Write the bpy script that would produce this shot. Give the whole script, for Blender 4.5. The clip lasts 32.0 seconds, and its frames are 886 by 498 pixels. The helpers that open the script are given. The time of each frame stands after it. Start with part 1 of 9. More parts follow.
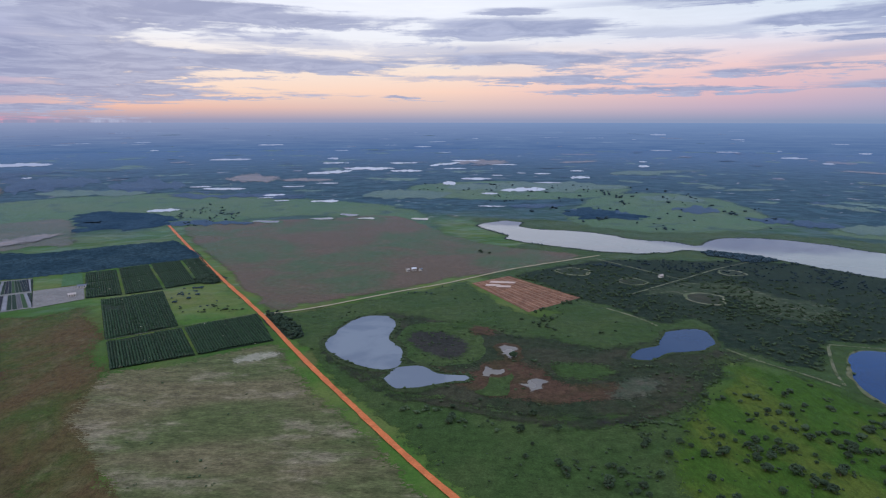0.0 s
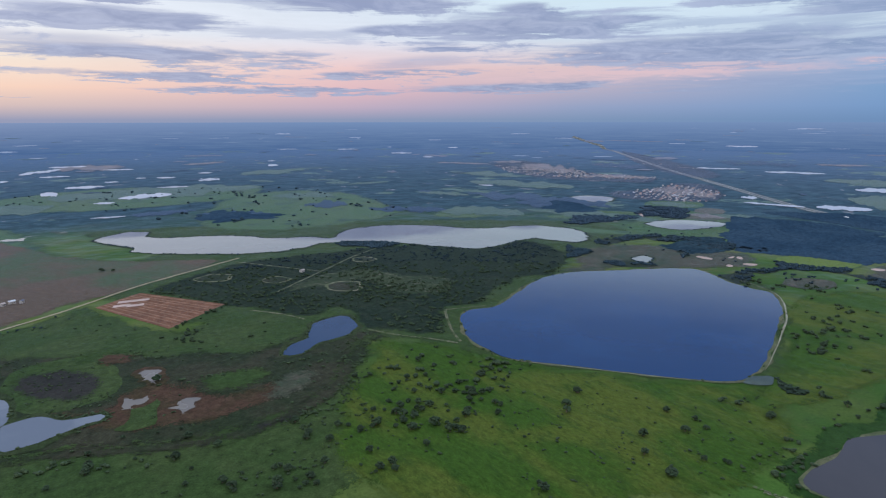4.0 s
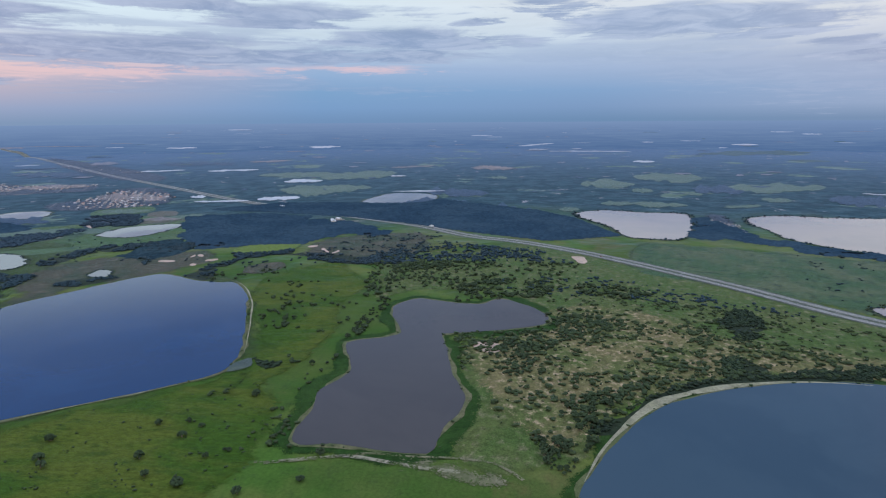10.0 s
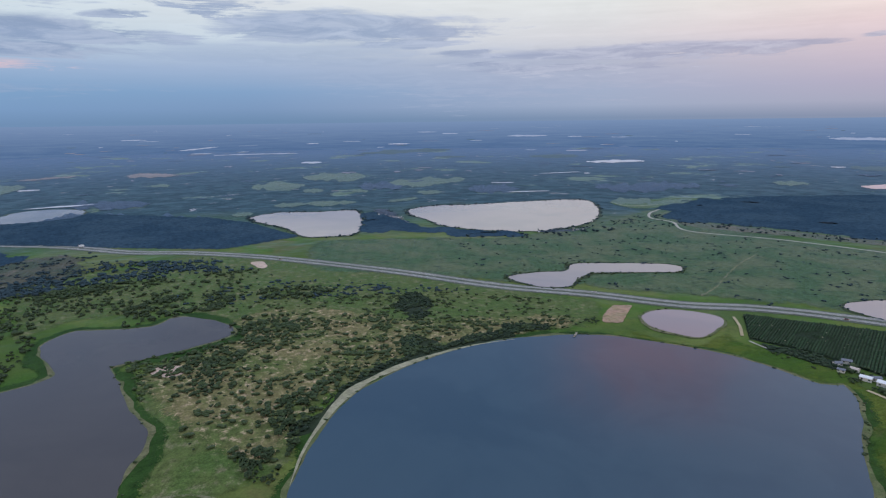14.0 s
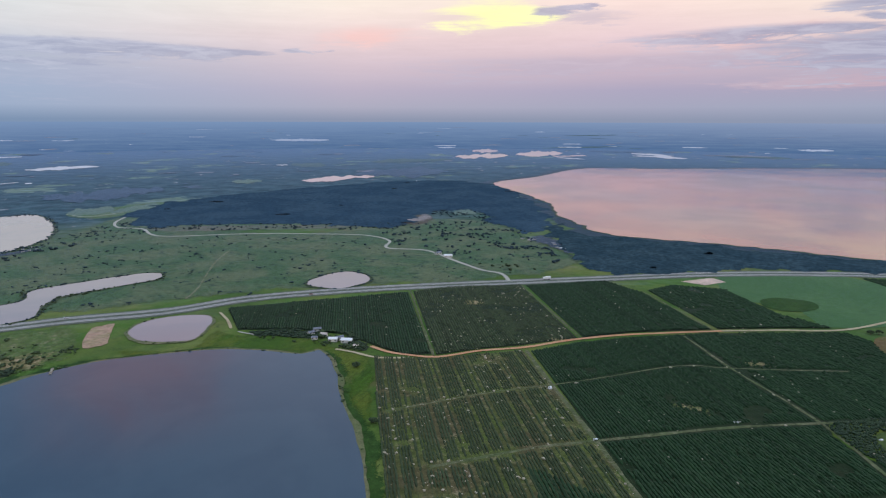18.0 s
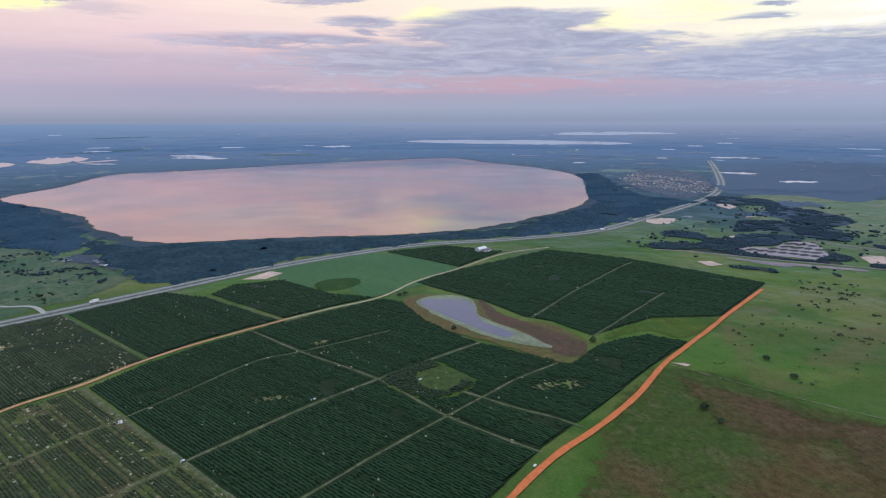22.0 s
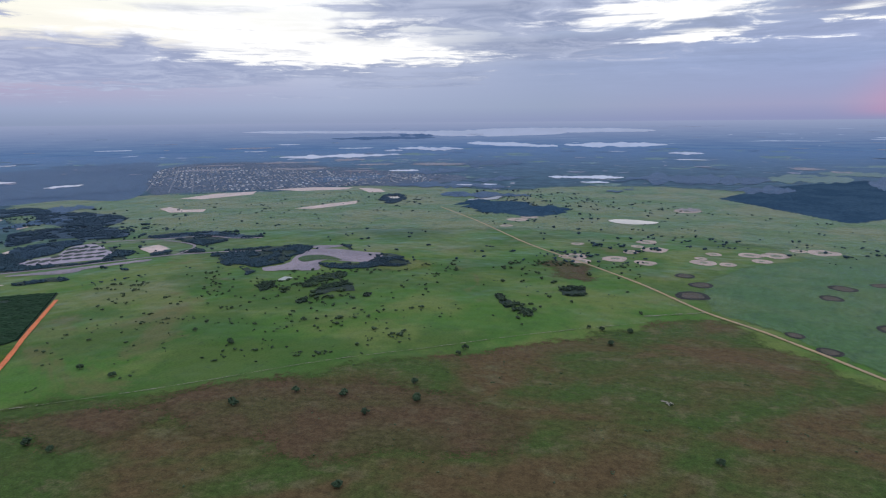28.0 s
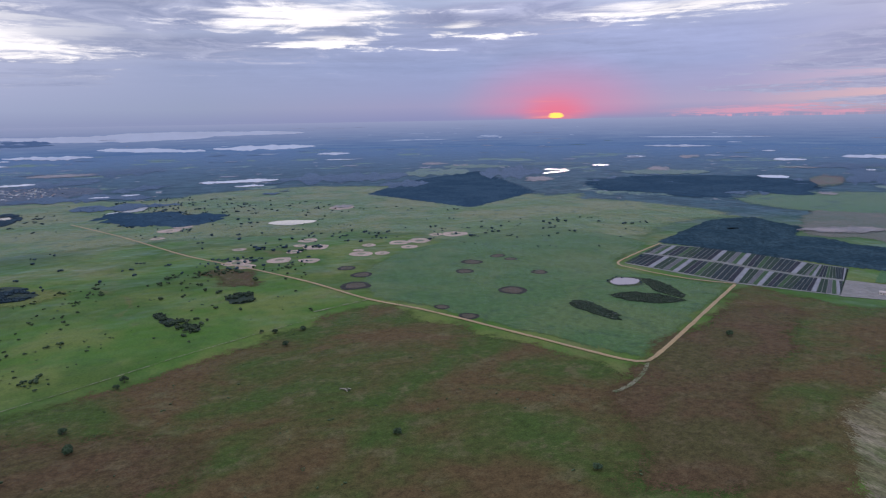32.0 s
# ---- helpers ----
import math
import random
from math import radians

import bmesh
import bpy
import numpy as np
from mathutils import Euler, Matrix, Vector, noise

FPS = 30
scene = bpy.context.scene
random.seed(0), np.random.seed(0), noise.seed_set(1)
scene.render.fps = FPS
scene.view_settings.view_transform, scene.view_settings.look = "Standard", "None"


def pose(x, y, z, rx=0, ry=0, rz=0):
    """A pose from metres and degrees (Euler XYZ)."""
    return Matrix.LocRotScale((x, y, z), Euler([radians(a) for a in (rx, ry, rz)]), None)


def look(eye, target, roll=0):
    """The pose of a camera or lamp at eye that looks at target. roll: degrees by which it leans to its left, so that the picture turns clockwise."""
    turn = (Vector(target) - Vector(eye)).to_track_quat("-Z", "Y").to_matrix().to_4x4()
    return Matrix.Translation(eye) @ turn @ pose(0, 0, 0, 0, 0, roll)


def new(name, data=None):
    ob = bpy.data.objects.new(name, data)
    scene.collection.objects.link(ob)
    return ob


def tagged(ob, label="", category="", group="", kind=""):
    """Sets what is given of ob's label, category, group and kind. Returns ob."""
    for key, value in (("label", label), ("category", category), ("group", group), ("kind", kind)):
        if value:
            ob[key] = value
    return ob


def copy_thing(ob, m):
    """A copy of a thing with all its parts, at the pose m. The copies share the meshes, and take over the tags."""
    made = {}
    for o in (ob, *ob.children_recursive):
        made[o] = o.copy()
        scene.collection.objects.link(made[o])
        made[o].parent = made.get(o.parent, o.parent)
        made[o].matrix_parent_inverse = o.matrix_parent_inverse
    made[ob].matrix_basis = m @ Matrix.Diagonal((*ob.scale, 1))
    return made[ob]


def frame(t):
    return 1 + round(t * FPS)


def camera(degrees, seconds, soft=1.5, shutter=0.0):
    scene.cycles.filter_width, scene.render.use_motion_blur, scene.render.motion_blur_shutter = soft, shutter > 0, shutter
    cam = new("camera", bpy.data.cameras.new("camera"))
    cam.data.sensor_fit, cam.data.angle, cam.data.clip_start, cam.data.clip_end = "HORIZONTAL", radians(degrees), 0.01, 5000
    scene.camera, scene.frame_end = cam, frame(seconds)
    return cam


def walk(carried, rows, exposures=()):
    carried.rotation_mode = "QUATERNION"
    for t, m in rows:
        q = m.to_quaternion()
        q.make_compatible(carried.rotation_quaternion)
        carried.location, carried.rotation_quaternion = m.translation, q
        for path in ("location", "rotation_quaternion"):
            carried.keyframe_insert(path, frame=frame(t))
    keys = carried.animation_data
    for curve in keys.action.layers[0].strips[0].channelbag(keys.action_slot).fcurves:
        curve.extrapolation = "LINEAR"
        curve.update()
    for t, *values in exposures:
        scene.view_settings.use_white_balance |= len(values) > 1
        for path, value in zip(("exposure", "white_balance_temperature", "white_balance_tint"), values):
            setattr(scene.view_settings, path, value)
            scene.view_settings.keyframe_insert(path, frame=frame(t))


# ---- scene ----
cam = camera(71.27, 32.0, soft=1.2)

from mathutils import geometry

# ---- path ----
PATH = [
    (0.0, 0.00, 0.00, 200.00, 78.236, -0.054, 0.000),
    (0.5, 0.39, -0.01, 200.15, 78.221, -0.039, -3.899),
    (1.0, 0.54, 0.05, 200.33, 78.202, -0.039, -7.779),
    (1.5, 0.54, 0.13, 200.42, 78.191, -0.045, -11.851),
    (2.0, 0.37, 0.23, 200.32, 78.188, -0.055, -15.739),
    (2.5, 0.07, 0.47, 200.21, 78.187, -0.019, -19.648),
    (3.0, 0.09, 0.86, 200.12, 78.187, 0.030, -23.896),
    (3.5, 0.29, 0.98, 200.21, 78.189, 0.022, -28.469),
    (4.0, 0.51, 0.88, 200.24, 78.194, 0.045, -33.186),
    (4.5, 0.44, 1.29, 200.28, 78.197, 0.111, -38.004),
    (6.5, -0.31, 2.13, 200.87, 78.130, 0.231, -55.354),
    (7.0, -0.88, 1.88, 200.94, 78.169, 0.236, -59.461),
    (7.5, -0.76, 2.03, 200.59, 78.185, 0.213, -63.579),
    (8.0, -0.57, 2.21, 200.33, 78.185, 0.243, -67.565),
    (8.5, -0.43, 2.32, 200.10, 78.210, 0.293, -71.332),
    (9.0, -0.36, 1.95, 199.91, 78.221, 0.326, -74.904),
    (9.5, -0.39, 1.94, 199.87, 78.237, 0.369, -78.289),
    (10.0, -0.54, 2.08, 199.94, 78.221, 0.370, -81.396),
    (10.5, -0.61, 2.01, 199.97, 78.231, 0.386, -84.287),
    (11.0, -0.71, 1.73, 199.95, 78.239, 0.416, -87.749),
    (11.5, -0.61, 1.57, 199.93, 78.248, 0.428, -91.350),
    (12.0, -0.68, 1.50, 199.89, 78.249, 0.473, -94.699),
    (12.5, -0.59, 1.35, 199.84, 78.256, 0.533, -98.320),
    (13.0, -0.42, 1.47, 199.93, 78.221, 0.548, -102.194),
    (13.5, -0.47, 1.86, 199.95, 78.187, 0.569, -106.468),
    (14.0, -0.64, 2.02, 199.89, 78.165, 0.638, -111.203),
    (14.5, -0.63, 2.53, 199.94, 78.147, 0.611, -116.438),
    (16.5, 0.02, 5.42, 200.31, 78.110, -0.303, -138.833),
    (17.0, 0.04, 5.78, 200.58, 78.130, -0.244, -145.047),
    (17.5, 0.51, 6.41, 200.85, 78.145, -0.146, -151.686),
    (18.0, 0.72, 6.88, 201.11, 78.179, -0.142, -158.175),
    (18.5, 1.38, 6.56, 201.31, 78.185, -0.116, -163.935),
    (19.0, 1.83, 6.70, 201.41, 78.188, -0.085, -169.270),
    (19.5, 2.15, 6.46, 201.38, 78.185, -0.019, -174.031),
    (20.0, 2.18, 6.33, 201.50, 78.221, 0.078, -178.461),
    (20.5, 2.24, 6.51, 201.40, 78.254, 0.136, -183.134),
    (21.0, 2.50, 6.09, 201.58, 78.255, 0.101, -188.133),
    (21.5, 3.07, 6.07, 201.78, 78.234, 0.165, -193.437),
    (22.0, 3.33, 5.83, 201.95, 78.201, 0.181, -198.671),
    (22.5, 3.71, 5.41, 201.96, 78.178, 0.184, -203.937),
    (23.0, 4.10, 4.74, 201.59, 78.183, 0.135, -209.278),
    (23.5, 4.44, 4.41, 201.27, 78.200, 0.169, -215.008),
    (24.0, 4.34, 4.10, 201.18, 78.209, 0.201, -220.798),
    (24.5, 4.88, 3.80, 201.08, 78.202, 0.267, -226.576),
    (25.0, 5.15, 3.29, 200.58, 78.212, 0.324, -231.968),
    (25.5, 5.42, 2.84, 200.20, 78.237, 0.320, -237.113),
    (26.0, 5.26, 2.33, 199.81, 78.250, 0.382, -242.168),
    (26.5, 5.39, 2.41, 199.65, 78.254, 0.434, -247.071),
    (28.5, 4.57, 0.28, 199.06, 78.200, 0.507, -264.012),
    (29.0, 4.64, -0.30, 199.07, 78.179, 0.554, -267.500),
    (29.5, 4.57, -0.25, 198.95, 78.173, 0.591, -271.028),
    (30.0, 4.65, -0.16, 198.84, 78.173, 0.630, -274.913),
    (30.5, 4.90, -0.02, 198.64, 78.157, 0.678, -279.134),
    (31.0, 4.81, -0.01, 198.15, 78.152, 0.718, -283.272),
    (31.5, 4.45, 0.35, 197.78, 78.127, 0.794, -287.369),
    (32.0, 4.45, 1.05, 197.59, 78.098, 0.936, -291.453),
]
walk(cam, [(t, pose(*p)) for t, *p in PATH],
     [(0, 0.0, 6150, 13), (4, -0.02, 6150, 11), (9, 0.05, 6300, 10), (14, 0.0, 6500, 10), (18, 0.06, 6500, 8), (21, 0.11, 6450, 9),
      (23, 0.09, 6400, 9), (26, 0.12, 6350, 10), (28.5, 0.06, 6250, 12), (30, 0.0, 6250, 15), (32, 0.02, 6250, 18)])

# ---- sky and sun ----
def graph(tree):
    """Small helpers that add nodes to a tree."""
    def node(kind, operation=None):
        n = tree.nodes.new(kind)
        if operation:
            n.operation = operation
        return n

    def plug(socket, value):
        if isinstance(value, bpy.types.NodeSocket):
            tree.links.new(value, socket)
        elif isinstance(value, (tuple, list)):
            socket.default_value = (*value, 1) if len(value) == 3 and socket.type == "RGBA" else value
        else:
            socket.default_value = value

    def calc(op, a, b=0.0, c=0.0):
        n = node("ShaderNodeMath", operation=op)
        for s, v in zip(n.inputs, (a, b, c)):
            plug(s, v)
        return n.outputs[0]

    def span(v, a, b, lo=0.0, hi=1.0, smooth=True):
        n = node("ShaderNodeMapRange")
        n.interpolation_type = "SMOOTHSTEP" if smooth else "LINEAR"
        for k, x in zip(range(5), (v, a, b, lo, hi)):
            plug(n.inputs[k], x)
        return n.outputs[0]

    def mix(f, a, b, how="MIX"):
        n = node("ShaderNodeMix")
        n.data_type, n.blend_type = "RGBA", how
        plug(n.inputs[0], f), plug(n.inputs[6], a), plug(n.inputs[7], b)
        return n.outputs[2]

    def cloudy(vec, scale, detail=6.0, rough=0.6, bend=0.0):
        n = node("ShaderNodeTexNoise")
        plug(n.inputs["Vector"], vec)
        n.inputs["Scale"].default_value, n.inputs["Detail"].default_value = scale, detail
        n.inputs["Roughness"].default_value, n.inputs["Distortion"].default_value = rough, bend
        return n.outputs[0]

    def vec(x, y, z=0.0):
        n = node("ShaderNodeCombineXYZ")
        for s, v in zip(n.inputs, (x, y, z)):
            plug(s, v)
        return n.outputs[0]
    return node, plug, calc, span, mix, cloudy, vec


# cloud banks: bearing, elevation, half width, half depth, in degrees
DARK_A = [(33.0, 0.92, 5.6, 0.27), (31.8, 5.11, 6.3, 1.23), (29.7, 3.93, 10.8, 1.23), (29.7, 2.23, 13.0, 0.47), (29.4, 7.32, 3.6, 0.83), (28.6, 4.32, 6.4, 2.78), (24.8, 8.74, 12.6, 1.45), (15.7, 4.72, 12.2, 0.86), (12.6, 8.31, 9.2, 0.65), (3.3, 2.0, 2.0, 0.2), (-6.4, 7.66, 7.5, 1.06), (-6.5, 9.25, 3.7, 0.35), (-8.0, 5.09, 10.0, 0.72), (-11.4, 3.52, 7.4, 0.34), (-17.2, 2.52, 7.7, 0.21), (-20.9, 2.54, 6.0, 0.23), (-25.3, 3.81, 3.3, 0.33), (-25.9, 10.02, 7.3, 0.77), (-25.9, 3.82, 3.4, 0.33), (-29.1, 7.75, 3.0, 0.37), (-29.4, 7.58, 3.6, 0.45), (-30.9, 4.02, 3.9, 0.46)]
DARK_B = [(-32.0, 6.1, 2.5, 0.16), (-33.3, 7.75, 1.6, 0.52), (-34.0, 4.22, 7.2, 0.29), (-40.8, 9.27, 3.0, 0.61), (-40.8, 7.81, 8.6, 1.23), (-41.4, 2.79, 7.5, 0.39), (-53.7, 5.67, 10.4, 0.56), (-58.6, 5.31, 12.4, 0.67), (-59.1, 5.79, 16.1, 1.21), (-60.3, 10.06, 5.5, 0.61), (-60.9, 9.41, 5.2, 0.52), (-67.8, 8.17, 5.8, 0.53), (-70.1, 8.95, 8.8, 0.91), (-78.0, 5.58, 5.2, 0.48), (-79.0, 7.12, 7.4, 0.93), (-84.8, 8.38, 1.9, 0.28), (-90.4, 8.73, 1.7, 0.25), (-91.0, 9.8, 4.4, 0.54), (-99.1, 7.55, 5.0, 0.43), (-102.1, 7.8, 8.9, 1.14), (-102.9, 7.57, 7.8, 1.05), (-108.9, 6.61, 2.0, 0.4)]
DARK_C = [(-114.1, 5.79, 1.8, 0.28), (-114.6, 4.61, 4.7, 0.26), (-122.8, 4.28, 9.2, 0.27), (-125.3, 5.55, 7.3, 0.46), (-129.0, 5.34, 8.4, 0.49), (-137.6, 5.22, 4.2, 0.43), (-145.7, 5.82, 1.9, 0.22), (-167.0, 9.26, 1.5, 0.25), (-167.1, 9.28, 1.5, 0.28), (-169.3, 9.54, 1.6, 0.2), (-186.9, 6.65, 9.9, 0.64), (-189.1, 10.16, 4.2, 0.56), (-192.4, 7.43, 1.9, 0.42), (-193.0, 8.37, 3.7, 0.53), (-195.5, 5.36, 11.2, 1.66), (-201.5, 7.55, 7.9, 1.08), (-202.7, 8.72, 3.4, 0.67), (-205.0, 7.79, 6.6, 1.06), (-206.0, 4.74, 14.2, 1.07), (-209.4, 6.07, 10.0, 1.29), (-212.3, 6.82, 5.5, 0.73), (-225.5, 8.74, 1.4, 0.23)]
DARK_D = [(-225.5, 7.82, 3.1, 0.35), (-234.7, 5.54, 3.0, 1.42), (-234.9, 4.53, 23.9, 1.55), (-237.9, 5.03, 7.1, 0.95), (-242.2, 7.75, 1.2, 0.22), (-244.1, 7.42, 0.9, 0.17), (-246.4, 6.17, 5.8, 0.43), (-254.7, 7.84, 2.7, 0.98), (-264.4, 9.52, 11.7, 1.68), (-269.6, 6.21, 9.2, 0.91), (-276.7, 8.5, 1.5, 0.6), (-295.4, 8.6, 7.9, 1.04)]
LITE_A = [(13.5, 6.53, 6.1, 0.74), (0.2, 3.63, 4.0, 0.2), (-3.1, 5.95, 8.2, 0.58), (-18.9, 7.3, 4.2, 0.49), (-20.3, 7.26, 5.7, 0.49), (-20.4, 9.59, 9.3, 0.53), (-31.8, 6.13, 3.0, 0.24), (-31.8, 4.85, 4.0, 0.58), (-54.5, 7.6, 5.5, 0.4), (-61.9, 3.01, 12.0, 0.67), (-64.0, 7.16, 9.0, 0.6), (-84.7, 8.33, 1.8, 0.32), (-98.8, 5.69, 12.9, 0.75), (-102.3, 5.89, 7.2, 0.82), (-104.8, 3.61, 6.3, 0.55), (-105.6, 5.03, 5.5, 0.48), (-114.1, 5.39, 1.7, 0.47), (-114.5, 3.21, 9.4, 1.32), (-118.3, 4.78, 13.7, 0.79), (-122.6, 3.47, 9.9, 0.82), (-168.7, 4.62, 9.1, 0.91), (-171.1, 8.59, 3.2, 0.5)]
LITE_B = [(-177.9, 4.86, 12.3, 0.72), (-186.5, 5.23, 7.5, 0.53), (-234.2, 9.45, 0.9, 0.14), (-240.1, 9.08, 4.4, 0.42), (-240.2, 8.71, 1.3, 0.22), (-250.9, 4.36, 5.8, 0.76), (-264.9, 8.11, 8.4, 0.76), (-294.8, 6.26, 4.9, 0.77)]
WHITE_A = [(-239.2, 8.01, 8.5, 1.04), (-244.8, 6.19, 5.3, 1.06), (-245.0, 7.64, 9.1, 1.01), (-252.5, 5.93, 8.3, 1.11), (-281.0, 8.29, 6.8, 1.28), (-282.6, 6.8, 4.3, 0.51), (-294.5, 7.76, 2.0, 0.55), (-312.0, 8.58, 6.9, 0.62)]
GLOW_A = [(-162.5, 8.88, 5.2, 1.68), (-198.0, 9.34, 1.9, 0.65), (-198.1, 9.17, 2.4, 0.68), (-213.2, 8.36, 3.4, 0.94), (-214.5, 8.06, 4.0, 0.93), (-221.4, 8.73, 5.2, 2.02)]
PINK_A = [(-51.0, 3.93, 15.0, 0.76), (-67.6, 4.21, 3.4, 0.36), (-73.2, 4.45, 7.5, 0.34), (-149.3, 7.21, 2.0, 0.43), (-151.2, 7.14, 4.9, 0.85), (-182.2, 6.31, 4.3, 0.91), (-187.6, 6.99, 2.4, 0.56), (-204.0, 2.99, 18.8, 0.83), (-204.6, 3.14, 18.9, 0.85), (-317.8, 0.37, 6.6, 0.31), (-324.4, 0.06, 4.7, 0.29)]

# the clear sky behind the clouds: bearing, then its tone at the foot and at five heights
AIR = [
    (34.5, "9696AF", "D4B4B6", "C6B4C4", "B4B4CC", "B0B4CE", "C8CEDE"),
    (27, "9C9AB0", "F0C0AA", "FFE0C4", "FFEEDC", "F8F6F4", "F4F6FA"),
    (0, "9A9EB5", "D8C0BA", "FCD6BE", "FCE8D4", "F2F3F4", "F4F6FA"),
    (-25, "8F9AB4", "C3AFBE", "E4BCBE", "F0CDC8", "E3E6ED", "E0E9F0"),
    (-45, "8196B4", "99A4C0", "B8B0C0", "E1C6C5", "D7E4EE", "D7E9F0"),
    (-70, "7190B6", "7A9CC4", "7EA2C8", "9BB4D4", "C9D9E6", "D7E6EE"),
    (-95, "6E8CAF", "7D99BE", "84A3C8", "A2B5D2", "CBD8E4", "DAE0E6"),
    (-125, "7D91AF", "9EACC6", "A3B0CA", "B4BBCE", "D8D7DC", "E1E4E4"),
    (-150, "8C94AC", "ACAABE", "B9AFC3", "D0BECA", "E8D0D2", "FAEBE0"),
    (-175, "8C94AC", "A5A5BC", "ACA5BE", "CDB6C4", "E8CDD2", "F8DED8"),
    (-200, "8C96AF", "9EA5BC", "AAA2B9", "BEB2C2", "F2DAD4", "FCF0DC"),
    (-225, "8C98B2", "9BA5C0", "ACA6C0", "C4C0CC", "FAF4E4", "FCFAE8"),
    (-250, "919BB6", "A0AAC3", "AAB2CA", "BCC2D6", "F8F6F0", "FCFCF8"),
    (-270, "8C96B4", "97A2BA", "9AA5BF", "9AA6C2", "A5B0C8", "BAC4D6"),
    (-290, "8C91B4", "9D9DBB", "99A1C1", "95A2C3", "9DA8C6", "AEBAD2"),
    (-316, "9196B4", "AFA5BE", "A6A4C2", "A0AACC", "A2ACCC", "C4CCDE"),
    (-325, "9696AF", "D4B4B6", "C6B4C4", "B4B4CC", "B0B4CE", "C8CEDE"),
]
HEIGHTS = (0.0, 1.1, 2.5, 4.5, 7.0, 10.0)


def srgb(code):
    """Linear colour of a hexadecimal tone."""
    v = [int(code[k:k + 2], 16) / 255 for k in (0, 2, 4)]
    return tuple(x / 12.92 if x < 0.04045 else ((x + 0.055) / 1.055) ** 2.4 for x in v)


def make_sky():
    world = bpy.data.worlds.new("sky")
    scene.world = world
    world.use_nodes = True
    tree = world.node_tree
    node, plug, calc, span, mix, cloudy, vec = graph(tree)
    back = tree.nodes["Background"]
    sep = node("ShaderNodeSeparateXYZ")
    plug(sep.inputs[0], node("ShaderNodeTexCoord").outputs["Generated"])
    x, y, z = sep.outputs
    up = calc("MAXIMUM", z, 0.0)
    flat = calc("SQRT", calc("ADD", calc("MULTIPLY", x, x), calc("ADD", calc("MULTIPLY", y, y), 1e-6)))
    # bearing from 35 down to -325 degrees, and elevation
    a = radians(145)
    fore = calc("SUBTRACT", calc("MULTIPLY", y, math.cos(a)), calc("MULTIPLY", x, -math.sin(a)))
    left = calc("ADD", calc("MULTIPLY", x, -math.cos(a)), calc("MULTIPLY", y, math.sin(a)))
    bearing = calc("MULTIPLY_ADD", calc("ARCTAN2", left, fore), 57.29578, -145.0)
    rise = calc("MULTIPLY", calc("DIVIDE", z, flat), 57.29578)

    def ramp(stops):
        """A tone that changes with the bearing."""
        n = node("ShaderNodeValToRGB")
        e = n.color_ramp.elements
        for k, (b, c) in enumerate(sorted(stops, reverse=True)):
            at = (35.0 - b) / 360.0
            if k < 2:
                e[k].position = at
            else:
                e.new(at)
            e[k].color = (*c, 1)
        plug(n.inputs[0], span(bearing, 35.0, -325.0, 0.0, 1.0, False))
        return n.outputs[0]

    layers = [ramp([(row[0], srgb(row[k + 1])) for row in AIR]) for k in range(6)]
    sky = layers[0]
    for k in range(1, 6):
        sky = mix(span(rise, HEIGHTS[k - 1], HEIGHTS[k], 0.0, 1.0, False), sky, layers[k])
    # wisps: long thin grain, finer towards the foot
    low = calc("ADD", up, 0.055)
    plane = vec(calc("DIVIDE", x, low), calc("DIVIDE", y, low))
    big = cloudy(plane, 0.55, 7.0, 0.62, 0.6)
    fine = cloudy(plane, 2.1, 7.0, 0.66, 0.8)
    thin = lambda b: cloudy(vec(calc("MULTIPLY", b, 0.055), calc("MULTIPLY", rise, 1.25)), 1.0, 6.0, 0.62, 0.35)
    lines = thin(bearing)
    # the grain closes where the round of bearings meets itself
    lines = calc("MULTIPLY_ADD", calc("SUBTRACT", thin(calc("SUBTRACT", bearing, 360.0)), lines), span(bearing, 27.0, 35.0), lines)
    grain = calc("ADD", calc("ADD", calc("MULTIPLY", big, 0.40), calc("MULTIPLY", fine, 0.34)), calc("MULTIPLY", lines, 0.42))
    sway = calc("MULTIPLY_ADD", calc("SUBTRACT", big, 0.5), 16.0, bearing)
    lift = calc("MULTIPLY_ADD", calc("SUBTRACT", calc("ADD", calc("MULTIPLY", lines, 0.5), calc("MULTIPLY", fine, 0.5)), 0.5), 2.6, rise)

    def banks(*groups):
        """How deep inside the nearest cloud bank: 1 in its heart, 0 on its edge."""
        inner = -8.0
        all_ = sum(groups, [])
        all_ = all_ + [(b - 360, *r) for b, *r in all_ if b > 18] + [(b + 360, *r) for b, *r in all_ if b < -308]
        for b, e, wide, deep in all_:
            u = calc("MULTIPLY_ADD", sway, 1.0 / wide, -b / wide)
            v = calc("MULTIPLY_ADD", lift, 1.0 / deep, -e / deep)
            r = calc("MULTIPLY_ADD", u, u, calc("MULTIPLY", v, v))
            inner = calc("MAXIMUM", inner, calc("SUBTRACT", 1.0, r))
        return calc("SUBTRACT", 1.0, calc("SQRT", calc("SUBTRACT", 1.0, inner)))

    ragged_edge = calc("MULTIPLY", calc("SUBTRACT", grain, 0.56), 6.5)
    body = ramp([(35, srgb("9CA2BF")), (27, srgb("A4A8C2")), (0, srgb("A2AAC6")), (-40, srgb("96A2C2")), (-75, srgb("8EA4C6")), (-105, srgb("9BAECC")), (-140, srgb("B4B2C8")),
                 (-175, srgb("B8AEC4")), (-200, srgb("A2A6C2")), (-230, srgb("9EA8C6")), (-265, srgb("949FBA")), (-316, srgb("969DBC")), (-325, srgb("9CA2BF"))])
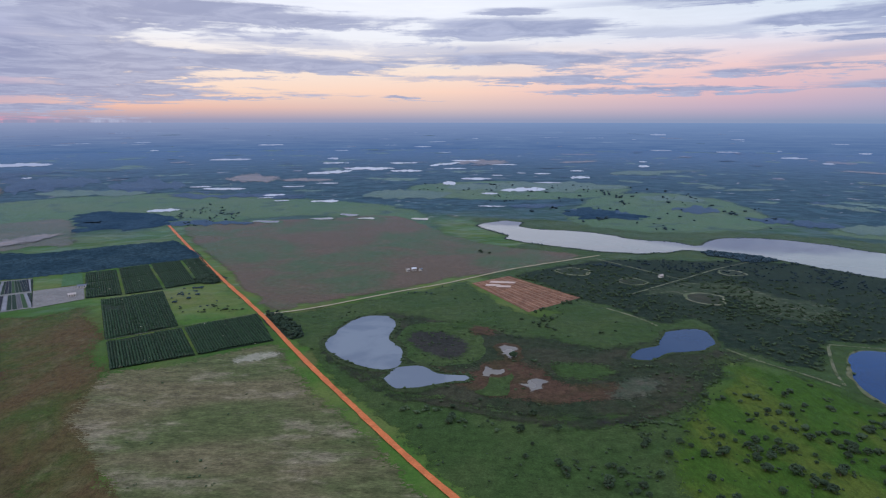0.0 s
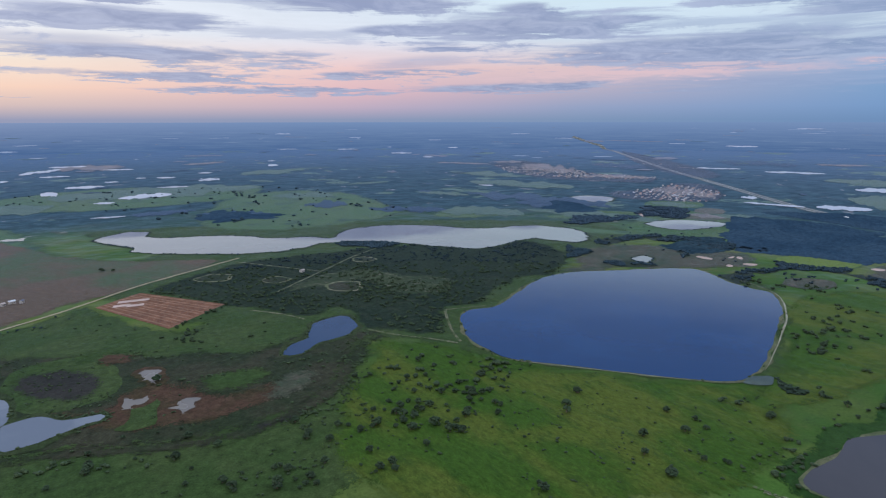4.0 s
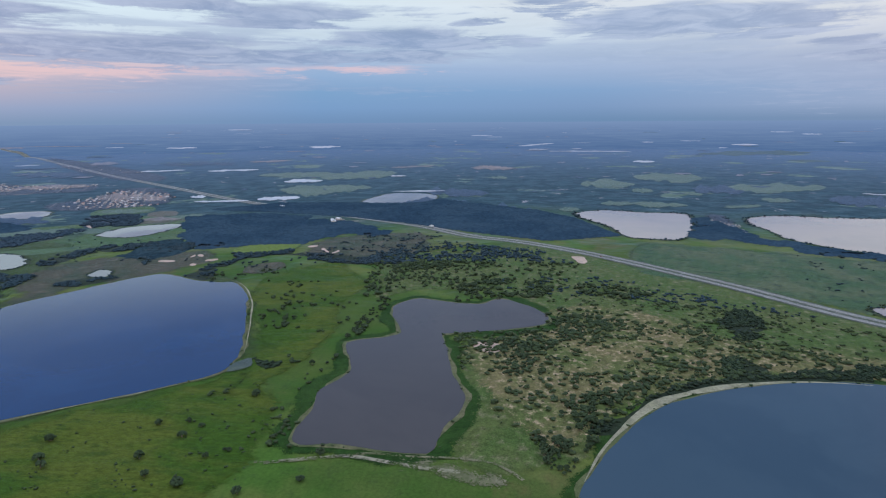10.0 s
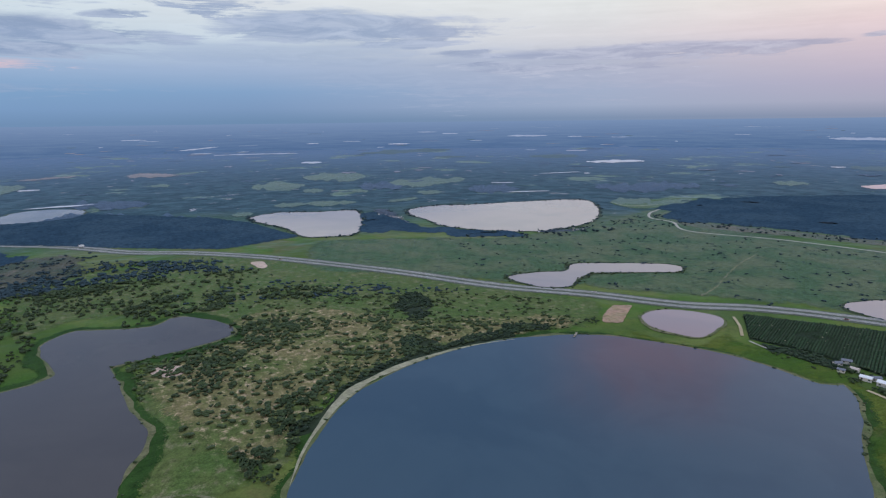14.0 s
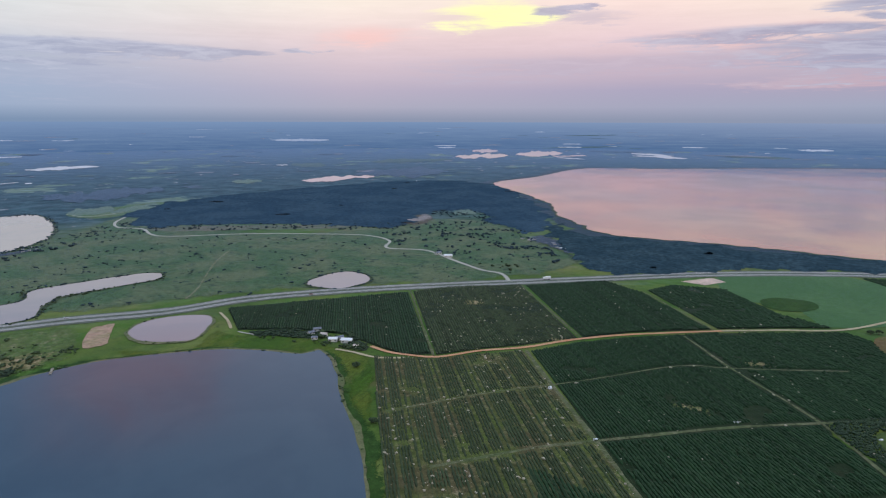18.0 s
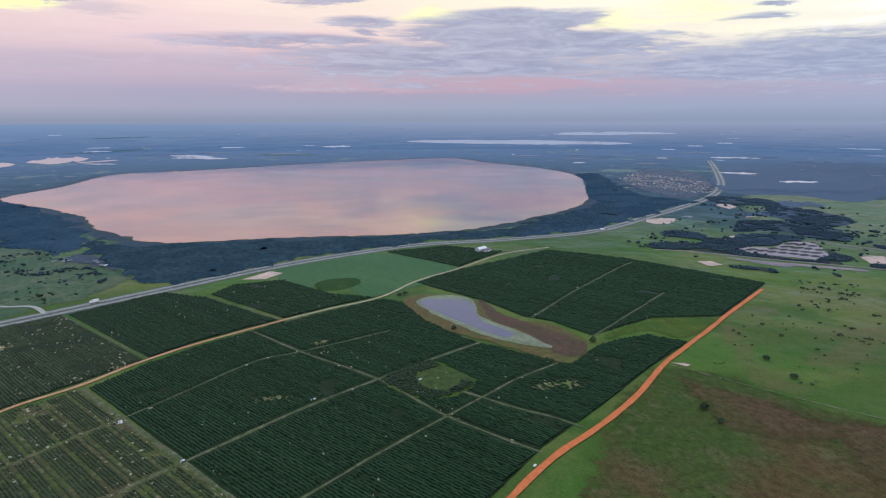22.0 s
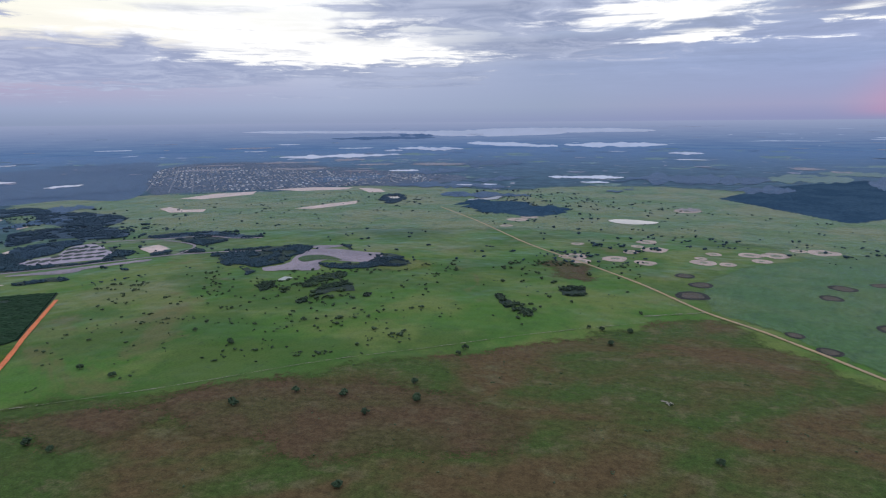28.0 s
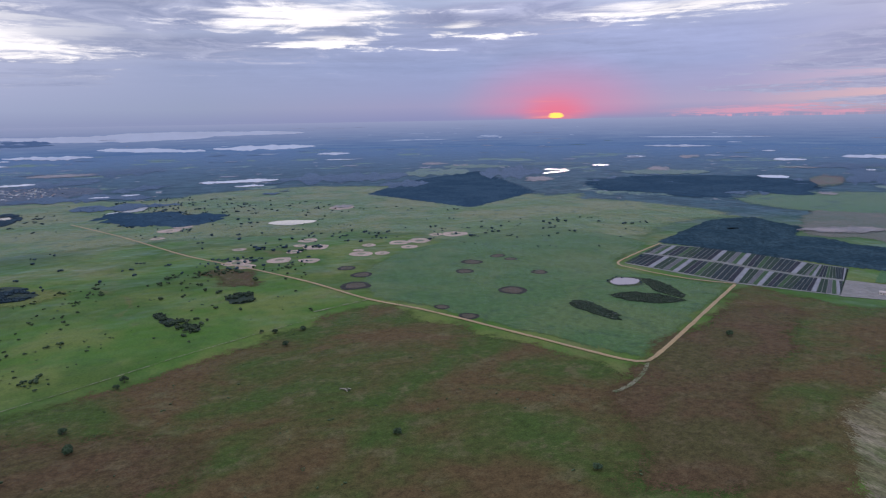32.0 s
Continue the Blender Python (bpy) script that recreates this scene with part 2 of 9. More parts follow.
    tone = mix(span(fine, 0.36, 0.66), mix(0.16, body, (0.16, 0.18, 0.27)), mix(0.22, body, (0.80, 0.80, 0.84)))
    pale = span(calc("ADD", banks(LITE_A, LITE_B), ragged_edge), -0.4, 0.7)
    sky = mix(calc("MULTIPLY", pale, 0.48), sky, mix(0.6, tone, body))
    rosy = span(calc("ADD", banks(PINK_A), calc("MULTIPLY", ragged_edge, 0.6)), -0.2, 1.0)
    sky = mix(calc("MULTIPLY", rosy, 0.75), sky, ramp([(35, srgb("E2A0B0")), (20, srgb("F0C8C0")), (-100, srgb("E0C4CC")), (-140, srgb("F4C8C4")), (-180, srgb("F4C8C4")), (-198, srgb("C4A4B4")), (-240, srgb("BCA2B8")), (-318, srgb("E2A0B0"))]))
    golden = span(calc("ADD", banks(GLOW_A), calc("MULTIPLY", ragged_edge, 0.8)), -0.05, 0.9)
    sky = mix(golden, sky, ramp([(-140, srgb("FFFFBE")), (-175, srgb("FFFCC0")), (-205, srgb("FFF8CC")), (-240, srgb("FFFCDC"))]))
    thick = span(calc("ADD", banks(DARK_A, DARK_B, DARK_C, DARK_D), ragged_edge), -0.32, 0.45)
    sky = mix(calc("MULTIPLY", thick, 0.93), sky, tone)
    # overcast before the sun, torn open in white gaps
    bright = span(calc("ADD", banks(WHITE_A), calc("MULTIPLY", ragged_edge, 1.3)), -0.28, 0.75)
    sky = mix(bright, sky, srgb("FFFDF8"))
    mottle = calc("MULTIPLY", span(grain, 0.42, 0.72, -0.5, 0.5, False), span(rise, 1.5, 7.0, 0.0, 1.0))
    mottle = calc("MULTIPLY", mottle, calc("ADD", 0.12, calc("MULTIPLY", calc("MULTIPLY", span(bearing, -258.0, -280.0), span(bearing, -325.0, -305.0)), 0.30)))
    sky = mix(1.0, sky, vec(calc("ADD", 1.0, mottle), calc("ADD", 1.0, mottle), calc("ADD", 1.0, mottle)), "MULTIPLY")
    # the sun and the glow round it
    off = calc("ADD", bearing, 301.6)
    glow_r = calc("SQRT", calc("ADD", calc("MULTIPLY", off, off), calc("MULTIPLY", calc("SUBTRACT", rise, 0.4), calc("MULTIPLY", calc("SUBTRACT", rise, 0.4), 3.6))))
    strength = calc("ADD", 0.62, calc("MULTIPLY", lines, 0.45))
    sky = mix(calc("MULTIPLY", calc("MULTIPLY", span(glow_r, 11.0, 0.5), calc("MULTIPLY", strength, 0.60)), span(rise, -0.3, 0.6)), sky, srgb("EC7C9C"))
    sky = mix(calc("MULTIPLY", span(glow_r, 4.2, 0.4), 0.50), sky, srgb("FF6E78"))
    bar = calc("MULTIPLY", span(calc("ABSOLUTE", off), 3.4, 0.4), span(lines, 0.50, 0.62))
    sky = mix(calc("MULTIPLY", calc("MULTIPLY", bar, span(rise, 1.9, 0.5)), 0.7), sky, srgb("FFA08C"))
    du = calc("MULTIPLY", off, 1.35)
    dv = calc("MULTIPLY", calc("SUBTRACT", calc("MULTIPLY_ADD", calc("SUBTRACT", lines, 0.5), 1.1, rise), 0.12), 3.8)
    disc = span(calc("SQRT", calc("ADD", calc("MULTIPLY", du, du), calc("MULTIPLY", dv, dv))), 1.05, 0.62)
    sky = mix(disc, sky, (1.5, 0.92, 0.16))
    # high overcast, out of the picture
    warm = mix(span(bearing, -112.0, -150.0), (0.95, 0.96, 0.97), (2.4, 1.75, 1.4))
    core = span(calc("ADD", calc("MULTIPLY", big, 0.62), calc("MULTIPLY", fine, 0.38)), 0.48, 0.68)
    sky = mix(span(up, 0.205, 0.30), sky, mix(1.0, mix(core, (0.31, 0.42, 0.64), (0.22, 0.30, 0.47)), warm, "MULTIPLY"))
    blush = calc("MULTIPLY", span(calc("ABSOLUTE", calc("ADD", bearing, 131.0)), 13.0, 2.0), calc("MULTIPLY", span(up, 0.27, 0.36), span(up, 0.47, 0.40)))
    sky = mix(calc("MULTIPLY", blush, span(fine, 0.36, 0.56)), sky, (0.80, 0.42, 0.42))
    air = node("ShaderNodeTexSky")
    air.sky_type, air.sun_disc, air.sun_elevation, air.sun_rotation = "NISHITA", False, radians(1.0), radians(-57.7)
    high = mix(1.0, (0.78, 0.93, 1.16), mix(1.0, air.outputs[0], (0.08, 0.08, 0.08), "MULTIPLY"), "ADD")
    sky = mix(span(up, 0.42, 0.75), sky, high)
    plug(back.inputs[0], sky)
    back.inputs[1].default_value = 1.0


make_sky()
sun_data = bpy.data.lights.new("sun", "SUN")
sun_data.energy, sun_data.angle, sun_data.color = 0.6, radians(10), (1.0, 0.72, 0.60)
sun = new("sun", sun_data)
sun.matrix_world = look((-0.845, 0.534, 0.06), (0, 0, 0))

# ---- materials ----


def haze_sheen(skin, weight=0.46):
    """A soft bluish sheen at a low angle, standing in for haze over the land."""
    skin.inputs["Sheen Weight"].default_value, skin.inputs["Sheen Roughness"].default_value = weight, 0.20
    skin.inputs["Sheen Tint"].default_value = (0.46, 0.65, 1.0, 1)


def ground_mat(name, a, b, c, big=0.012, mid=0.09, amount=0.55, speck=0.35, rough=0.95, stretch=1.0, turn=0.0, bump=0.5, sheen=0.46, roll=0.0):
    """Land cover of three tones: broad drifts of a and b, tufts of c, fine grain."""
    m = bpy.data.materials.new(name)
    m.use_nodes = True
    tree = m.node_tree
    node, plug, calc, span, mix, cloudy, vec = graph(tree)
    skin = tree.nodes["Principled BSDF"]
    place = node("ShaderNodeMapping")
    place.inputs["Rotation"].default_value[2] = radians(turn)
    place.inputs["Scale"].default_value = (stretch, 1, 1)
    plug(place.inputs[0], node("ShaderNodeTexCoord").outputs["Object"])
    at = place.outputs[0]
    col = mix(span(cloudy(at, big, 5.0, 0.6, 0.4), 0.40, 0.62), a, b)
    tuft = cloudy(at, mid, 6.0, 0.7)
    col = mix(calc("MULTIPLY", span(tuft, 0.50, 0.68), amount), col, c)
    grain = cloudy(at, 0.45, 5.0, 0.75)
    clumps = span(cloudy(at, 0.11, 4.0, 0.65, 0.3), 0.32, 0.68, 1 - speck * 0.75, 1 + speck * 0.75, False)
    tone = calc("MULTIPLY", clumps, span(grain, 0.3, 0.72, 1 - speck, 1 + speck, False))
    col = mix(1.0, col, vec(tone, tone, tone), "MULTIPLY")
    plug(skin.inputs["Base Color"], col)
    skin.inputs["Roughness"].default_value = rough
    skin.inputs["Specular IOR Level"].default_value = 0.1 if sheen else 0.0
    haze_sheen(skin, sheen * 0.72)
    b_ = node("ShaderNodeBump")
    b_.inputs["Strength"].default_value, b_.inputs["Distance"].default_value = bump, 0.6
    plug(b_.inputs["Height"], calc("ADD", grain, calc("MULTIPLY", cloudy(at, 0.007, 3.0, 0.5), roll)) if roll else grain)
    plug(skin.inputs["Normal"], b_.outputs[0])
    # plants thin out unevenly over the margin of a field
    margin = node("ShaderNodeAttribute")
    margin.attribute_name = "margin"
    patchy = calc("ADD", calc("MULTIPLY", calc("SUBTRACT", cloudy(at, 0.05, 6.0, 0.75), 0.5), 1.8), calc("MULTIPLY", calc("SUBTRACT", grain, 0.5), 2.2))
    keep = calc("GREATER_THAN", calc("ADD", calc("SUBTRACT", 1.0, margin.outputs["Fac"]), patchy), 0.5)
    plug(skin.inputs["Alpha"], span(calc("MAXIMUM", keep, calc("LESS_THAN", margin.outputs["Fac"], 0.01)), 0.0, 1.0, 0.0, 1.0, False))
    return m


def leaf_mat(name, a, b, scale=0.25):
    m = bpy.data.materials.new(name)
    m.use_nodes = True
    tree = m.node_tree
    node, plug, calc, span, mix, cloudy, vec = graph(tree)
    skin = tree.nodes["Principled BSDF"]
    at = node("ShaderNodeTexCoord").outputs["Object"]
    col = mix(span(cloudy(at, scale, 5.0, 0.7), 0.35, 0.65), a, b)
    each = node("ShaderNodeNewGeometry").outputs["Random Per Island"]
    tone = span(each, 0, 1, 0.82, 1.18, False)
    whole = span(node("ShaderNodeObjectInfo").outputs["Random"], 0, 1, 0.8, 1.2, False)
    tone = calc("MULTIPLY", tone, whole)
    plug(skin.inputs["Base Color"], mix(1.0, col, vec(tone, tone, tone), "MULTIPLY"))
    skin.inputs["Roughness"].default_value = 0.8
    skin.inputs["Specular IOR Level"].default_value = 0.2
    haze_sheen(skin, 0.05)
    return m


def water_mat(name, deep, patch_tone, rough=0.03, wave=0.04, drift=0.006):
    m = bpy.data.materials.new(name)
    m.use_nodes = True
    tree = m.node_tree
    node, plug, calc, span, mix, cloudy, vec = graph(tree)
    skin = tree.nodes["Principled BSDF"]
    at = node("ShaderNodeTexCoord").outputs["Object"]
    # two tones in broad drifts; in the great lake they paint reflected clouds
    plug(skin.inputs["Base Color"], mix(span(cloudy(at, drift, 4.0, 0.6, 0.5), 0.42, 0.62), deep, patch_tone))
    calm = cloudy(at, 2 * drift, 4.0, 0.6, 0.6)
    plug(skin.inputs["Roughness"], span(calm, 0.4, 0.6, rough, rough * 2 + (0.05 if rough > 0.02 else 0.0)))
    skin.inputs["IOR"].default_value = 1.33
    b_ = node("ShaderNodeBump")
    b_.inputs["Strength"].default_value, b_.inputs["Distance"].default_value = wave, 0.3
    plug(b_.inputs["Height"], cloudy(at, 0.8, 3.0, 0.6))
    plug(skin.inputs["Normal"], b_.outputs[0])
    return m


def plain_mat(name, a, rough=0.7, speck=0.2, scale=1.5, metal=0.0):
    m = bpy.data.materials.new(name)
    m.use_nodes = True
    tree = m.node_tree
    node, plug, calc, span, mix, cloudy, vec = graph(tree)
    skin = tree.nodes["Principled BSDF"]
    at = node("ShaderNodeTexCoord").outputs["Object"]
    tone = span(cloudy(at, scale, 5.0, 0.7), 0.3, 0.7, 1 - speck, 1 + speck, False)
    plug(skin.inputs["Base Color"], mix(1.0, a, vec(tone, tone, tone), "MULTIPLY"))
    skin.inputs["Roughness"].default_value, skin.inputs["Metallic"].default_value = rough, metal
    return m


M_PALE = ground_mat("pale_pasture", (0.153, 0.127, 0.066), (0.094, 0.109, 0.040), (0.295, 0.236, 0.159), 0.007, 0.024, 0.7, 0.45, sheen=0.36, stretch=0.45)
M_BROWN = ground_mat("brown_pasture", (0.131, 0.092, 0.062), (0.077, 0.110, 0.053), (0.163, 0.105, 0.075), 0.0045, 0.016, 0.55, 0.26)
M_DRY = ground_mat("dry_pasture", (0.13, 0.12, 0.09), (0.09, 0.11, 0.07), (0.20, 0.16, 0.12), 0.004, 0.02, 0.6, 0.2)
M_MARSH = ground_mat("marsh_sedge", (0.030, 0.042, 0.018), (0.052, 0.050, 0.028), (0.022, 0.030, 0.014), 0.012, 0.05, 0.7, 0.4)
M_HOLLOW = ground_mat("marsh_hollow", (0.088, 0.049, 0.030), (0.054, 0.045, 0.019), (0.112, 0.068, 0.041), 0.015, 0.06, 0.5, 0.35, sheen=0.28)
M_SEDGE = ground_mat("dark_sedge", (0.034, 0.033, 0.028), (0.044, 0.040, 0.034), (0.026, 0.034, 0.020), 0.02, 0.08, 0.6, 0.4, sheen=0.25)
M_RED = ground_mat("red_soil", (0.26, 0.125, 0.075), (0.21, 0.105, 0.066), (0.33, 0.19, 0.125), 0.02, 0.10, 0.5, 0.3)
M_FURROW = ground_mat("dry_furrow", (0.36, 0.215, 0.145), (0.30, 0.175, 0.115), (0.40, 0.27, 0.19), 0.02, 0.10, 0.5, 0.3)
M_BRIGHT = ground_mat("bright_grass", (0.049, 0.100, 0.012), (0.096, 0.122, 0.019), (0.028, 0.064, 0.011), 0.006, 0.024, 0.65, 0.36, sheen=0.24, roll=13.0, stretch=2.3)
M_SCRUB = ground_mat("scrub_sand", (0.182, 0.158, 0.070), (0.096, 0.122, 0.038), (0.640, 0.450, 0.310), 0.014, 0.095, 0.66, 0.45, sheen=0.28)
M_SCRUBG = ground_mat("scrub_grass", (0.076, 0.121, 0.032), (0.103, 0.129, 0.041), (0.276, 0.230, 0.149), 0.012, 0.06, 0.6, 0.4, sheen=0.32)
M_SCRUBP = ground_mat("scrub_pasture", (0.060, 0.112, 0.048), (0.112, 0.136, 0.070), (0.026, 0.052, 0.032), 0.010, 0.045, 0.9, 0.42, sheen=0.42)
M_CROP = ground_mat("crop", (0.058, 0.128, 0.046), (0.070, 0.142, 0.052), (0.048, 0.108, 0.042), 0.006, 0.03, 0.5, 0.2, sheen=0.32)
M_CROPB = ground_mat("green_pasture", (0.066, 0.128, 0.042), (0.096, 0.140, 0.050), (0.050, 0.092, 0.044), 0.006, 0.03, 0.7, 0.36, sheen=0.46, roll=13.0)
# haze painted in: a duller, bluer green than near turf
M_EAST = ground_mat("east_pasture", (0.108, 0.164, 0.061), (0.172, 0.182, 0.080), (0.064, 0.102, 0.050), 0.005, 0.026, 0.95, 0.36, sheen=0.46, roll=22.0)
M_RUST = ground_mat("rusty_turf", (0.090, 0.055, 0.027), (0.074, 0.063, 0.023), (0.124, 0.092, 0.048), 0.008, 0.040, 0.60, 0.40, stretch=1.4, sheen=0.20)
M_REDPAST = ground_mat("worn_pasture", (0.098, 0.063, 0.027), (0.052, 0.082, 0.017), (0.124, 0.104, 0.048), 0.0050, 0.024, 0.80, 0.40, sheen=0.20, roll=13.0, stretch=1.4)
M_GREYDIRT = ground_mat("grey_dirt", (0.24, 0.21, 0.19), (0.20, 0.18, 0.16), (0.28, 0.26, 0.24), 0.03, 0.15, 0.5, 0.2)
M_SAND = ground_mat("bare_sand", (0.64, 0.46, 0.38), (0.54, 0.39, 0.31), (0.38, 0.30, 0.22), 0.02, 0.08, 0.5, 0.2)
M_CLAYSAND = ground_mat("pink_sand", (0.40, 0.25, 0.18), (0.30, 0.23, 0.13), (0.46, 0.31, 0.24), 0.03, 0.10, 0.6, 0.3)
M_FALLOW = ground_mat("fallow", (0.085, 0.080, 0.052), (0.052, 0.072, 0.040), (0.15, 0.12, 0.09), 0.010, 0.03, 0.8, 0.4)
# distant meadow green with haze painted into it
M_HAZEGREEN = ground_mat("far_meadow", (0.082, 0.146, 0.062), (0.100, 0.150, 0.066), (0.034, 0.066, 0.062), 0.003, 0.012, 0.85, 0.2)
M_PALEMUD = ground_mat("pale_mud", (0.24, 0.26, 0.17), (0.19, 0.21, 0.13), (0.28, 0.29, 0.21), 0.02, 0.08, 0.5, 0.2)
M_BROWNREED = ground_mat("brown_reed", (0.105, 0.062, 0.040), (0.085, 0.060, 0.034), (0.10, 0.085, 0.045), 0.02, 0.08, 0.6, 0.3)
# haze blue painted into the floor colour of far woods
M_FARWOOD = ground_mat("hazed_wood_floor", (0.027, 0.049, 0.066), (0.024, 0.043, 0.060), (0.021, 0.037, 0.052), 0.004, 0.02, 0.6, 0.15)
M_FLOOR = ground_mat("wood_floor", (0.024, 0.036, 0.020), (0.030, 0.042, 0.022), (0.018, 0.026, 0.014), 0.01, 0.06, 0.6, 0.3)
M_GROVESOIL = ground_mat("grove_floor", (0.016, 0.029, 0.012), (0.022, 0.034, 0.015), (0.042, 0.042, 0.020), 0.01, 0.06, 0.5, 0.3)
M_STRIPEDSOIL = ground_mat("striped_floor", (0.082, 0.104, 0.028), (0.091, 0.078, 0.036), (0.290, 0.226, 0.144), 0.02, 0.09, 0.55, 0.42)
M_LANEGRASS = ground_mat("lane_grass", (0.088, 0.110, 0.048), (0.125, 0.125, 0.069), (0.237, 0.213, 0.144), 0.02, 0.1, 0.6, 0.25)
M_MARGIN = ground_mat("pond_margin", (0.130, 0.089, 0.036), (0.098, 0.110, 0.030), (0.156, 0.147, 0.051), 0.012, 0.05, 0.5, 0.3)
M_LUSH = ground_mat("lush_grass", (0.024, 0.062, 0.012), (0.034, 0.074, 0.016), (0.018, 0.046, 0.010), 0.015, 0.05, 0.6, 0.35, sheen=0.2)
M_YELLOWGREEN = ground_mat("yellow_green_crop", (0.150, 0.205, 0.040), (0.135, 0.190, 0.042), (0.110, 0.165, 0.040), 0.01, 0.05, 0.5, 0.2, sheen=0.3)
M_SHALLOW = ground_mat("weedy_shallows", (0.080, 0.105, 0.080), (0.060, 0.085, 0.078), (0.105, 0.125, 0.085), 0.02, 0.08, 0.6, 0.2, rough=0.4, sheen=0.2)
M_YELLOWDRIFT = ground_mat("yellow_grass", (0.140, 0.150, 0.036), (0.110, 0.140, 0.034), (0.090, 0.120, 0.030), 0.006, 0.03, 0.6, 0.3, sheen=0.3)
M_REED = ground_mat("reeds", (0.040, 0.058, 0.020), (0.050, 0.065, 0.024), (0.026, 0.036, 0.014), 0.03, 0.12, 0.6, 0.35)
M_SHORE = ground_mat("sandy_shore", (0.36, 0.32, 0.24), (0.26, 0.25, 0.16), (0.12, 0.14, 0.06), 0.02, 0.08, 0.7, 0.25)
M_SHOREG = ground_mat("green_shore", (0.11, 0.13, 0.055), (0.16, 0.15, 0.08), (0.06, 0.09, 0.03), 0.02, 0.08, 0.6, 0.3)
M_MUD = ground_mat("grey_mud", (0.312, 0.240, 0.248), (0.234, 0.186, 0.195), (0.156, 0.132, 0.118), 0.01, 0.04, 0.6, 0.15)
M_GRAVEL = ground_mat("gravel", (0.40, 0.32, 0.35), (0.34, 0.27, 0.30), (0.16, 0.15, 0.14), 0.03, 0.05, 0.7, 0.2)
M_CLAY = ground_mat("orange_clay", (0.670, 0.185, 0.064), (0.605, 0.165, 0.060), (0.734, 0.270, 0.112), 0.03, 0.25, 0.5, 0.15)
M_CLAY2 = ground_mat("tan_clay", (0.56, 0.30, 0.17), (0.52, 0.25, 0.13), (0.60, 0.38, 0.24), 0.02, 0.2, 0.5, 0.15)
M_SANDROAD = ground_mat("sand_road", (0.44, 0.36, 0.23), (0.40, 0.32, 0.20), (0.48, 0.42, 0.30), 0.02, 0.2, 0.5, 0.15)
M_SANDROAD2 = ground_mat("ochre_road", (0.40, 0.27, 0.14), (0.36, 0.25, 0.14), (0.30, 0.24, 0.13), 0.02, 0.2, 0.5, 0.15)
M_LANE = ground_mat("pale_paving", (0.44, 0.41, 0.36), (0.40, 0.38, 0.33), (0.34, 0.33, 0.28), 0.02, 0.2, 0.4, 0.12)
M_SANDPATH = ground_mat("sand_path", (0.24, 0.22, 0.14), (0.14, 0.15, 0.075), (0.085, 0.11, 0.04), 0.03, 0.08, 0.8, 0.2)
M_ASPHALT = ground_mat("grey_asphalt", (0.30, 0.285, 0.27), (0.26, 0.25, 0.24), (0.34, 0.32, 0.29), 0.02, 0.25, 0.4, 0.12, 0.85)
M_VERGE = ground_mat("verge", (0.12, 0.13, 0.10), (0.10, 0.115, 0.08), (0.22, 0.21, 0.18), 0.02, 0.08, 0.6, 0.25)
M_DARKGROVE = ground_mat("dark_grove", (0.017, 0.031, 0.018), (0.024, 0.038, 0.020), (0.055, 0.062, 0.036), 0.008, 0.06, 0.5, 0.45, sheen=0.22)
M_DARKSCRUB = ground_mat("dark_scrub", (0.040, 0.058, 0.028), (0.058, 0.074, 0.036), (0.17, 0.16, 0.115), 0.012, 0.07, 0.75, 0.5, sheen=0.2)
M_RINGHEART = ground_mat("ring_heart", (0.100, 0.076, 0.056), (0.082, 0.072, 0.046), (0.12, 0.09, 0.07), 0.03, 0.1, 0.5, 0.25, sheen=0.3)
M_SANDRING = ground_mat("sand_ring", (0.48, 0.34, 0.27), (0.38, 0.28, 0.22), (0.20, 0.18, 0.11), 0.02, 0.06, 0.6, 0.2)
M_ROUGH = ground_mat("rough_grass", (0.045, 0.078, 0.020), (0.060, 0.088, 0.026), (0.032, 0.054, 0.016), 0.010, 0.04, 0.6, 0.38, roll=13.0)
M_BEACH = ground_mat("beach_sand", (0.357, 0.326, 0.230), (0.289, 0.273, 0.178), (0.145, 0.150, 0.076), 0.02, 0.12, 0.7, 0.3)
M_DEBRIS = plain_mat("cut_brush", (0.40, 0.35, 0.26), 0.95, 0.4)
M_STREET = ground_mat("street", (0.17, 0.165, 0.17), (0.14, 0.14, 0.145), (0.20, 0.19, 0.19), 0.02, 0.2, 0.4, 0.15)
M_TOWN = ground_mat("town_ground", (0.050, 0.068, 0.092), (0.040, 0.058, 0.082), (0.12, 0.115, 0.13), 0.01, 0.05, 0.75, 0.4)
M_LINE = plain_mat("white_line", (0.75, 0.74, 0.70), 0.7, 0.15)
M_WATER_BLUE = water_mat("deep_blue_water", (0.002, 0.034, 0.120), (0.003, 0.041, 0.138))
M_WATER_NEAR = water_mat("slate_blue_water", (0.027, 0.061, 0.097), (0.034, 0.070, 0.106))
M_WATER_POOL = water_mat("pool_water", (0.018, 0.042, 0.098), (0.026, 0.052, 0.110))
M_WATER_BROWN = water_mat("murky_brown_water", (0.064, 0.056, 0.056), (0.072, 0.062, 0.061), 0.03)
M_WATER_POND = water_mat("pond_water", (0.17, 0.185, 0.215), (0.22, 0.235, 0.255), 0.03, 0.04, 0.012)
M_WATER_LILAC = water_mat("lilac_pond_water", (0.060, 0.072, 0.125), (0.075, 0.085, 0.135))
M_WATER_PALE = water_mat("pale_pond_water", (0.285, 0.235, 0.245), (0.255, 0.220, 0.235))
M_WATER_MUD = water_mat("muddy_water", (0.22, 0.185, 0.15), (0.16, 0.135, 0.11), 0.15)
M_WATER_FAR = water_mat("pale_lake_water", (0.13, 0.14, 0.165), (0.15, 0.155, 0.175), 0.012, 0.004)
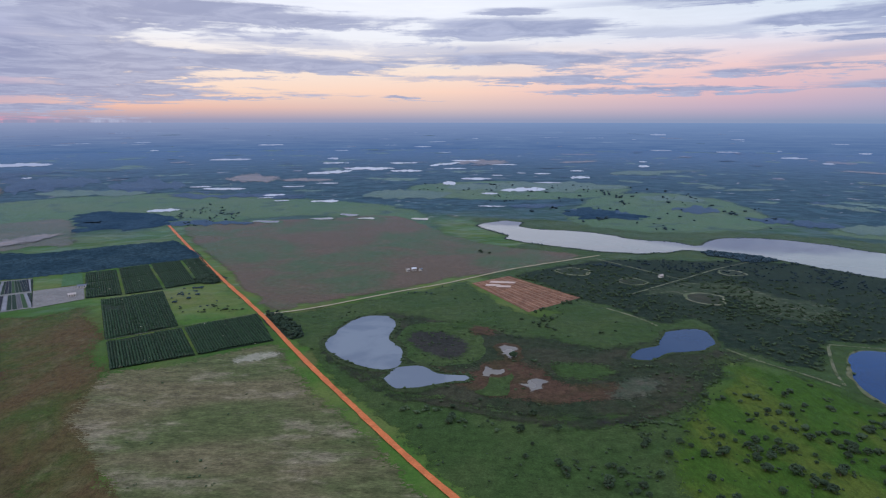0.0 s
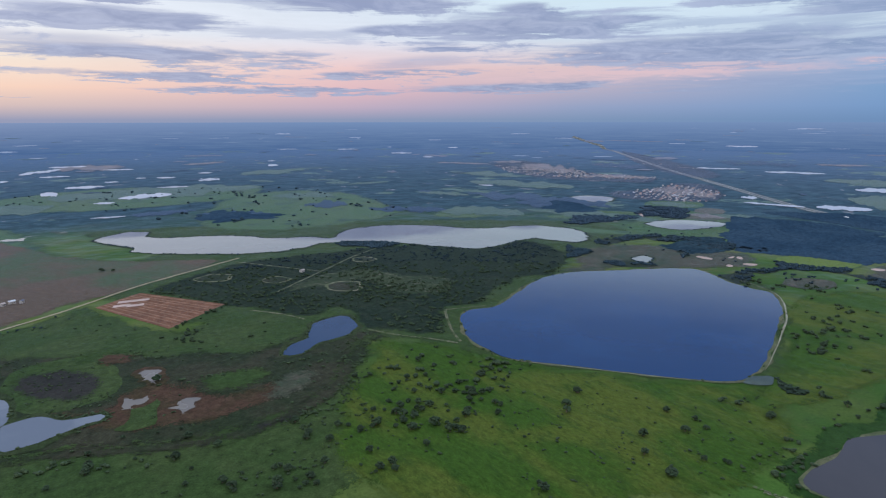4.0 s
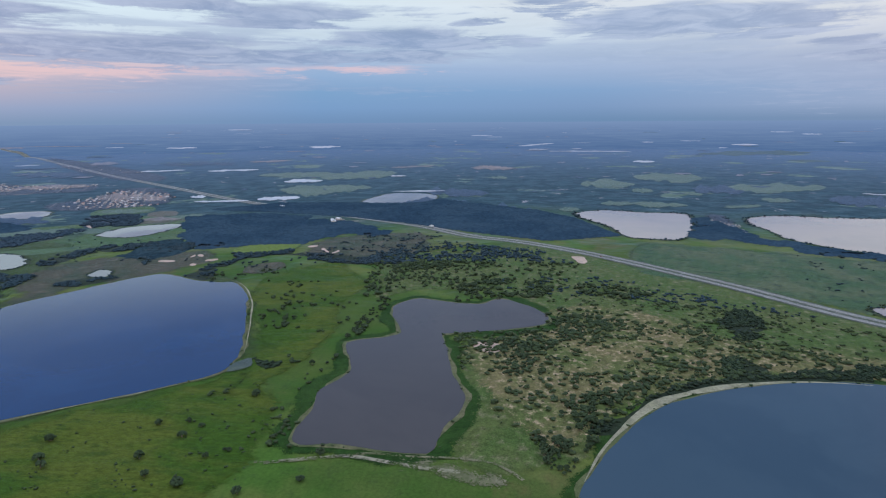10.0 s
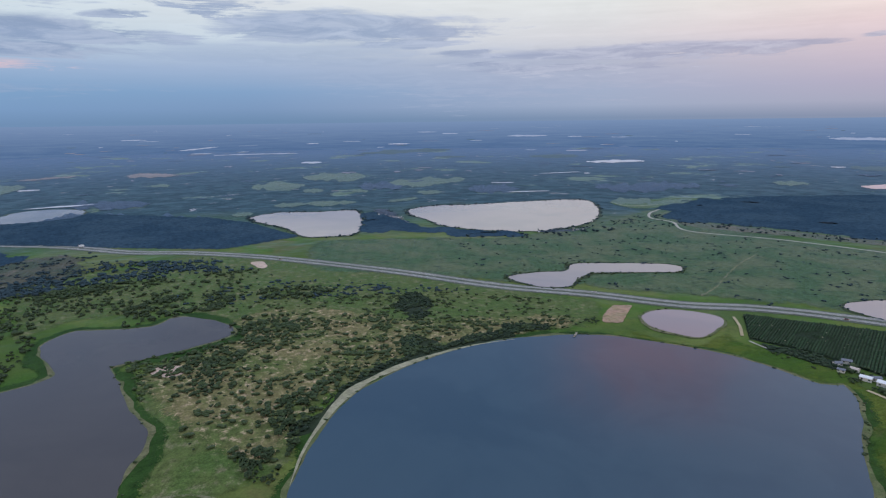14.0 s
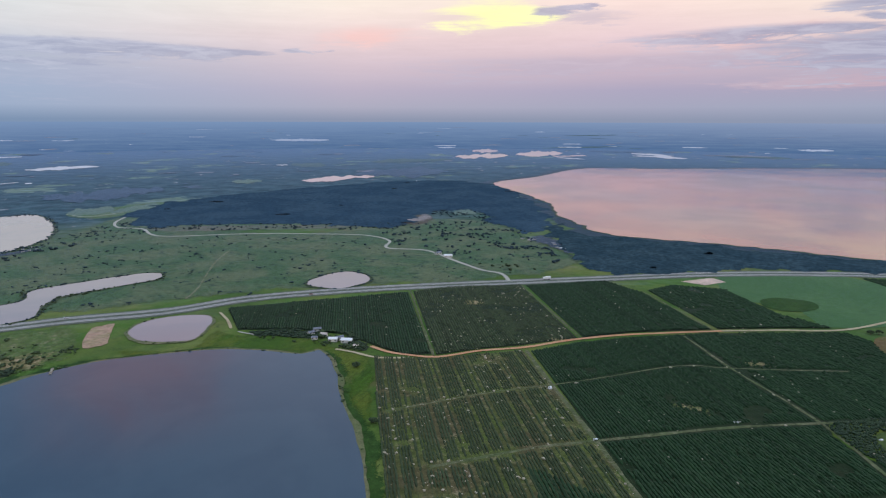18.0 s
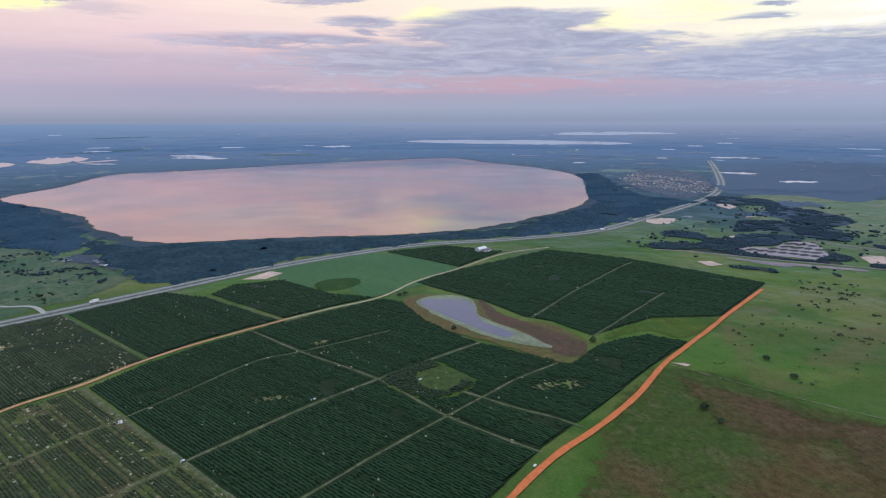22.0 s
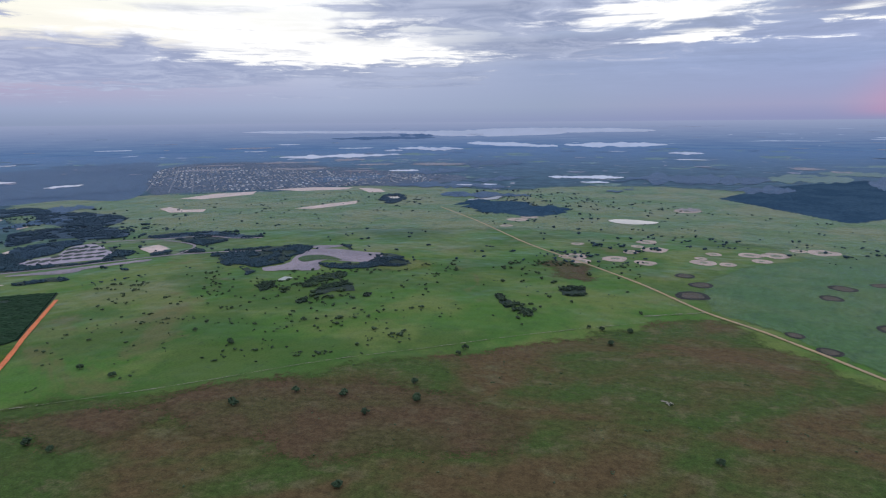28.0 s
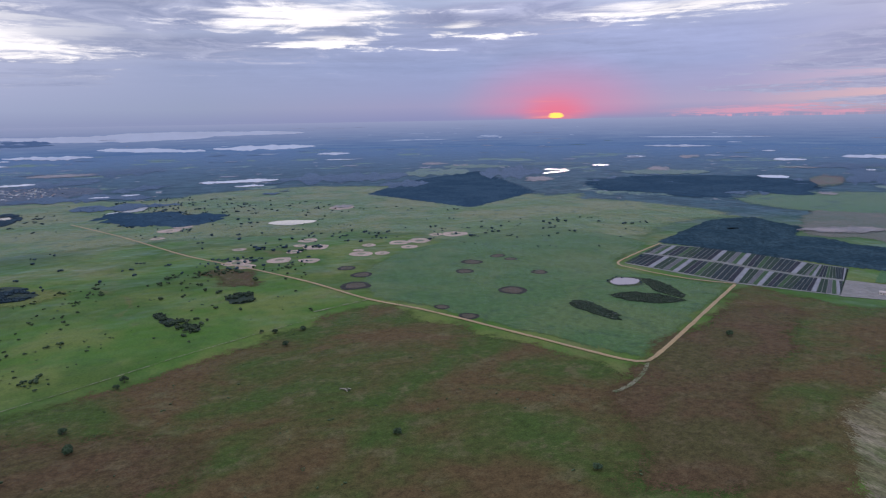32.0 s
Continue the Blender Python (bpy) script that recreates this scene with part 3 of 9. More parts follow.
# salmon and lilac patches: reflected pink clouds painted into the base colour
M_WATER_PINKCLOUD = water_mat("pink_cloud_water", (0.310, 0.114, 0.114), (0.110, 0.086, 0.126), 0.045, 0.02, 0.0016)
M_OAK = leaf_mat("oak_leaves", (0.030, 0.050, 0.023), (0.054, 0.078, 0.034))
M_BUSH = leaf_mat("bush_leaves", (0.037, 0.059, 0.024), (0.064, 0.090, 0.038))
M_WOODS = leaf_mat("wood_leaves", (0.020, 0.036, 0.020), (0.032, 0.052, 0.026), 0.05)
# next four: haze blue painted into leaf and canopy colours
M_FARTREES = leaf_mat("far_haze_leaves", (0.026, 0.050, 0.074), (0.036, 0.062, 0.086), 0.02)
M_HAZEOAK = leaf_mat("haze_tinted_leaves", (0.023, 0.046, 0.060), (0.036, 0.063, 0.078), 0.05)
M_CANOPY = ground_mat("haze_blue_canopy", (0.034, 0.064, 0.098), (0.046, 0.080, 0.115), (0.026, 0.050, 0.080), 0.006, 0.05, 0.6, 0.34, sheen=0.0, bump=0.1)
M_NEARCANOPY = ground_mat("hazed_wood_canopy", (0.030, 0.055, 0.072), (0.042, 0.071, 0.088), (0.019, 0.039, 0.054), 0.012, 0.07, 0.7, 0.42, sheen=0.0, bump=0.2)
M_GROVE = leaf_mat("citrus_leaves", (0.0130, 0.0365, 0.014), (0.0215, 0.0485, 0.018), 0.2)
M_GROVE_OLD = leaf_mat("old_citrus_leaves", (0.029, 0.048, 0.019), (0.049, 0.062, 0.027), 0.2)
M_BARK = plain_mat("bark", (0.13, 0.10, 0.075), 0.95, 0.3)
M_ROOF_WHITE = plain_mat("white_metal_roof", (0.74, 0.74, 0.77), 0.45, 0.1)
M_ROOF_GREY = plain_mat("grey_roof", (0.15, 0.16, 0.20), 0.7, 0.2)
M_ROOF_RED = plain_mat("terracotta_roof", (0.42, 0.20, 0.16), 0.8, 0.2)
M_ROOF_TAN = plain_mat("tan_roof", (0.52, 0.43, 0.39), 0.8, 0.2)
M_WALL = plain_mat("painted_wall", (0.62, 0.58, 0.52), 0.8, 0.12)
M_GLASS = plain_mat("window_glass", (0.04, 0.05, 0.06), 0.08, 0.1)
M_DARK = plain_mat("dark_rubber", (0.03, 0.03, 0.03), 0.8, 0.2)
M_TRUCK = plain_mat("white_paint", (0.80, 0.80, 0.80), 0.35, 0.06)
M_WOODEN = plain_mat("weathered_timber", (0.30, 0.26, 0.21), 0.9, 0.25)


def land_mat():
    """The open land: green pasture near by, woods and meadows farther out, haze blue painted in with distance."""
    m = bpy.data.materials.new("open_land")
    m.use_nodes = True
    tree = m.node_tree
    node, plug, calc, span, mix, cloudy, vec = graph(tree)
    skin = tree.nodes["Principled BSDF"]
    at = node("ShaderNodeTexCoord").outputs["Object"]
    long = node("ShaderNodeVectorMath", operation="LENGTH")
    plug(long.inputs[0], at)
    reach = calc("ADD", long.outputs["Value"], calc("MULTIPLY", calc("SUBTRACT", cloudy(at, 0.003, 4.0), 0.5), 900.0))
    near = mix(span(cloudy(at, 0.006, 5.0), 0.4, 0.6), (0.070, 0.142, 0.023), (0.130, 0.163, 0.039))
    near = mix(calc("MULTIPLY", span(cloudy(at, 0.0035, 6.0, 0.65, 0.4), 0.52, 0.66), 0.7), near, (0.155, 0.155, 0.056))
    near = mix(calc("MULTIPLY", span(cloudy(at, 0.0026, 6.0, 0.6, 0.6), 0.54, 0.44), 0.60), near, (0.040, 0.092, 0.016))
    near = mix(calc("MULTIPLY", span(cloudy(at, 0.0041, 7.0, 0.66, 0.8), 0.58, 0.68), 0.55), near, (0.150, 0.112, 0.050))
    near = mix(calc("MULTIPLY", span(cloudy(at, 0.05, 6.0, 0.7), 0.5, 0.68), 0.5), near, (0.050, 0.082, 0.026))
    # wood tones carry painted haze, stronger with distance from the middle
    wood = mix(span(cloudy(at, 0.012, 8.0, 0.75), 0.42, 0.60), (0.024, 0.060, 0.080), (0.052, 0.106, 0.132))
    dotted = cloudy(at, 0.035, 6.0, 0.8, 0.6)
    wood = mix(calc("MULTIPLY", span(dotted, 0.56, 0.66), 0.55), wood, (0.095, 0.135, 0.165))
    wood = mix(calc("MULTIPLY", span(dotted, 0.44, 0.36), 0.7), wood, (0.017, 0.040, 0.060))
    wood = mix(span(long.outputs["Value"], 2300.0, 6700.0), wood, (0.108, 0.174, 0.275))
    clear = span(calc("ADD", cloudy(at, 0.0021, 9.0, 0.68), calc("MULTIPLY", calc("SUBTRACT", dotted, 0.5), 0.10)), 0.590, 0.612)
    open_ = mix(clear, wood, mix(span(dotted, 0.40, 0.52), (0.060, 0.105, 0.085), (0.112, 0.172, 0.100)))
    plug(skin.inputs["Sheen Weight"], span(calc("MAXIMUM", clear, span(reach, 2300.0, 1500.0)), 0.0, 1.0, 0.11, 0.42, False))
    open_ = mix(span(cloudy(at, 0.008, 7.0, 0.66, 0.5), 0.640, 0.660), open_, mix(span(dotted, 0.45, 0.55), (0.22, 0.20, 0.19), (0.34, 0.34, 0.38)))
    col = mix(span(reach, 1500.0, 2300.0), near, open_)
    grain = span(cloudy(at, 0.3, 5.0, 0.75), 0.3, 0.7, 0.75, 1.25, False)
    plug(skin.inputs["Base Color"], mix(1.0, col, vec(grain, grain, grain), "MULTIPLY"))
    hills = node("ShaderNodeBump")
    hills.inputs["Distance"].default_value = 1.0
    plug(hills.inputs["Height"], calc("MULTIPLY", cloudy(at, 0.007, 3.0, 0.5), 8.0))
    plug(skin.inputs["Normal"], hills.outputs[0])
    skin.inputs["Roughness"].default_value = 0.95
    skin.inputs["Specular IOR Level"].default_value = 0.1
    weight = skin.inputs["Sheen Weight"].links[0].from_socket
    haze_sheen(skin)
    plug(skin.inputs["Sheen Weight"], weight)
    return m


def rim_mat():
    """The farthest distance, a plain glowing backdrop: blue woods in thin strips, mist painted into the colour."""
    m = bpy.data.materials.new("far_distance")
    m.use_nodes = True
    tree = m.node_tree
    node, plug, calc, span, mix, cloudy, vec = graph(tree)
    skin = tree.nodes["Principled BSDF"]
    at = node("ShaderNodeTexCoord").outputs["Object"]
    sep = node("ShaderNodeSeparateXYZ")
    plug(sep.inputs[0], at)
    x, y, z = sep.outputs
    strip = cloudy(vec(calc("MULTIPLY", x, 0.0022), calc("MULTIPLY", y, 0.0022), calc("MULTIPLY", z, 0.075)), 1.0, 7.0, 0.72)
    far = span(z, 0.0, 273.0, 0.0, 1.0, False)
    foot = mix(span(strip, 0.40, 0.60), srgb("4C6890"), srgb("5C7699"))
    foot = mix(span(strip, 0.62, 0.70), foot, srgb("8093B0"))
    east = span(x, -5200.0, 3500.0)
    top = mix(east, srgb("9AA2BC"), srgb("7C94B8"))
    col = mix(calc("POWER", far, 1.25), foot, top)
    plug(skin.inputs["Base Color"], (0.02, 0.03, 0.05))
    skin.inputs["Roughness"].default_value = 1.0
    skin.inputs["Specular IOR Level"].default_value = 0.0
    # haze colour given off as a glow, paler towards the top
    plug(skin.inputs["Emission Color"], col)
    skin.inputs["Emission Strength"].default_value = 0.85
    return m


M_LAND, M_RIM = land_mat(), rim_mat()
# far water: reflected sky and haze painted as flat pale or pink colour
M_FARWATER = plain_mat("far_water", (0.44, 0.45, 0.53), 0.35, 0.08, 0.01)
M_FARSKYPINK = plain_mat("far_sky_pink_water", (0.56, 0.38, 0.38), 0.35, 0.08, 0.01)
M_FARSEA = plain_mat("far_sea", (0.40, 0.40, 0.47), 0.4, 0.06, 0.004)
M_MISTWATER = plain_mat("haze_tinted_water", (0.34, 0.38, 0.48), 0.5, 0.08, 0.01)
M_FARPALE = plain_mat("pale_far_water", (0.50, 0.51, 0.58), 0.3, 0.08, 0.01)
# far land strips: haze painted into the base colours
M_MISTSOIL = ground_mat("haze_tinted_soil", (0.26, 0.25, 0.29), (0.20, 0.21, 0.26), (0.15, 0.18, 0.24), 0.01, 0.03, 0.6, 0.25, sheen=0.2)
M_MISTFIELD = ground_mat("haze_tinted_field", (0.100, 0.150, 0.165), (0.085, 0.135, 0.150), (0.070, 0.110, 0.140), 0.004, 0.012, 0.6, 0.15, sheen=0.2)
M_RIMWOODS = ground_mat("haze_tinted_woods", (0.085, 0.135, 0.225), (0.095, 0.145, 0.235), (0.075, 0.122, 0.205), 0.003, 0.012, 0.6, 0.1, sheen=0.2)
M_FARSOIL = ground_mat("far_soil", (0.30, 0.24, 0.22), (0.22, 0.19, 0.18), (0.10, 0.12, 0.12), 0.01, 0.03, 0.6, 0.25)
M_FARWOODS = ground_mat("haze_blue_woods", (0.040, 0.074, 0.118), (0.050, 0.086, 0.130), (0.030, 0.058, 0.098), 0.003, 0.012, 0.6, 0.2)
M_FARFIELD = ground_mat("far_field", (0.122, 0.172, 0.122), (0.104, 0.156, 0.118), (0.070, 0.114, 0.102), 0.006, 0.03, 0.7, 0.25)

# ---- shapes ----
RNG = np.random.default_rng(7)
LEVEL = 0.12


def height(x, y):
    """Flat land, and a far backdrop bent up to fit the camera's skyline."""
    return max(0.0, (math.hypot(x, y) - 6700.0) * 273.0 / 725.0)


def mesh_object(name, verts, faces, material, parent=None):
    me = bpy.data.meshes.new(name)
    me.from_pydata(verts, [], faces)
    me.materials.append(material)
    me.update()
    ob = new(name, me)
    ob.parent = parent
    return ob


def part(name, bm, material, parent, label=""):
    me = bpy.data.meshes.new(name)
    bm.to_mesh(me)
    bm.free()
    me.materials.append(material)
    ob = new(name, me)
    ob.parent = parent
    return tagged(ob, label)


def rounded(pts, step=12.0, closed=True):
    """A smooth line through the corners."""
    n, out = len(pts), []
    for i in range(n if closed else n - 1):
        a, b, c, d = (np.array(pts[(i + k) % n] if closed else pts[min(max(i + k, 0), n - 1)], float) for k in (-1, 0, 1, 2))
        for s in np.arange(0, 1, 1 / max(2, min(24, int(np.linalg.norm(c - b) / step)))):
            out.append(tuple(0.5 * (2 * b + (c - a) * s + (2 * a - 5 * b + 4 * c - d) * s * s + (3 * b - a - 3 * c + d) * s**3)))
    return out if closed else out + [tuple(map(float, pts[-1]))]


def ragged(pts, wob, scale=0.03):
    """The line, pushed about by noise."""
    return [(x + wob * noise.fractal((x * scale, y * scale, 3.1), 1.0, 2.0, 3), y + wob * noise.fractal((x * scale, y * scale, 9.7), 1.0, 2.0, 3)) for x, y in pts]


def grown(pts, d):
    """The outline moved outwards by d metres."""
    p = np.array(pts)
    t = np.roll(p, -1, 0) - np.roll(p, 1, 0)
    nrm = np.stack([t[:, 1], -t[:, 0]], 1) / (np.linalg.norm(t, axis=1, keepdims=True) + 1e-9)
    area = np.sum(p[:, 0] * np.roll(p[:, 1], -1) - np.roll(p[:, 0], -1) * p[:, 1])
    return [tuple(q) for q in p + nrm * d * (1 if area > 0 else -1)]


def sheet(name, pts, z, material, parent=None):
    """A flat piece of land inside the outline."""
    n = len(pts)
    co, _, tri, *_ = geometry.delaunay_2d_cdt([Vector(p) for p in pts], [(k, (k + 1) % n) for k in range(n)], [], 1, 0.01)
    faces = []
    for a, c, d in tri:
        turn = (co[c] - co[a]).cross(co[d] - co[a])
        faces.append((a, c, d) if turn > 0 else (a, d, c))
    return mesh_object(name, [(p.x, p.y, z + height(p.x, p.y)) for p in co], faces, material, parent)


def inside(poly, xy):
    """Which of the places lie inside the outline."""
    p, x, y = np.array(poly, float), xy[:, 0], xy[:, 1]
    hit = np.zeros(len(xy), bool)
    for (x0, y0), (x1, y1) in zip(p, np.roll(p, -1, 0)):
        if y0 != y1:
            hit ^= ((y0 > y) != (y1 > y)) & (x < (x1 - x0) * (y - y0) / (y1 - y0) + x0)
    return hit


FIELDS = [0]


def soft_sheet(name, pts, z, material, deep):
    """A piece of land whose cover thins out over a margin of that depth."""
    p = np.array(pts)
    lo, hi = p.min(0), p.max(0)
    step = max(deep * 0.8, math.sqrt((hi - lo).prod() / 900))
    grid = np.stack(np.meshgrid(np.arange(lo[0], hi[0], step), np.arange(lo[1], hi[1], step)), -1).reshape(-1, 2)
    grid = grid[inside(pts, grid)] if len(grid) else grid
    n = len(pts)
    inner = [q for q in grown(pts, -deep)][::2]
    inner = np.array(inner)[inside(pts, np.array(inner))]
    co, _, tri, *_ = geometry.delaunay_2d_cdt([Vector(q) for q in pts] + [Vector(q) for q in np.concatenate([inner, grid])], [(k, (k + 1) % n) for k in range(n)], [], 1, 0.01)
    xy = np.array([q[:] for q in co])
    away = np.full(len(xy), 1e9)
    for a, c in zip(p, np.roll(p, -1, 0)):
        s = np.clip(((xy - a) @ (c - a)) / ((c - a) @ (c - a) + 1e-9), 0, 1)
        away = np.minimum(away, np.linalg.norm(xy - a - s[:, None] * (c - a), axis=1))
    faces = [(a, c, d) if (co[c] - co[a]).cross(co[d] - co[a]) > 0 else (a, d, c) for a, c, d in tri]
    ob = mesh_object(name, [(x, y, z + height(x, y)) for x, y in xy], faces, material)
    ob.data.attributes.new("margin", "FLOAT", "POINT").data.foreach_set("value", np.clip(1 - away / deep, 0.0, 1.0).astype(np.float32))
    return ob


CLEARINGS, BARE = [], []


def field(name, label, material, level, wob, pts):
    if name == "green_clearing":
        CLEARINGS.append((pts, 1.0))
    if name == "felled_patch":
        CLEARINGS.append((pts, 0.6))
    if name in ("mud_flat", "gravel_lot", "red_field", "bare_sand"):
        BARE.append(pts)
    FIELDS[0] += 1
    z = level * LEVEL + FIELDS[0] * 0.002
    if wob > 5:
        ob = soft_sheet(name, ragged(rounded(pts, 10), wob, 0.02), z, material, 10 + wob * 1.3)
    elif wob > 1.6:
        ob = sheet(name, ragged(rounded(pts, 7), wob, 0.04), z, material)
    else:
        ob = sheet(name, ragged(sum(([(a[0] * (1 - s) + b[0] * s, a[1] * (1 - s) + b[1] * s) for s in (0, .2, .4, .6, .8)] for a, b in zip(pts, pts[1:] + pts[:1])), []), wob, 0.05), z, material)
    return tagged(ob, label, "field", "", "structure")


LAKES, STREWN = [], []


def lake(label, material, bank, level, wob, pts):
    line = ragged(rounded(pts, 9), wob, 0.03)
    if material is M_WATER_MUD:
        line = ragged(ragged(rounded(pts, 3), 9, 0.05), 7, 0.16)
    ob = sheet("lake", line, level * LEVEL + 0.05 + 0.002 * len(LAKES), material)
    tagged(ob, label, "lake", "", "structure")
    rim = ragged(grown(line, 4.0 if bank in (M_SHORE, M_SHOREG) else 8), 7, 0.02)
    shore = sheet("shore", rim, level * LEVEL - 0.08 + 0.0015 * len(LAKES), bank, ob)
    LAKES.append(line)
    if bank is M_SHOREG and material in (M_WATER_BROWN, M_WATER_NEAR):
        belt = soft_sheet("lush_belt", ragged(grown(line, 24 if material is M_WATER_BROWN else 16), 12, 0.012), 3.6 * LEVEL, M_LUSH, 12)
        tagged(belt, "dark lush grass round the lake", "field", "", "structure")
    if "very large" in label:
        wooded = soft_sheet("wood_floor", ragged(grown(line, 70), 26, 0.006), 3.4 * LEVEL, M_FARWOOD, 14)
        tagged(wooded, "dark wooded shore of the great lake", "woods", "", "structure")
    if "pink lake" in label or "bent pond" in label:
        edge = np.array(grown(line, 7))
        edge = np.concatenate([edge + RNG.uniform(-9, 9, edge.shape) for k in range(2)])
        edge = edge[[noise.noise((x * 0.012, y * 0.012, 3.0)) > RNG.uniform(-0.4, 0.5) for x, y in edge]]
        STREWN.append(("oak", edge, RNG.uniform(4, 10, len(edge)) if "lake" in label else RNG.uniform(4, 7, len(edge))))
    if bank in (M_REED, M_SHOREG) and math.hypot(*np.mean(line, 0)) < 2200:
        edge = np.array(grown(line, 2.5))
        edge = np.concatenate([edge, (edge + np.roll(edge, -1, 0)) / 2])
        edge = edge[RNG.random(len(edge)) < (0.75 if bank is M_REED else 0.12)]
        if len(edge) > 3:
            STREWN.append(("bush", edge + RNG.uniform(-3, 3, edge.shape), 2.5 + 4.5 * RNG.random(len(edge)) ** 2))
    return ob


def ribbon(name, pts, width, z, material, parent=None, crown=0.06, wob=0.0, taper=0.0):
    line = np.array(pts)
    t = np.gradient(line, axis=0)
    nrm = np.stack([-t[:, 1], t[:, 0]], 1) / np.linalg.norm(t, axis=1, keepdims=True)
    verts, faces = [], []
    for i, (p, q) in enumerate(zip(line, nrm)):
        w = width * (1 + wob * noise.noise((p[0] * 0.05, p[1] * 0.05, 1.7)))
        if taper:
            w *= max(0.08, min(1.0, i / len(line) / taper, (len(line) - 1 - i) / len(line) / taper)) * (0.8 + 0.5 * noise.noise((p[0] * 0.02, p[1] * 0.02, 5.0)))
        for s, lift in ((-0.5, -crown), (-0.25, 0.6 * crown), (0.25, 0.6 * crown), (0.5, -crown)):
            x, y = p + q * w * s
            verts.append((x, y, z + lift + height(x, y)))
        if i:
            faces += [(4 * i - 4 + k, 4 * i - 3 + k, 4 * i + 1 + k, 4 * i + k) for k in range(3)]
    return mesh_object(name, verts, [f[::-1] for f in faces], material, parent)


ROADS = []


def road(name, label, material, width, level, pts):
    ROADS.append((np.array(rounded(pts, 40, False)), width))
    ob = ribbon(name, ragged(rounded(pts, 12, False), 0.8, 0.02), width, level * LEVEL, material, wob=0.25, taper=0.4 if name == "sand_beach" else 0.0)
    if name == "sandy_path":
        ob.data.attributes.new("margin", "FLOAT", "POINT").data.foreach_set("value", np.full(len(ob.data.vertices), 0.45, np.float32))
    return tagged(ob, label, "road", "", "structure")


LANES = []


def lane(width, pts):
    line = rounded(pts, 15, False)
    LANES.append((np.array(line), width))
    ob = ribbon("grove_lane", ragged(line, 0.8, 0.02), width * 0.62, 6 * LEVEL, M_LANEGRASS, wob=0.7)
    ob.data.attributes.new("margin", "FLOAT", "POINT").data.foreach_set("value", np.full(len(ob.data.vertices), 0.22, np.float32))
    tagged(ob, "grassy pale lane between grove blocks", "path", "", "structure")


def clear_of_lanes(xy, extra=2.5, lines=None):
    ok = np.ones(len(xy), bool)
    for line, width in LANES if lines is None else lines:
        for a, b in zip(line, line[1:]):
            ab = b - a
            s = np.clip(((xy - a) @ ab) / (ab @ ab + 1e-9), 0, 1)
            ok &= np.linalg.norm(xy - a - s[:, None] * ab, axis=1) > width / 2 + extra
    return ok


GROVES, PLANTED = [], [0]


def grove(which, turn, gap, tall, missing, material, near, pts):
    GROVES.append((which, turn, gap, tall, missing, material, near, pts))


def plant_grove(which, turn, gap, tall, missing, material, near, pts):
    """Hedge-like rows of low trees, uneven, with gaps where trees have died."""
    PLANTED[0] += 1
    floor = sheet("citrus_grove", ragged(pts, 2.0, 0.05), 4 * LEVEL + 0.06 + 0.003 * PLANTED[0], M_STRIPEDSOIL if which == "striped" else M_GROVESOIL)
    tagged(floor, {"striped": "grove of thin gappy rows of young citrus", "worn": "grove of sparse worn rows of old citrus"}.get(which, "grove of dense dark green rows of citrus"), "grove", "citrus groves")
    a = radians(turn)
    u, v = np.array((math.cos(a), math.sin(a))), np.array((-math.sin(a), math.cos(a)))
    p = np.array(pts, float)
    s0, s1, w0, w1 = (p @ u).min(), (p @ u).max(), (p @ v).min(), (p @ v).max()
    step = 3.4 if near else 4.6
    for row, w in enumerate(np.arange(w0 + gap / 2, w1, gap)):
        verts, faces = [], []
        if which == "striped" and row % 14 in (4, 9, 11):
            continue
        s = np.arange(s0, s1, step)
        xy = s[:, None] * u + w * v
        within = inside(pts, xy)
        ok = within & clear_of_lanes(xy) & (RNG.random(len(s)) > missing * 0.35)
        bare = np.array([noise.fractal((x * 0.02, y * 0.02, 5.0), 1.0, 2.0, 3) for x, y in xy])
        ok &= bare < 0.62 - missing
        for c, share in CLEARINGS:
            ok &= ~(inside(c, xy) & (RNG.random(len(xy)) < share))
        idx = -1
        for k in range(len(s)):
            if not within[k]:
                if faces:
                    mesh_object("hedge", verts, faces, material, floor)
                idx, verts, faces = -1, [], []
                continue
            h, half = tall * RNG.uniform(0.62, 1.25), gap * RNG.uniform(0.30, 0.47)
            if not ok[k]:
                h, half = 0.12, gap * 0.06
            x, y = xy[k] + v * RNG.uniform(-0.3, 0.3)
            base = len(verts)
            for side, z in ((-1, 0.0), (-0.75, 0.75 * h), (0.1, h), (0.75, 0.7 * h), (1, 0.0)):
                q = (x + v[0] * side * half, y + v[1] * side * half)
                verts.append((q[0] + RNG.uniform(-.3, .3) * min(1, h), q[1] + RNG.uniform(-.3, .3) * min(1, h), 0.5 + z))
            if idx >= 0:
                faces += [(idx + i, idx + i + 1, base + i + 1, base + i) for i in range(4)]
            idx = base
        if faces:
            mesh_object("hedge", verts, faces, material, floor)


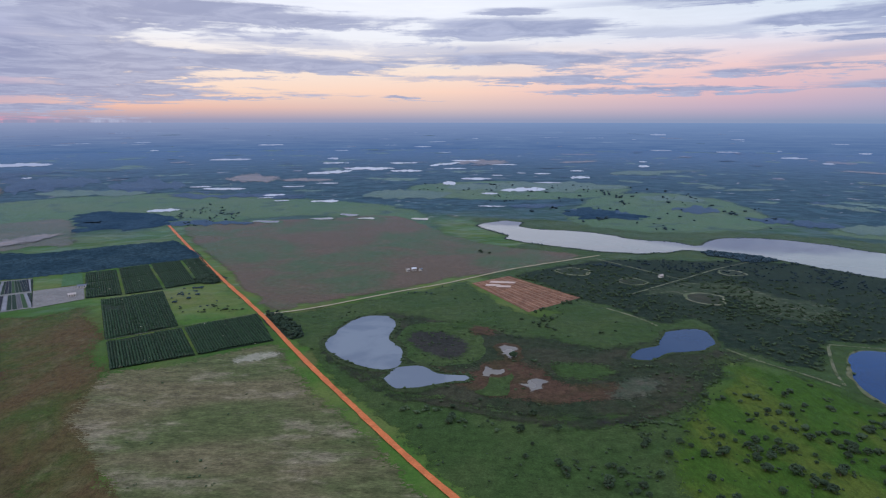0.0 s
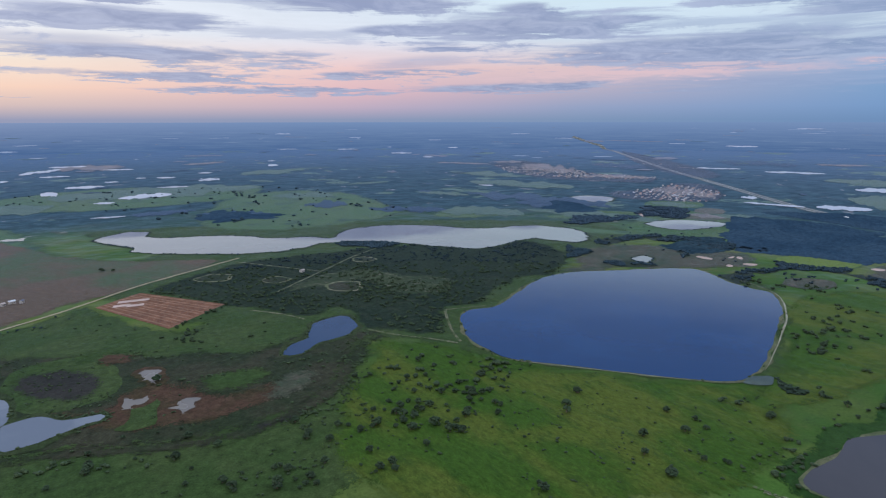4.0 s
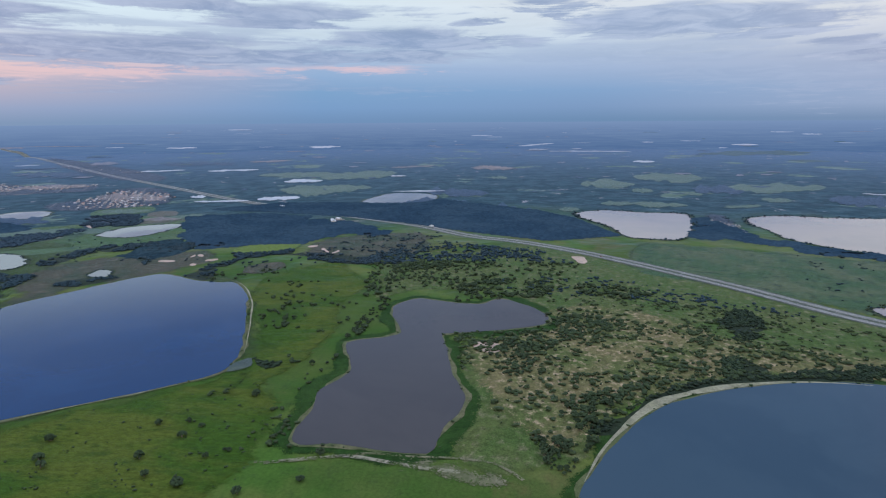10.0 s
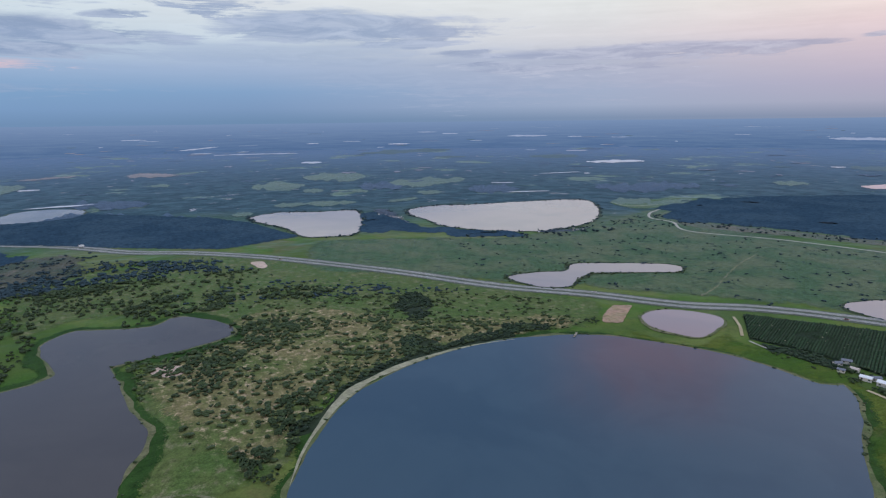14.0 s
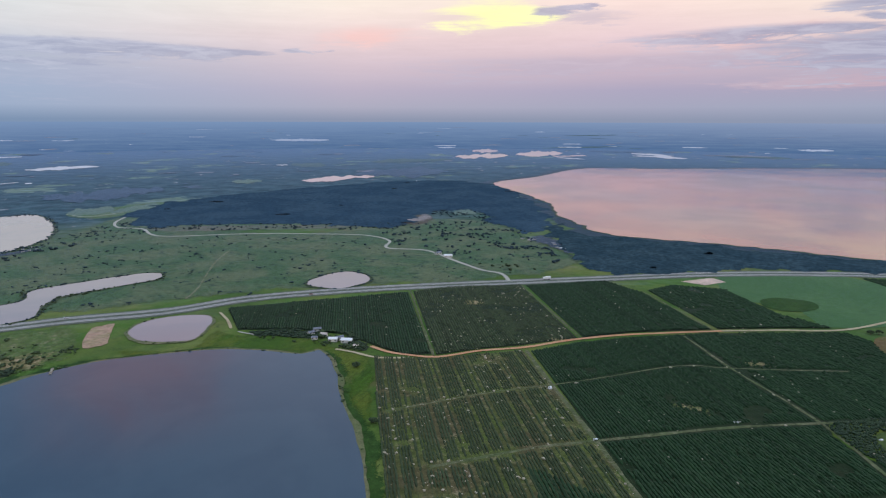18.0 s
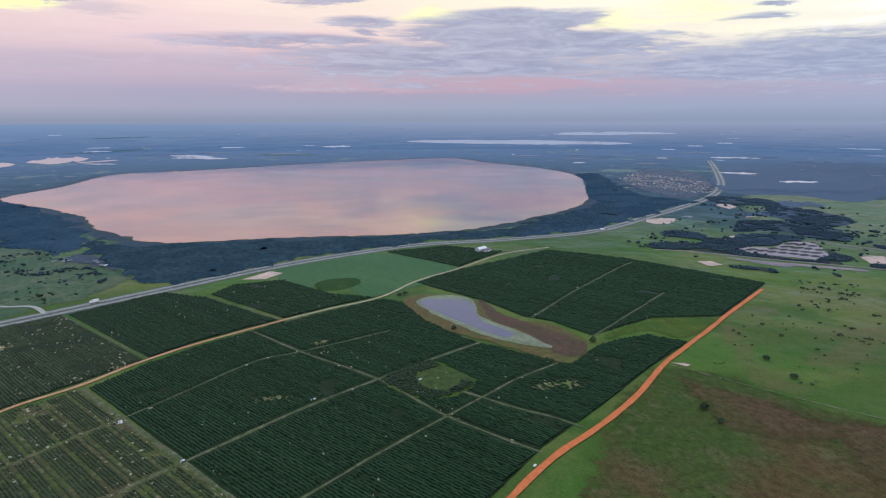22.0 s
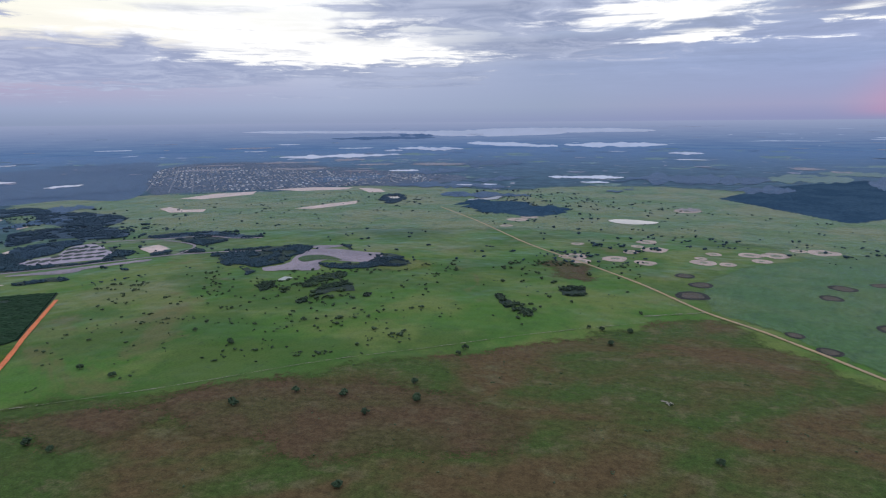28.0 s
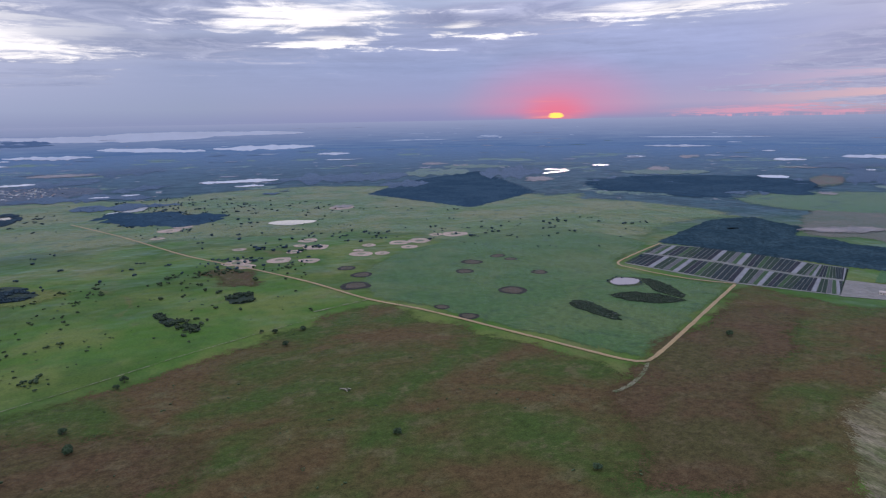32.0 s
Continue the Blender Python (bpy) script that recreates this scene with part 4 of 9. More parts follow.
def lump_shapes():
    """Ready-made crowns: heaps of uneven leaf clumps, as vertex and face arrays."""
    bm = bmesh.new()
    bmesh.ops.create_icosphere(bm, subdivisions=1, radius=1.0)
    v0 = np.array([v.co[:] for v in bm.verts])
    f0 = np.array([[v.index for v in f.verts] for f in bm.faces])
    bm.free()

    def heap(count, flat, seed, size):
        r = np.random.default_rng(seed)
        vs, fs = [], []
        for k in range(count):
            a, d = r.uniform(0, 6.28), math.sqrt(r.uniform(0, 1)) * 0.72
            c = np.array((math.cos(a) * d, math.sin(a) * d, flat * (0.16 + 0.75 * (1 - d * d) * r.uniform(0.25, 1.1))))
            s = size * r.uniform(0.7, 1.25) * np.array((1, 1, 0.75))
            vs.append(v0 * s * r.uniform(0.72, 1.28, (len(v0), 1)) + c)
            fs.append(f0 + len(v0) * k)
        return np.concatenate(vs), np.concatenate(fs)
    return ([heap(30, 1.0, k, 0.27) for k in range(5)], [heap(5, 0.95, 20 + k, 0.48) for k in range(8)], [heap(2, 0.9, 40 + k, 0.70) for k in range(6)])


FULL, MIDDLE, ROUGH = lump_shapes()


def strewn_mesh(name, places, sizes, shapes, material, squash=0.8, base=0.5):
    """One mesh of many crowns: for woods and for trees past counting."""
    vs, fs, n = [], [], 0
    pick = RNG.integers(0, len(shapes), len(places))
    turn = RNG.uniform(0, 6.28, len(places))
    for (x, y), s, k, a in zip(places, sizes, pick, turn):
        v, f = shapes[k]
        c, d = math.cos(a) * s / 2, math.sin(a) * s / 2
        vs.append(np.stack([v[:, 0] * c - v[:, 1] * d + x, v[:, 0] * d + v[:, 1] * c + y, v[:, 2] * s / 2 * squash * 1.5 + base], 1))
        fs.append(f + n)
        n += len(v)
    v, f = np.concatenate(vs), np.concatenate(fs)
    me = bpy.data.meshes.new(name)
    me.vertices.add(len(v))
    me.vertices.foreach_set("co", v.ravel())
    me.loops.add(f.size)
    me.loops.foreach_set("vertex_index", f.ravel().astype(np.int32))
    me.polygons.add(len(f))
    me.polygons.foreach_set("loop_start", np.arange(0, f.size, 3, dtype=np.int32))
    me.update(calc_edges=True)
    me.validate()
    me.materials.append(material)
    return new(name, me)


def in_water(xy):
    bad = np.zeros(len(xy), bool)
    for line in LAKES:
        p = np.array(line)
        lo, hi = p.min(0), p.max(0)
        box = ((xy >= lo) & (xy <= hi)).all(1)
        if box.any():
            bad[box] |= inside(line, xy[box])
    return bad


def canopy(label, tall, line, step):
    """The closed roof of a far wood: an uneven sheet of crowns that falls to the ground at its edge."""
    p = np.array(line)
    lo, hi = p.min(0) - step, p.max(0) + step
    xs, ys = np.arange(lo[0], hi[0], step), np.arange(lo[1], hi[1], step)
    g = np.stack(np.meshgrid(xs, ys), -1)
    flat = g.reshape(-1, 2)
    wet = in_water(flat)
    isin = (inside(line, flat) & ~wet).reshape(g.shape[:2])
    full = isin.copy()
    full[1:-1, 1:-1] &= isin[:-2, 1:-1] & isin[2:, 1:-1] & isin[1:-1, :-2] & isin[1:-1, 2:]
    glade = np.array([noise.fractal((x * 0.012, y * 0.012, 8.0), 1.0, 2.0, 3) for x, y in flat]).reshape(g.shape[:2])
    z = np.where(full, tall * (0.44 + 0.10 * glade + RNG.uniform(-0.09, 0.09, full.shape)), 0.5)
    z = np.where(isin & ~full, tall * RNG.uniform(0.15, 0.4, full.shape), z)
    flat = flat + RNG.uniform(-0.4, 0.4, flat.shape) * step
    w = len(xs)
    use = isin[:-1, :-1] | isin[1:, :-1] | isin[:-1, 1:] | isin[1:, 1:]
    if "plantation" not in label:
        use &= (glade < 0.75)[:-1, :-1]
    rows, cols = np.nonzero(use)
    faces = [(r * w + c, r * w + c + 1, (r + 1) * w + c + 1, (r + 1) * w + c) for r, c in zip(rows.tolist(), cols.tolist())]
    if faces:
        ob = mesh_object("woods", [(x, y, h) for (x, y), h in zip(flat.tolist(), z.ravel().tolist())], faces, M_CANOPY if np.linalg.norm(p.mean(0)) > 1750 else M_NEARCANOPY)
        ob.data.polygons.foreach_set("use_smooth", [True] * len(faces))
        tagged(ob, label, "woods", "", "stuff")


def woods(label, tall, spacing, pts):
    if "plantation" in label or "strip farm" in label:
        line = ragged(sum(([(a[0] * (1 - s) + b[0] * s, a[1] * (1 - s) + b[1] * s) for s in np.arange(0, 1, 0.1)] for a, b in zip(pts, pts[1:] + pts[:1])), []), 5, 0.05)
    else:
        away = math.hypot(*np.mean(pts, 0))
        line = ragged(ragged(rounded(pts, 14), spacing * (1.2 if away < 1250 else 3.4), 0.016), spacing * 0.9, 0.07)
    spacing *= 0.72
    p = np.array(line)
    far = np.linalg.norm(p.mean(0))
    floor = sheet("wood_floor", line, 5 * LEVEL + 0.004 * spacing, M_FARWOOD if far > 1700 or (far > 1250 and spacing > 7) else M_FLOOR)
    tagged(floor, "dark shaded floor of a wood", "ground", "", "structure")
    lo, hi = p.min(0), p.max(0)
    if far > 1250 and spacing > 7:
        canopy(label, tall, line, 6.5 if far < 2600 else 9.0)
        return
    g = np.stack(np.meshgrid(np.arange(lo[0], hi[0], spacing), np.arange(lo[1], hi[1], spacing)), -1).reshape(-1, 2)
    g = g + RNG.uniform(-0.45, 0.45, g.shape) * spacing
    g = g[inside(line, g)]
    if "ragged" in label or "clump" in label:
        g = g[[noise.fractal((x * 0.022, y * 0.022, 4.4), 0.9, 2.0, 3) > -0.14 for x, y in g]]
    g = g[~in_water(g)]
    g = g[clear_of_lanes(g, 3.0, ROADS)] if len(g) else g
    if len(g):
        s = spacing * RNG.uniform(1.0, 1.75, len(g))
        ob = strewn_mesh("woods", g, s, ROUGH if spacing > 6 else MIDDLE, M_FARTREES if far > 1700 else M_HAZEOAK if far > 1250 else M_WOODS, 0.30 * tall / spacing + 0.16)
        tagged(ob, label, "woods", "", "stuff")


def strew(count, small, large, kind, pts):
    p = np.array(pts, float)
    lo, hi = p.min(0), p.max(0)
    xy = RNG.uniform(lo, hi, (count * 6, 2))
    xy = xy[inside(pts, xy)]
    drift = np.array([noise.noise((x * 0.011, y * 0.011, 2.0)) for x, y in xy])
    xy = xy[drift + RNG.uniform(-0.45, 0.45, len(xy)) > -0.12]
    xy = xy[~in_water(xy) & clear_of_lanes(xy, 3.0, ROADS)][:count]
    group = np.nonzero(RNG.random(len(xy)) < 0.5)[0]
    if len(xy) > 6:
        xy[group] = xy[RNG.integers(0, max(2, len(xy) // 3), len(group))] + RNG.normal(0, large * 0.9, (len(group), 2))
        xy = xy[inside(pts, xy) & ~in_water(xy) & clear_of_lanes(xy, 3.0, ROADS)]
    for bare in BARE:
        xy = xy[~inside(bare, xy) | (RNG.random(len(xy)) < 0.06)]
    STREWN.append((kind, xy, small * 0.8 + (large * 1.15 - small * 0.8) * RNG.random(len(xy)) ** 1.5))


def far_point(bearing, drop):
    """Where a line of sight from 300 m up, falling by drop for each metre, meets the land."""
    r = 300.0 / drop
    if r > 6700:
        r = min((300.0 + 273.0 / 725.0 * 6700.0) / (273.0 / 725.0 + drop), 7420.0)
    a = radians(bearing)
    return -math.sin(a) * r, math.cos(a) * r


def far_patch(name, label, category, material, bearing, half, drop, deep, wob, lift, tilt=0.0):
    """A thin far strip that lies across the view, with bays and narrows."""
    n, rows, verts = (40 if half < 1.5 else 72), 5, []
    for k in range(n + 1):
        s = 2 * k / n - 1
        body = max(0.0, 1 - abs(s) ** 2.6) ** 0.6
        wave = lambda z, f: noise.fractal((s * f * (1 + half * 0.12) + bearing, drop * 900, z), 0.8, 2.0, 4)
        mid = deep * wob * 0.7 * wave(1.0, 1.4) + tilt * s
        thick = deep * body * min(1.35, max(0.35, 0.80 + wob * 1.1 * wave(4.0, 2.2)))
        for r in range(rows):
            q = 2 * r / (rows - 1) - 1
            x, y = far_point(bearing + half * s, max(0.003, drop + mid + q * thick * (1 + 0.10 * wave(7.0 + q, 9.0))))
            verts.append((x, y, height(x, y) + lift + (1 - abs(q)) * 0.01))
    faces = [(k * rows + r, (k + 1) * rows + r, (k + 1) * rows + r + 1, k * rows + r + 1) for k in range(n) for r in range(rows - 1)]
    ob = mesh_object(name, verts, [f[::-1] for f in faces], material)
    if ob.data.polygons[len(faces) // 2].normal.z < 0:
        ob.data.flip_normals()
    if name == "far_clearing":
        fade = [max(abs(2 * r / (rows - 1) - 1) ** 2, abs(2 * k / n - 1) ** 3) * 0.9 for k in range(n + 1) for r in range(rows)]
        ob.data.attributes.new("margin", "FLOAT", "POINT").data.foreach_set("value", np.array(fade, np.float32))
    return tagged(ob, label, category, "", "stuff" if name == "woods" else "structure")


LIFT = [0.0]


def far_water(bearing, half, drop, deep, tilt=0.0):
    LIFT[0] += 0.01
    far_patch("far_lake", "thin far lake in the plain, sky gleam painted pale", "lake", M_FARPALE if drop > 0.06 else M_FARWATER if drop > 0.034 else M_MISTWATER, bearing, half, drop, deep * 0.8, 0.5, 1.5 + LIFT[0] * 0.3, tilt)


def sky_pink_water(bearing, half, drop, deep, tilt=0.0):
    LIFT[0] += 0.01
    far_patch("far_lake", "thin far lake painted with the pink of the sky", "lake", M_FARSKYPINK, bearing, half, drop, deep, 0.5, 1.5 + LIFT[0] * 0.3, tilt)


def broad_water(bearing, half, drop, deep, tilt=0.0):
    LIFT[0] += 0.01
    far_patch("far_lake", "broad pale far lake, mist painted into its colour", "lake", M_FARSEA, bearing, half, drop, deep, 0.2, 1.0 + LIFT[0] * 0.3, tilt)


def far_soil(bearing, half, drop, deep, tilt=0.0):
    LIFT[0] += 0.01
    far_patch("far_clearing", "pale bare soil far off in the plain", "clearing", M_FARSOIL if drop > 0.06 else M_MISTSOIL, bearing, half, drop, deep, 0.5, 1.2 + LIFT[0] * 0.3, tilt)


def red_soil(bearing, half, drop, deep, tilt=0.0):
    LIFT[0] += 0.01
    far_patch("far_clearing", "dull reddish far field", "clearing", M_BROWN, bearing, half, drop, deep, 0.15, 1.0 + LIFT[0] * 0.3, tilt)


def far_meadow(bearing, half, drop, deep, tilt=0.0):
    LIFT[0] += 0.01
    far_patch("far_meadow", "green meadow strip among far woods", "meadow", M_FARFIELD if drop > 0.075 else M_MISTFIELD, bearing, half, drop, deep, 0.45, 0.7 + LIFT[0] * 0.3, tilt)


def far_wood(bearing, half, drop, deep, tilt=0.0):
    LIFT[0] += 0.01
    far_patch("woods", "far wood on the plain, painted haze blue", "woods", M_FARWOODS if drop > 0.046 else M_RIMWOODS, bearing, half, drop, deep, 0.7, 0.9 + LIFT[0] * 0.3, tilt)


def wet_hollow(x, y, r):
    """A round brown hollow with a dark reedy rim."""
    ring_ = lambda q: ragged([(x + q * math.cos(k * 0.2618), y + q * math.sin(k * 0.2618)) for k in range(24)], r * 0.22, 0.03)
    LIFT[0] += 0.01
    ob = sheet("round_hollow", ring_(r * 1.05), 0.5 + LIFT[0] * 0.1, M_SEDGE)
    tagged(ob, "round brown hollow with a dark sedge rim", "hollow", "", "structure")
    sheet("mud_floor", ring_(r * 0.72), 0.58 + LIFT[0] * 0.1, M_RINGHEART, ob)


def grove_ring(x, y, r):
    """A grassy ring with a dark heart, where a hollow breaks the grove."""
    ring_ = lambda q: ragged([(x + q * math.cos(k * 0.2618), y + q * math.sin(k * 0.2618)) for k in range(24)], r * 0.3, 0.03)
    LIFT[0] += 0.01
    ob = sheet("grassy_ring", ring_(r), 0.62 + LIFT[0] * 0.1, M_SANDPATH)
    tagged(ob, "pale grassy ring round a hollow in the grove", "hollow", "", "structure")
    sheet("hollow_floor", ring_(r * 0.85), 0.70 + LIFT[0] * 0.1, M_MARSH, ob)


def sand_ring(x, y, r):
    """A round sandy patch with a worn grassy heart."""
    ring_ = lambda q: ragged([(x + q * math.cos(k * 0.2618), y + q * math.sin(k * 0.2618)) for k in range(24)], r * 0.3, 0.03)
    LIFT[0] += 0.01
    ob = sheet("sand_patch", ring_(r * 1.12), 0.5 + LIFT[0] * 0.1, M_SANDRING)
    tagged(ob, "round bare sandy patch in the pasture", "clearing", "", "structure")
    sheet("grassy_heart", ring_(r * 0.42), 0.58 + LIFT[0] * 0.1, M_SANDPATH, ob)


ROOFS_RED, ROOFS_MIXED, ROOFS_PALE = (0, 1, 2, 2, 3), (0, 0, 1, 2, 2, 3, 3), (2, 2, 3)


def suburb(count, roofs, size, pts):
    """Many small far houses with gabled roofs, past counting."""
    LIFT[0] += 0.01
    floor = soft_sheet("town_ground", ragged(rounded(pts, 20), 14, 0.02), 0.5 + LIFT[0] * 0.1, M_TOWN, 30)
    tagged(floor, "pale streets and yards of a far settlement", "ground", "", "structure")
    p = np.array(pts, float)
    xy = RNG.uniform(p.min(0), p.max(0), (count * 8, 2))
    xy = xy[inside(pts, xy) & (np.hypot(xy[:, 0], xy[:, 1]) < 6600)]
    grid = np.array((size * 1.5, size * 2.6))
    xy = np.unique(np.round(xy / grid), axis=0) * grid
    RNG.shuffle(xy)
    turned = np.array(((0.857, 0.515), (-0.515, 0.857)))
    xy = (xy - p.mean(0)) @ turned + p.mean(0)
    xy = xy[inside(pts, xy)]
    loose = np.array([noise.noise((x * 0.008, y * 0.008, 6.0)) for x, y in xy])
    xy = xy[loose + RNG.uniform(-0.3, 0.3, len(xy)) > -0.12]
    if count > 300:
        u, v = np.array((0.857, 0.515)), np.array((-0.515, 0.857))
        for across, along in ((v, u), (u, v)):
            off = (p - p.mean(0)) @ across
            for w in np.arange(off.min() + 40, off.max() - 20, 95.0 if across is v else 210.0):
                line = p.mean(0) + w * across + np.arange(-900, 900, 22.0)[:, None] * along
                line = line[inside(pts, line)]
                if len(line) > 3 and np.abs(np.diff(line @ along)).max() < 30:
                    ribbon("street", [tuple(q) for q in line], 5.5, 0.75 + LIFT[0] * 0.1, M_STREET, floor)
    count = int(count * 0.8)
    verts, faces, tint = [], [], []
    for x, y in xy[:count]:
        x, y = x + RNG.uniform(-0.9, 0.9) * size, y + RNG.uniform(-0.8, 0.8) * size
        a = radians(31 + 90 * RNG.integers(0, 2) + RNG.uniform(-6, 6))
        # walls kept low to look right from the camera
        w, d, h = size * RNG.uniform(0.6, 1.1), size * RNG.uniform(0.5, 0.8), RNG.uniform(1.2, 1.7)
        n = len(verts)
        for u, v, z in ((-1, -1, 0), (1, -1, 0), (1, 1, 0), (-1, 1, 0), (-1, -1, h), (1, -1, h), (1, 1, h), (-1, 1, h), (-1.05, 0, h + 0.9), (1.05, 0, h + 0.9), (-1.05, -1.15, h - 0.1), (1.05, -1.15, h - 0.1), (1.05, 1.15, h - 0.1), (-1.05, 1.15, h - 0.1)):
            verts.append((x + u * w / 2 * math.cos(a) - v * d / 2 * math.sin(a), y + u * w / 2 * math.sin(a) + v * d / 2 * math.cos(a), 0.6 + z))
        faces += [tuple(n + k for k in f) for f in ((0, 1, 5, 4), (1, 2, 6, 5), (2, 3, 7, 6), (3, 0, 4, 7), (4, 7, 8), (5, 9, 6), (10, 11, 9, 8), (12, 13, 8, 9))]
        tint += [4] * 6 + [int(RNG.choice(roofs))] * 2
    ob = mesh_object("far_houses", verts, faces, M_ROOF_RED)
    for m in (M_ROOF_TAN, M_ROOF_GREY, M_ROOF_WHITE, M_WALL):
        ob.data.materials.append(m)
    for q, k in zip(ob.data.polygons, tint):
        q.material_index = k
    green = RNG.uniform(p.min(0), p.max(0), (count * 3, 2))
    green = green[inside(pts, green)][:count // 2]
    if len(green):
        STREWN.append(("oak", green, RNG.uniform(3, 6, len(green))))
    tagged(ob, "far small houses of a settlement with pale gabled roofs", "houses", "", "stuff")


def far_specks(name, label, category, material, count, least, most, seed):
    """Many slight clearings, roofs or pools that speckle the far plain, past counting."""
    r, verts, faces = np.random.default_rng(seed), [], []
    while len(faces) < count * 8:
        bearing, drop = r.uniform(-180, 180), least + (most - least) * r.random() ** 1.6
        if noise.noise((bearing * 0.09, drop * 60, seed)) < r.uniform(-0.35, 0.35) or in_water(np.array([far_point(bearing + k, drop) for k in (-1.3, 0.0, 1.3)])).any():
            continue
        half, deep, base = r.uniform(0.10, 0.85) ** 1.5 + 0.08, drop * r.uniform(0.006, 0.017), len(verts)
        for k in range(9):
            q = k / 4 - 1
            body = max(0.12, 1 - q * q) ** 0.5
            for side in (-1, 1):
                x, y = far_point(bearing + half * q, max(0.004, drop + deep * (0.9 * noise.noise((bearing, q * 2, 4.0)) + side * body * r.uniform(0.5, 1.1))))
                verts.append((x, y, height(x, y) + 1.05 + 0.0005 * base))
        faces += [(base + 2 * k, base + 2 * k + 2, base + 2 * k + 3, base + 2 * k + 1) for k in range(8)]
    ob = mesh_object(name, verts, faces, material)
    if ob.data.polygons[0].normal.z < 0:
        ob.data.flip_normals()
    tagged(ob, label, category, "", "stuff")


# ---- ground ----
def make_ground():
    radii = [0, 200, 500, 900, 1400, 2000, 2800, 3600, 4500, 5600, 6700, 6845, 6990, 7135, 7280, 7425]
    verts, faces, n = [(0, 0, 0)], [], 144
    for r in radii[1:]:
        verts += [(r * math.cos(k * 2 * math.pi / n), r * math.sin(k * 2 * math.pi / n), height(r, 0)) for k in range(n)]
    faces = [(0, 1 + k, 1 + (k + 1) % n) for k in range(n)]
    for i in range(len(radii) - 2):
        a, b = 1 + i * n, 1 + (i + 1) * n
        faces += [(a + k, b + k, b + (k + 1) % n, a + (k + 1) % n) for k in range(n)]
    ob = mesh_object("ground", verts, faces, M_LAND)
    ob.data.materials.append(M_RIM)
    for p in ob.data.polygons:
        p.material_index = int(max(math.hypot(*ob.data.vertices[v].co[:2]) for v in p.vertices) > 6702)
    tagged(ob, "open green plain with woods tinted haze blue far out", "ground", "", "structure")


make_ground()
ROWS, ROWS_STRIPED, ROWS_WEST = 120.5, 120.5, -60.0

# ---- plan ----

# broad fields
field("pale_pasture", "rough pasture with tan tussocks and bare pale patches", M_PALE, 3, 14, [(-408, 706), (-329, 748), (-237, 809), (-193, 755), (-114, 633), (-44, 521), (8, 443), (-48, 342), (-132, 323), (-277, 443), (-341, 520), (-391, 572), (-407, 655)])
field("brown_pasture", "broad brown and green grazed pasture", M_BROWN, 2, 12, [(-744, 1737), (-605, 1849), (-396, 1917), (-152, 1965), (25, 1634), (160, 1475), (237, 1442), (310, 1343), (18, 1144), (-210, 985), (-283, 950), (-427, 1182)])
field("tan_pasture", "dry tan pasture beyond the dark wood", M_DRY, 2, 20, [(-1343, 1715), (-1250, 1867), (-1142, 1889), (-899, 1505), (-975, 1443), (-1075, 1379)])
field("marsh", "dark sedge marsh with brown hollows", M_MARSH, 3, 16, [(-168, 779), (-157, 891), (-76, 954), (64, 881), (172, 823), (254, 805), (322, 823), (384, 801), (387, 756), (300, 672), (240, 598), (156, 569), (84, 580), (10, 613), (-65, 641), (-119, 704)])
field("marsh_hollow", "reddish brown sedge hollow in the marsh", M_HOLLOW, 4, 14, [(40, 740), (86, 763), (127, 740), (145, 687), (212, 687), (260, 671), (229, 634), (161, 613), (106, 607), (73, 641), (44, 671)])
field("marsh_hollow", "reddish brown sedge hollow in the marsh", M_HOLLOW, 4, 10, [(-41, 761), (15, 717), (65, 725), (128, 659), (133, 609), (82, 622), (25, 646), (-21, 690)])
field("sedge_ring", "bright green sedge ring round a dark hollow", M_ROUGH, 4, 5, [(-67, 811), (-50, 877), (0, 891), (50, 845), (57, 772), (31, 731), (-16, 728), (-54, 758)])
field("sedge_hollow", "dark purplish sedge in a round hollow", M_SEDGE, 5, 9, [(-62, 822), (-44, 859), (0, 861), (35, 830), (43, 780), (25, 749), (-9, 748), (-42, 780)])
field("green_tongue", "green tongue of grass in the marsh", M_ROUGH, 6, 5, [(36, 646), (52, 666), (64, 713), (81, 717), (80, 674), (68, 640)])
field("green_tongue", "dark green grass in the marsh", M_ROUGH, 6, 8, [(126, 733), (162, 747), (212, 733), (217, 698), (181, 676), (133, 679)])
field("green_tongue", "green grass along the marsh edge", M_ROUGH, 6, 6, [(-61, 871), (-8, 900), (57, 893), (117, 845), (54, 853), (-16, 872)])
field("green_tongue", "green grass between sedge belts", M_ROUGH, 6, 6, [(-57, 655), (14, 644), (82, 606), (69, 596), (2, 628), (-50, 637)])
field("marsh_hollow", "brown sedge hollow in the marsh", M_HOLLOW, 6, 8, [(31, 869), (57, 888), (87, 859), (75, 828), (41, 837)])
field("marsh_hollow", "olive brown sedge in the marsh", M_FALLOW, 6, 10, [(187, 670), (225, 701), (268, 693), (258, 659), (220, 622), (181, 627)])
field("sedge_belt", "dark belt of tall sedge along the marsh", M_SEDGE, 6, 6, [(80, 590), (124, 573), (143, 555), (104, 561), (73, 580)])
field("sedge_belt", "dark belt of tall sedge along the marsh", M_SEDGE, 6, 6, [(150, 584), (195, 588), (238, 614), (253, 610), (202, 569), (157, 564)])
field("sedge_belt", "dark belt of tall sedge along the marsh", M_MARSH, 4, 7, [(-172, 770), (-121, 694), (-65, 630), (10, 600), (84, 566), (156, 556), (246, 588), (310, 664), (398, 752), (372, 762), (288, 690), (228, 622), (150, 592), (88, 602), (18, 634), (-52, 662), (-104, 720), (-146, 790)])
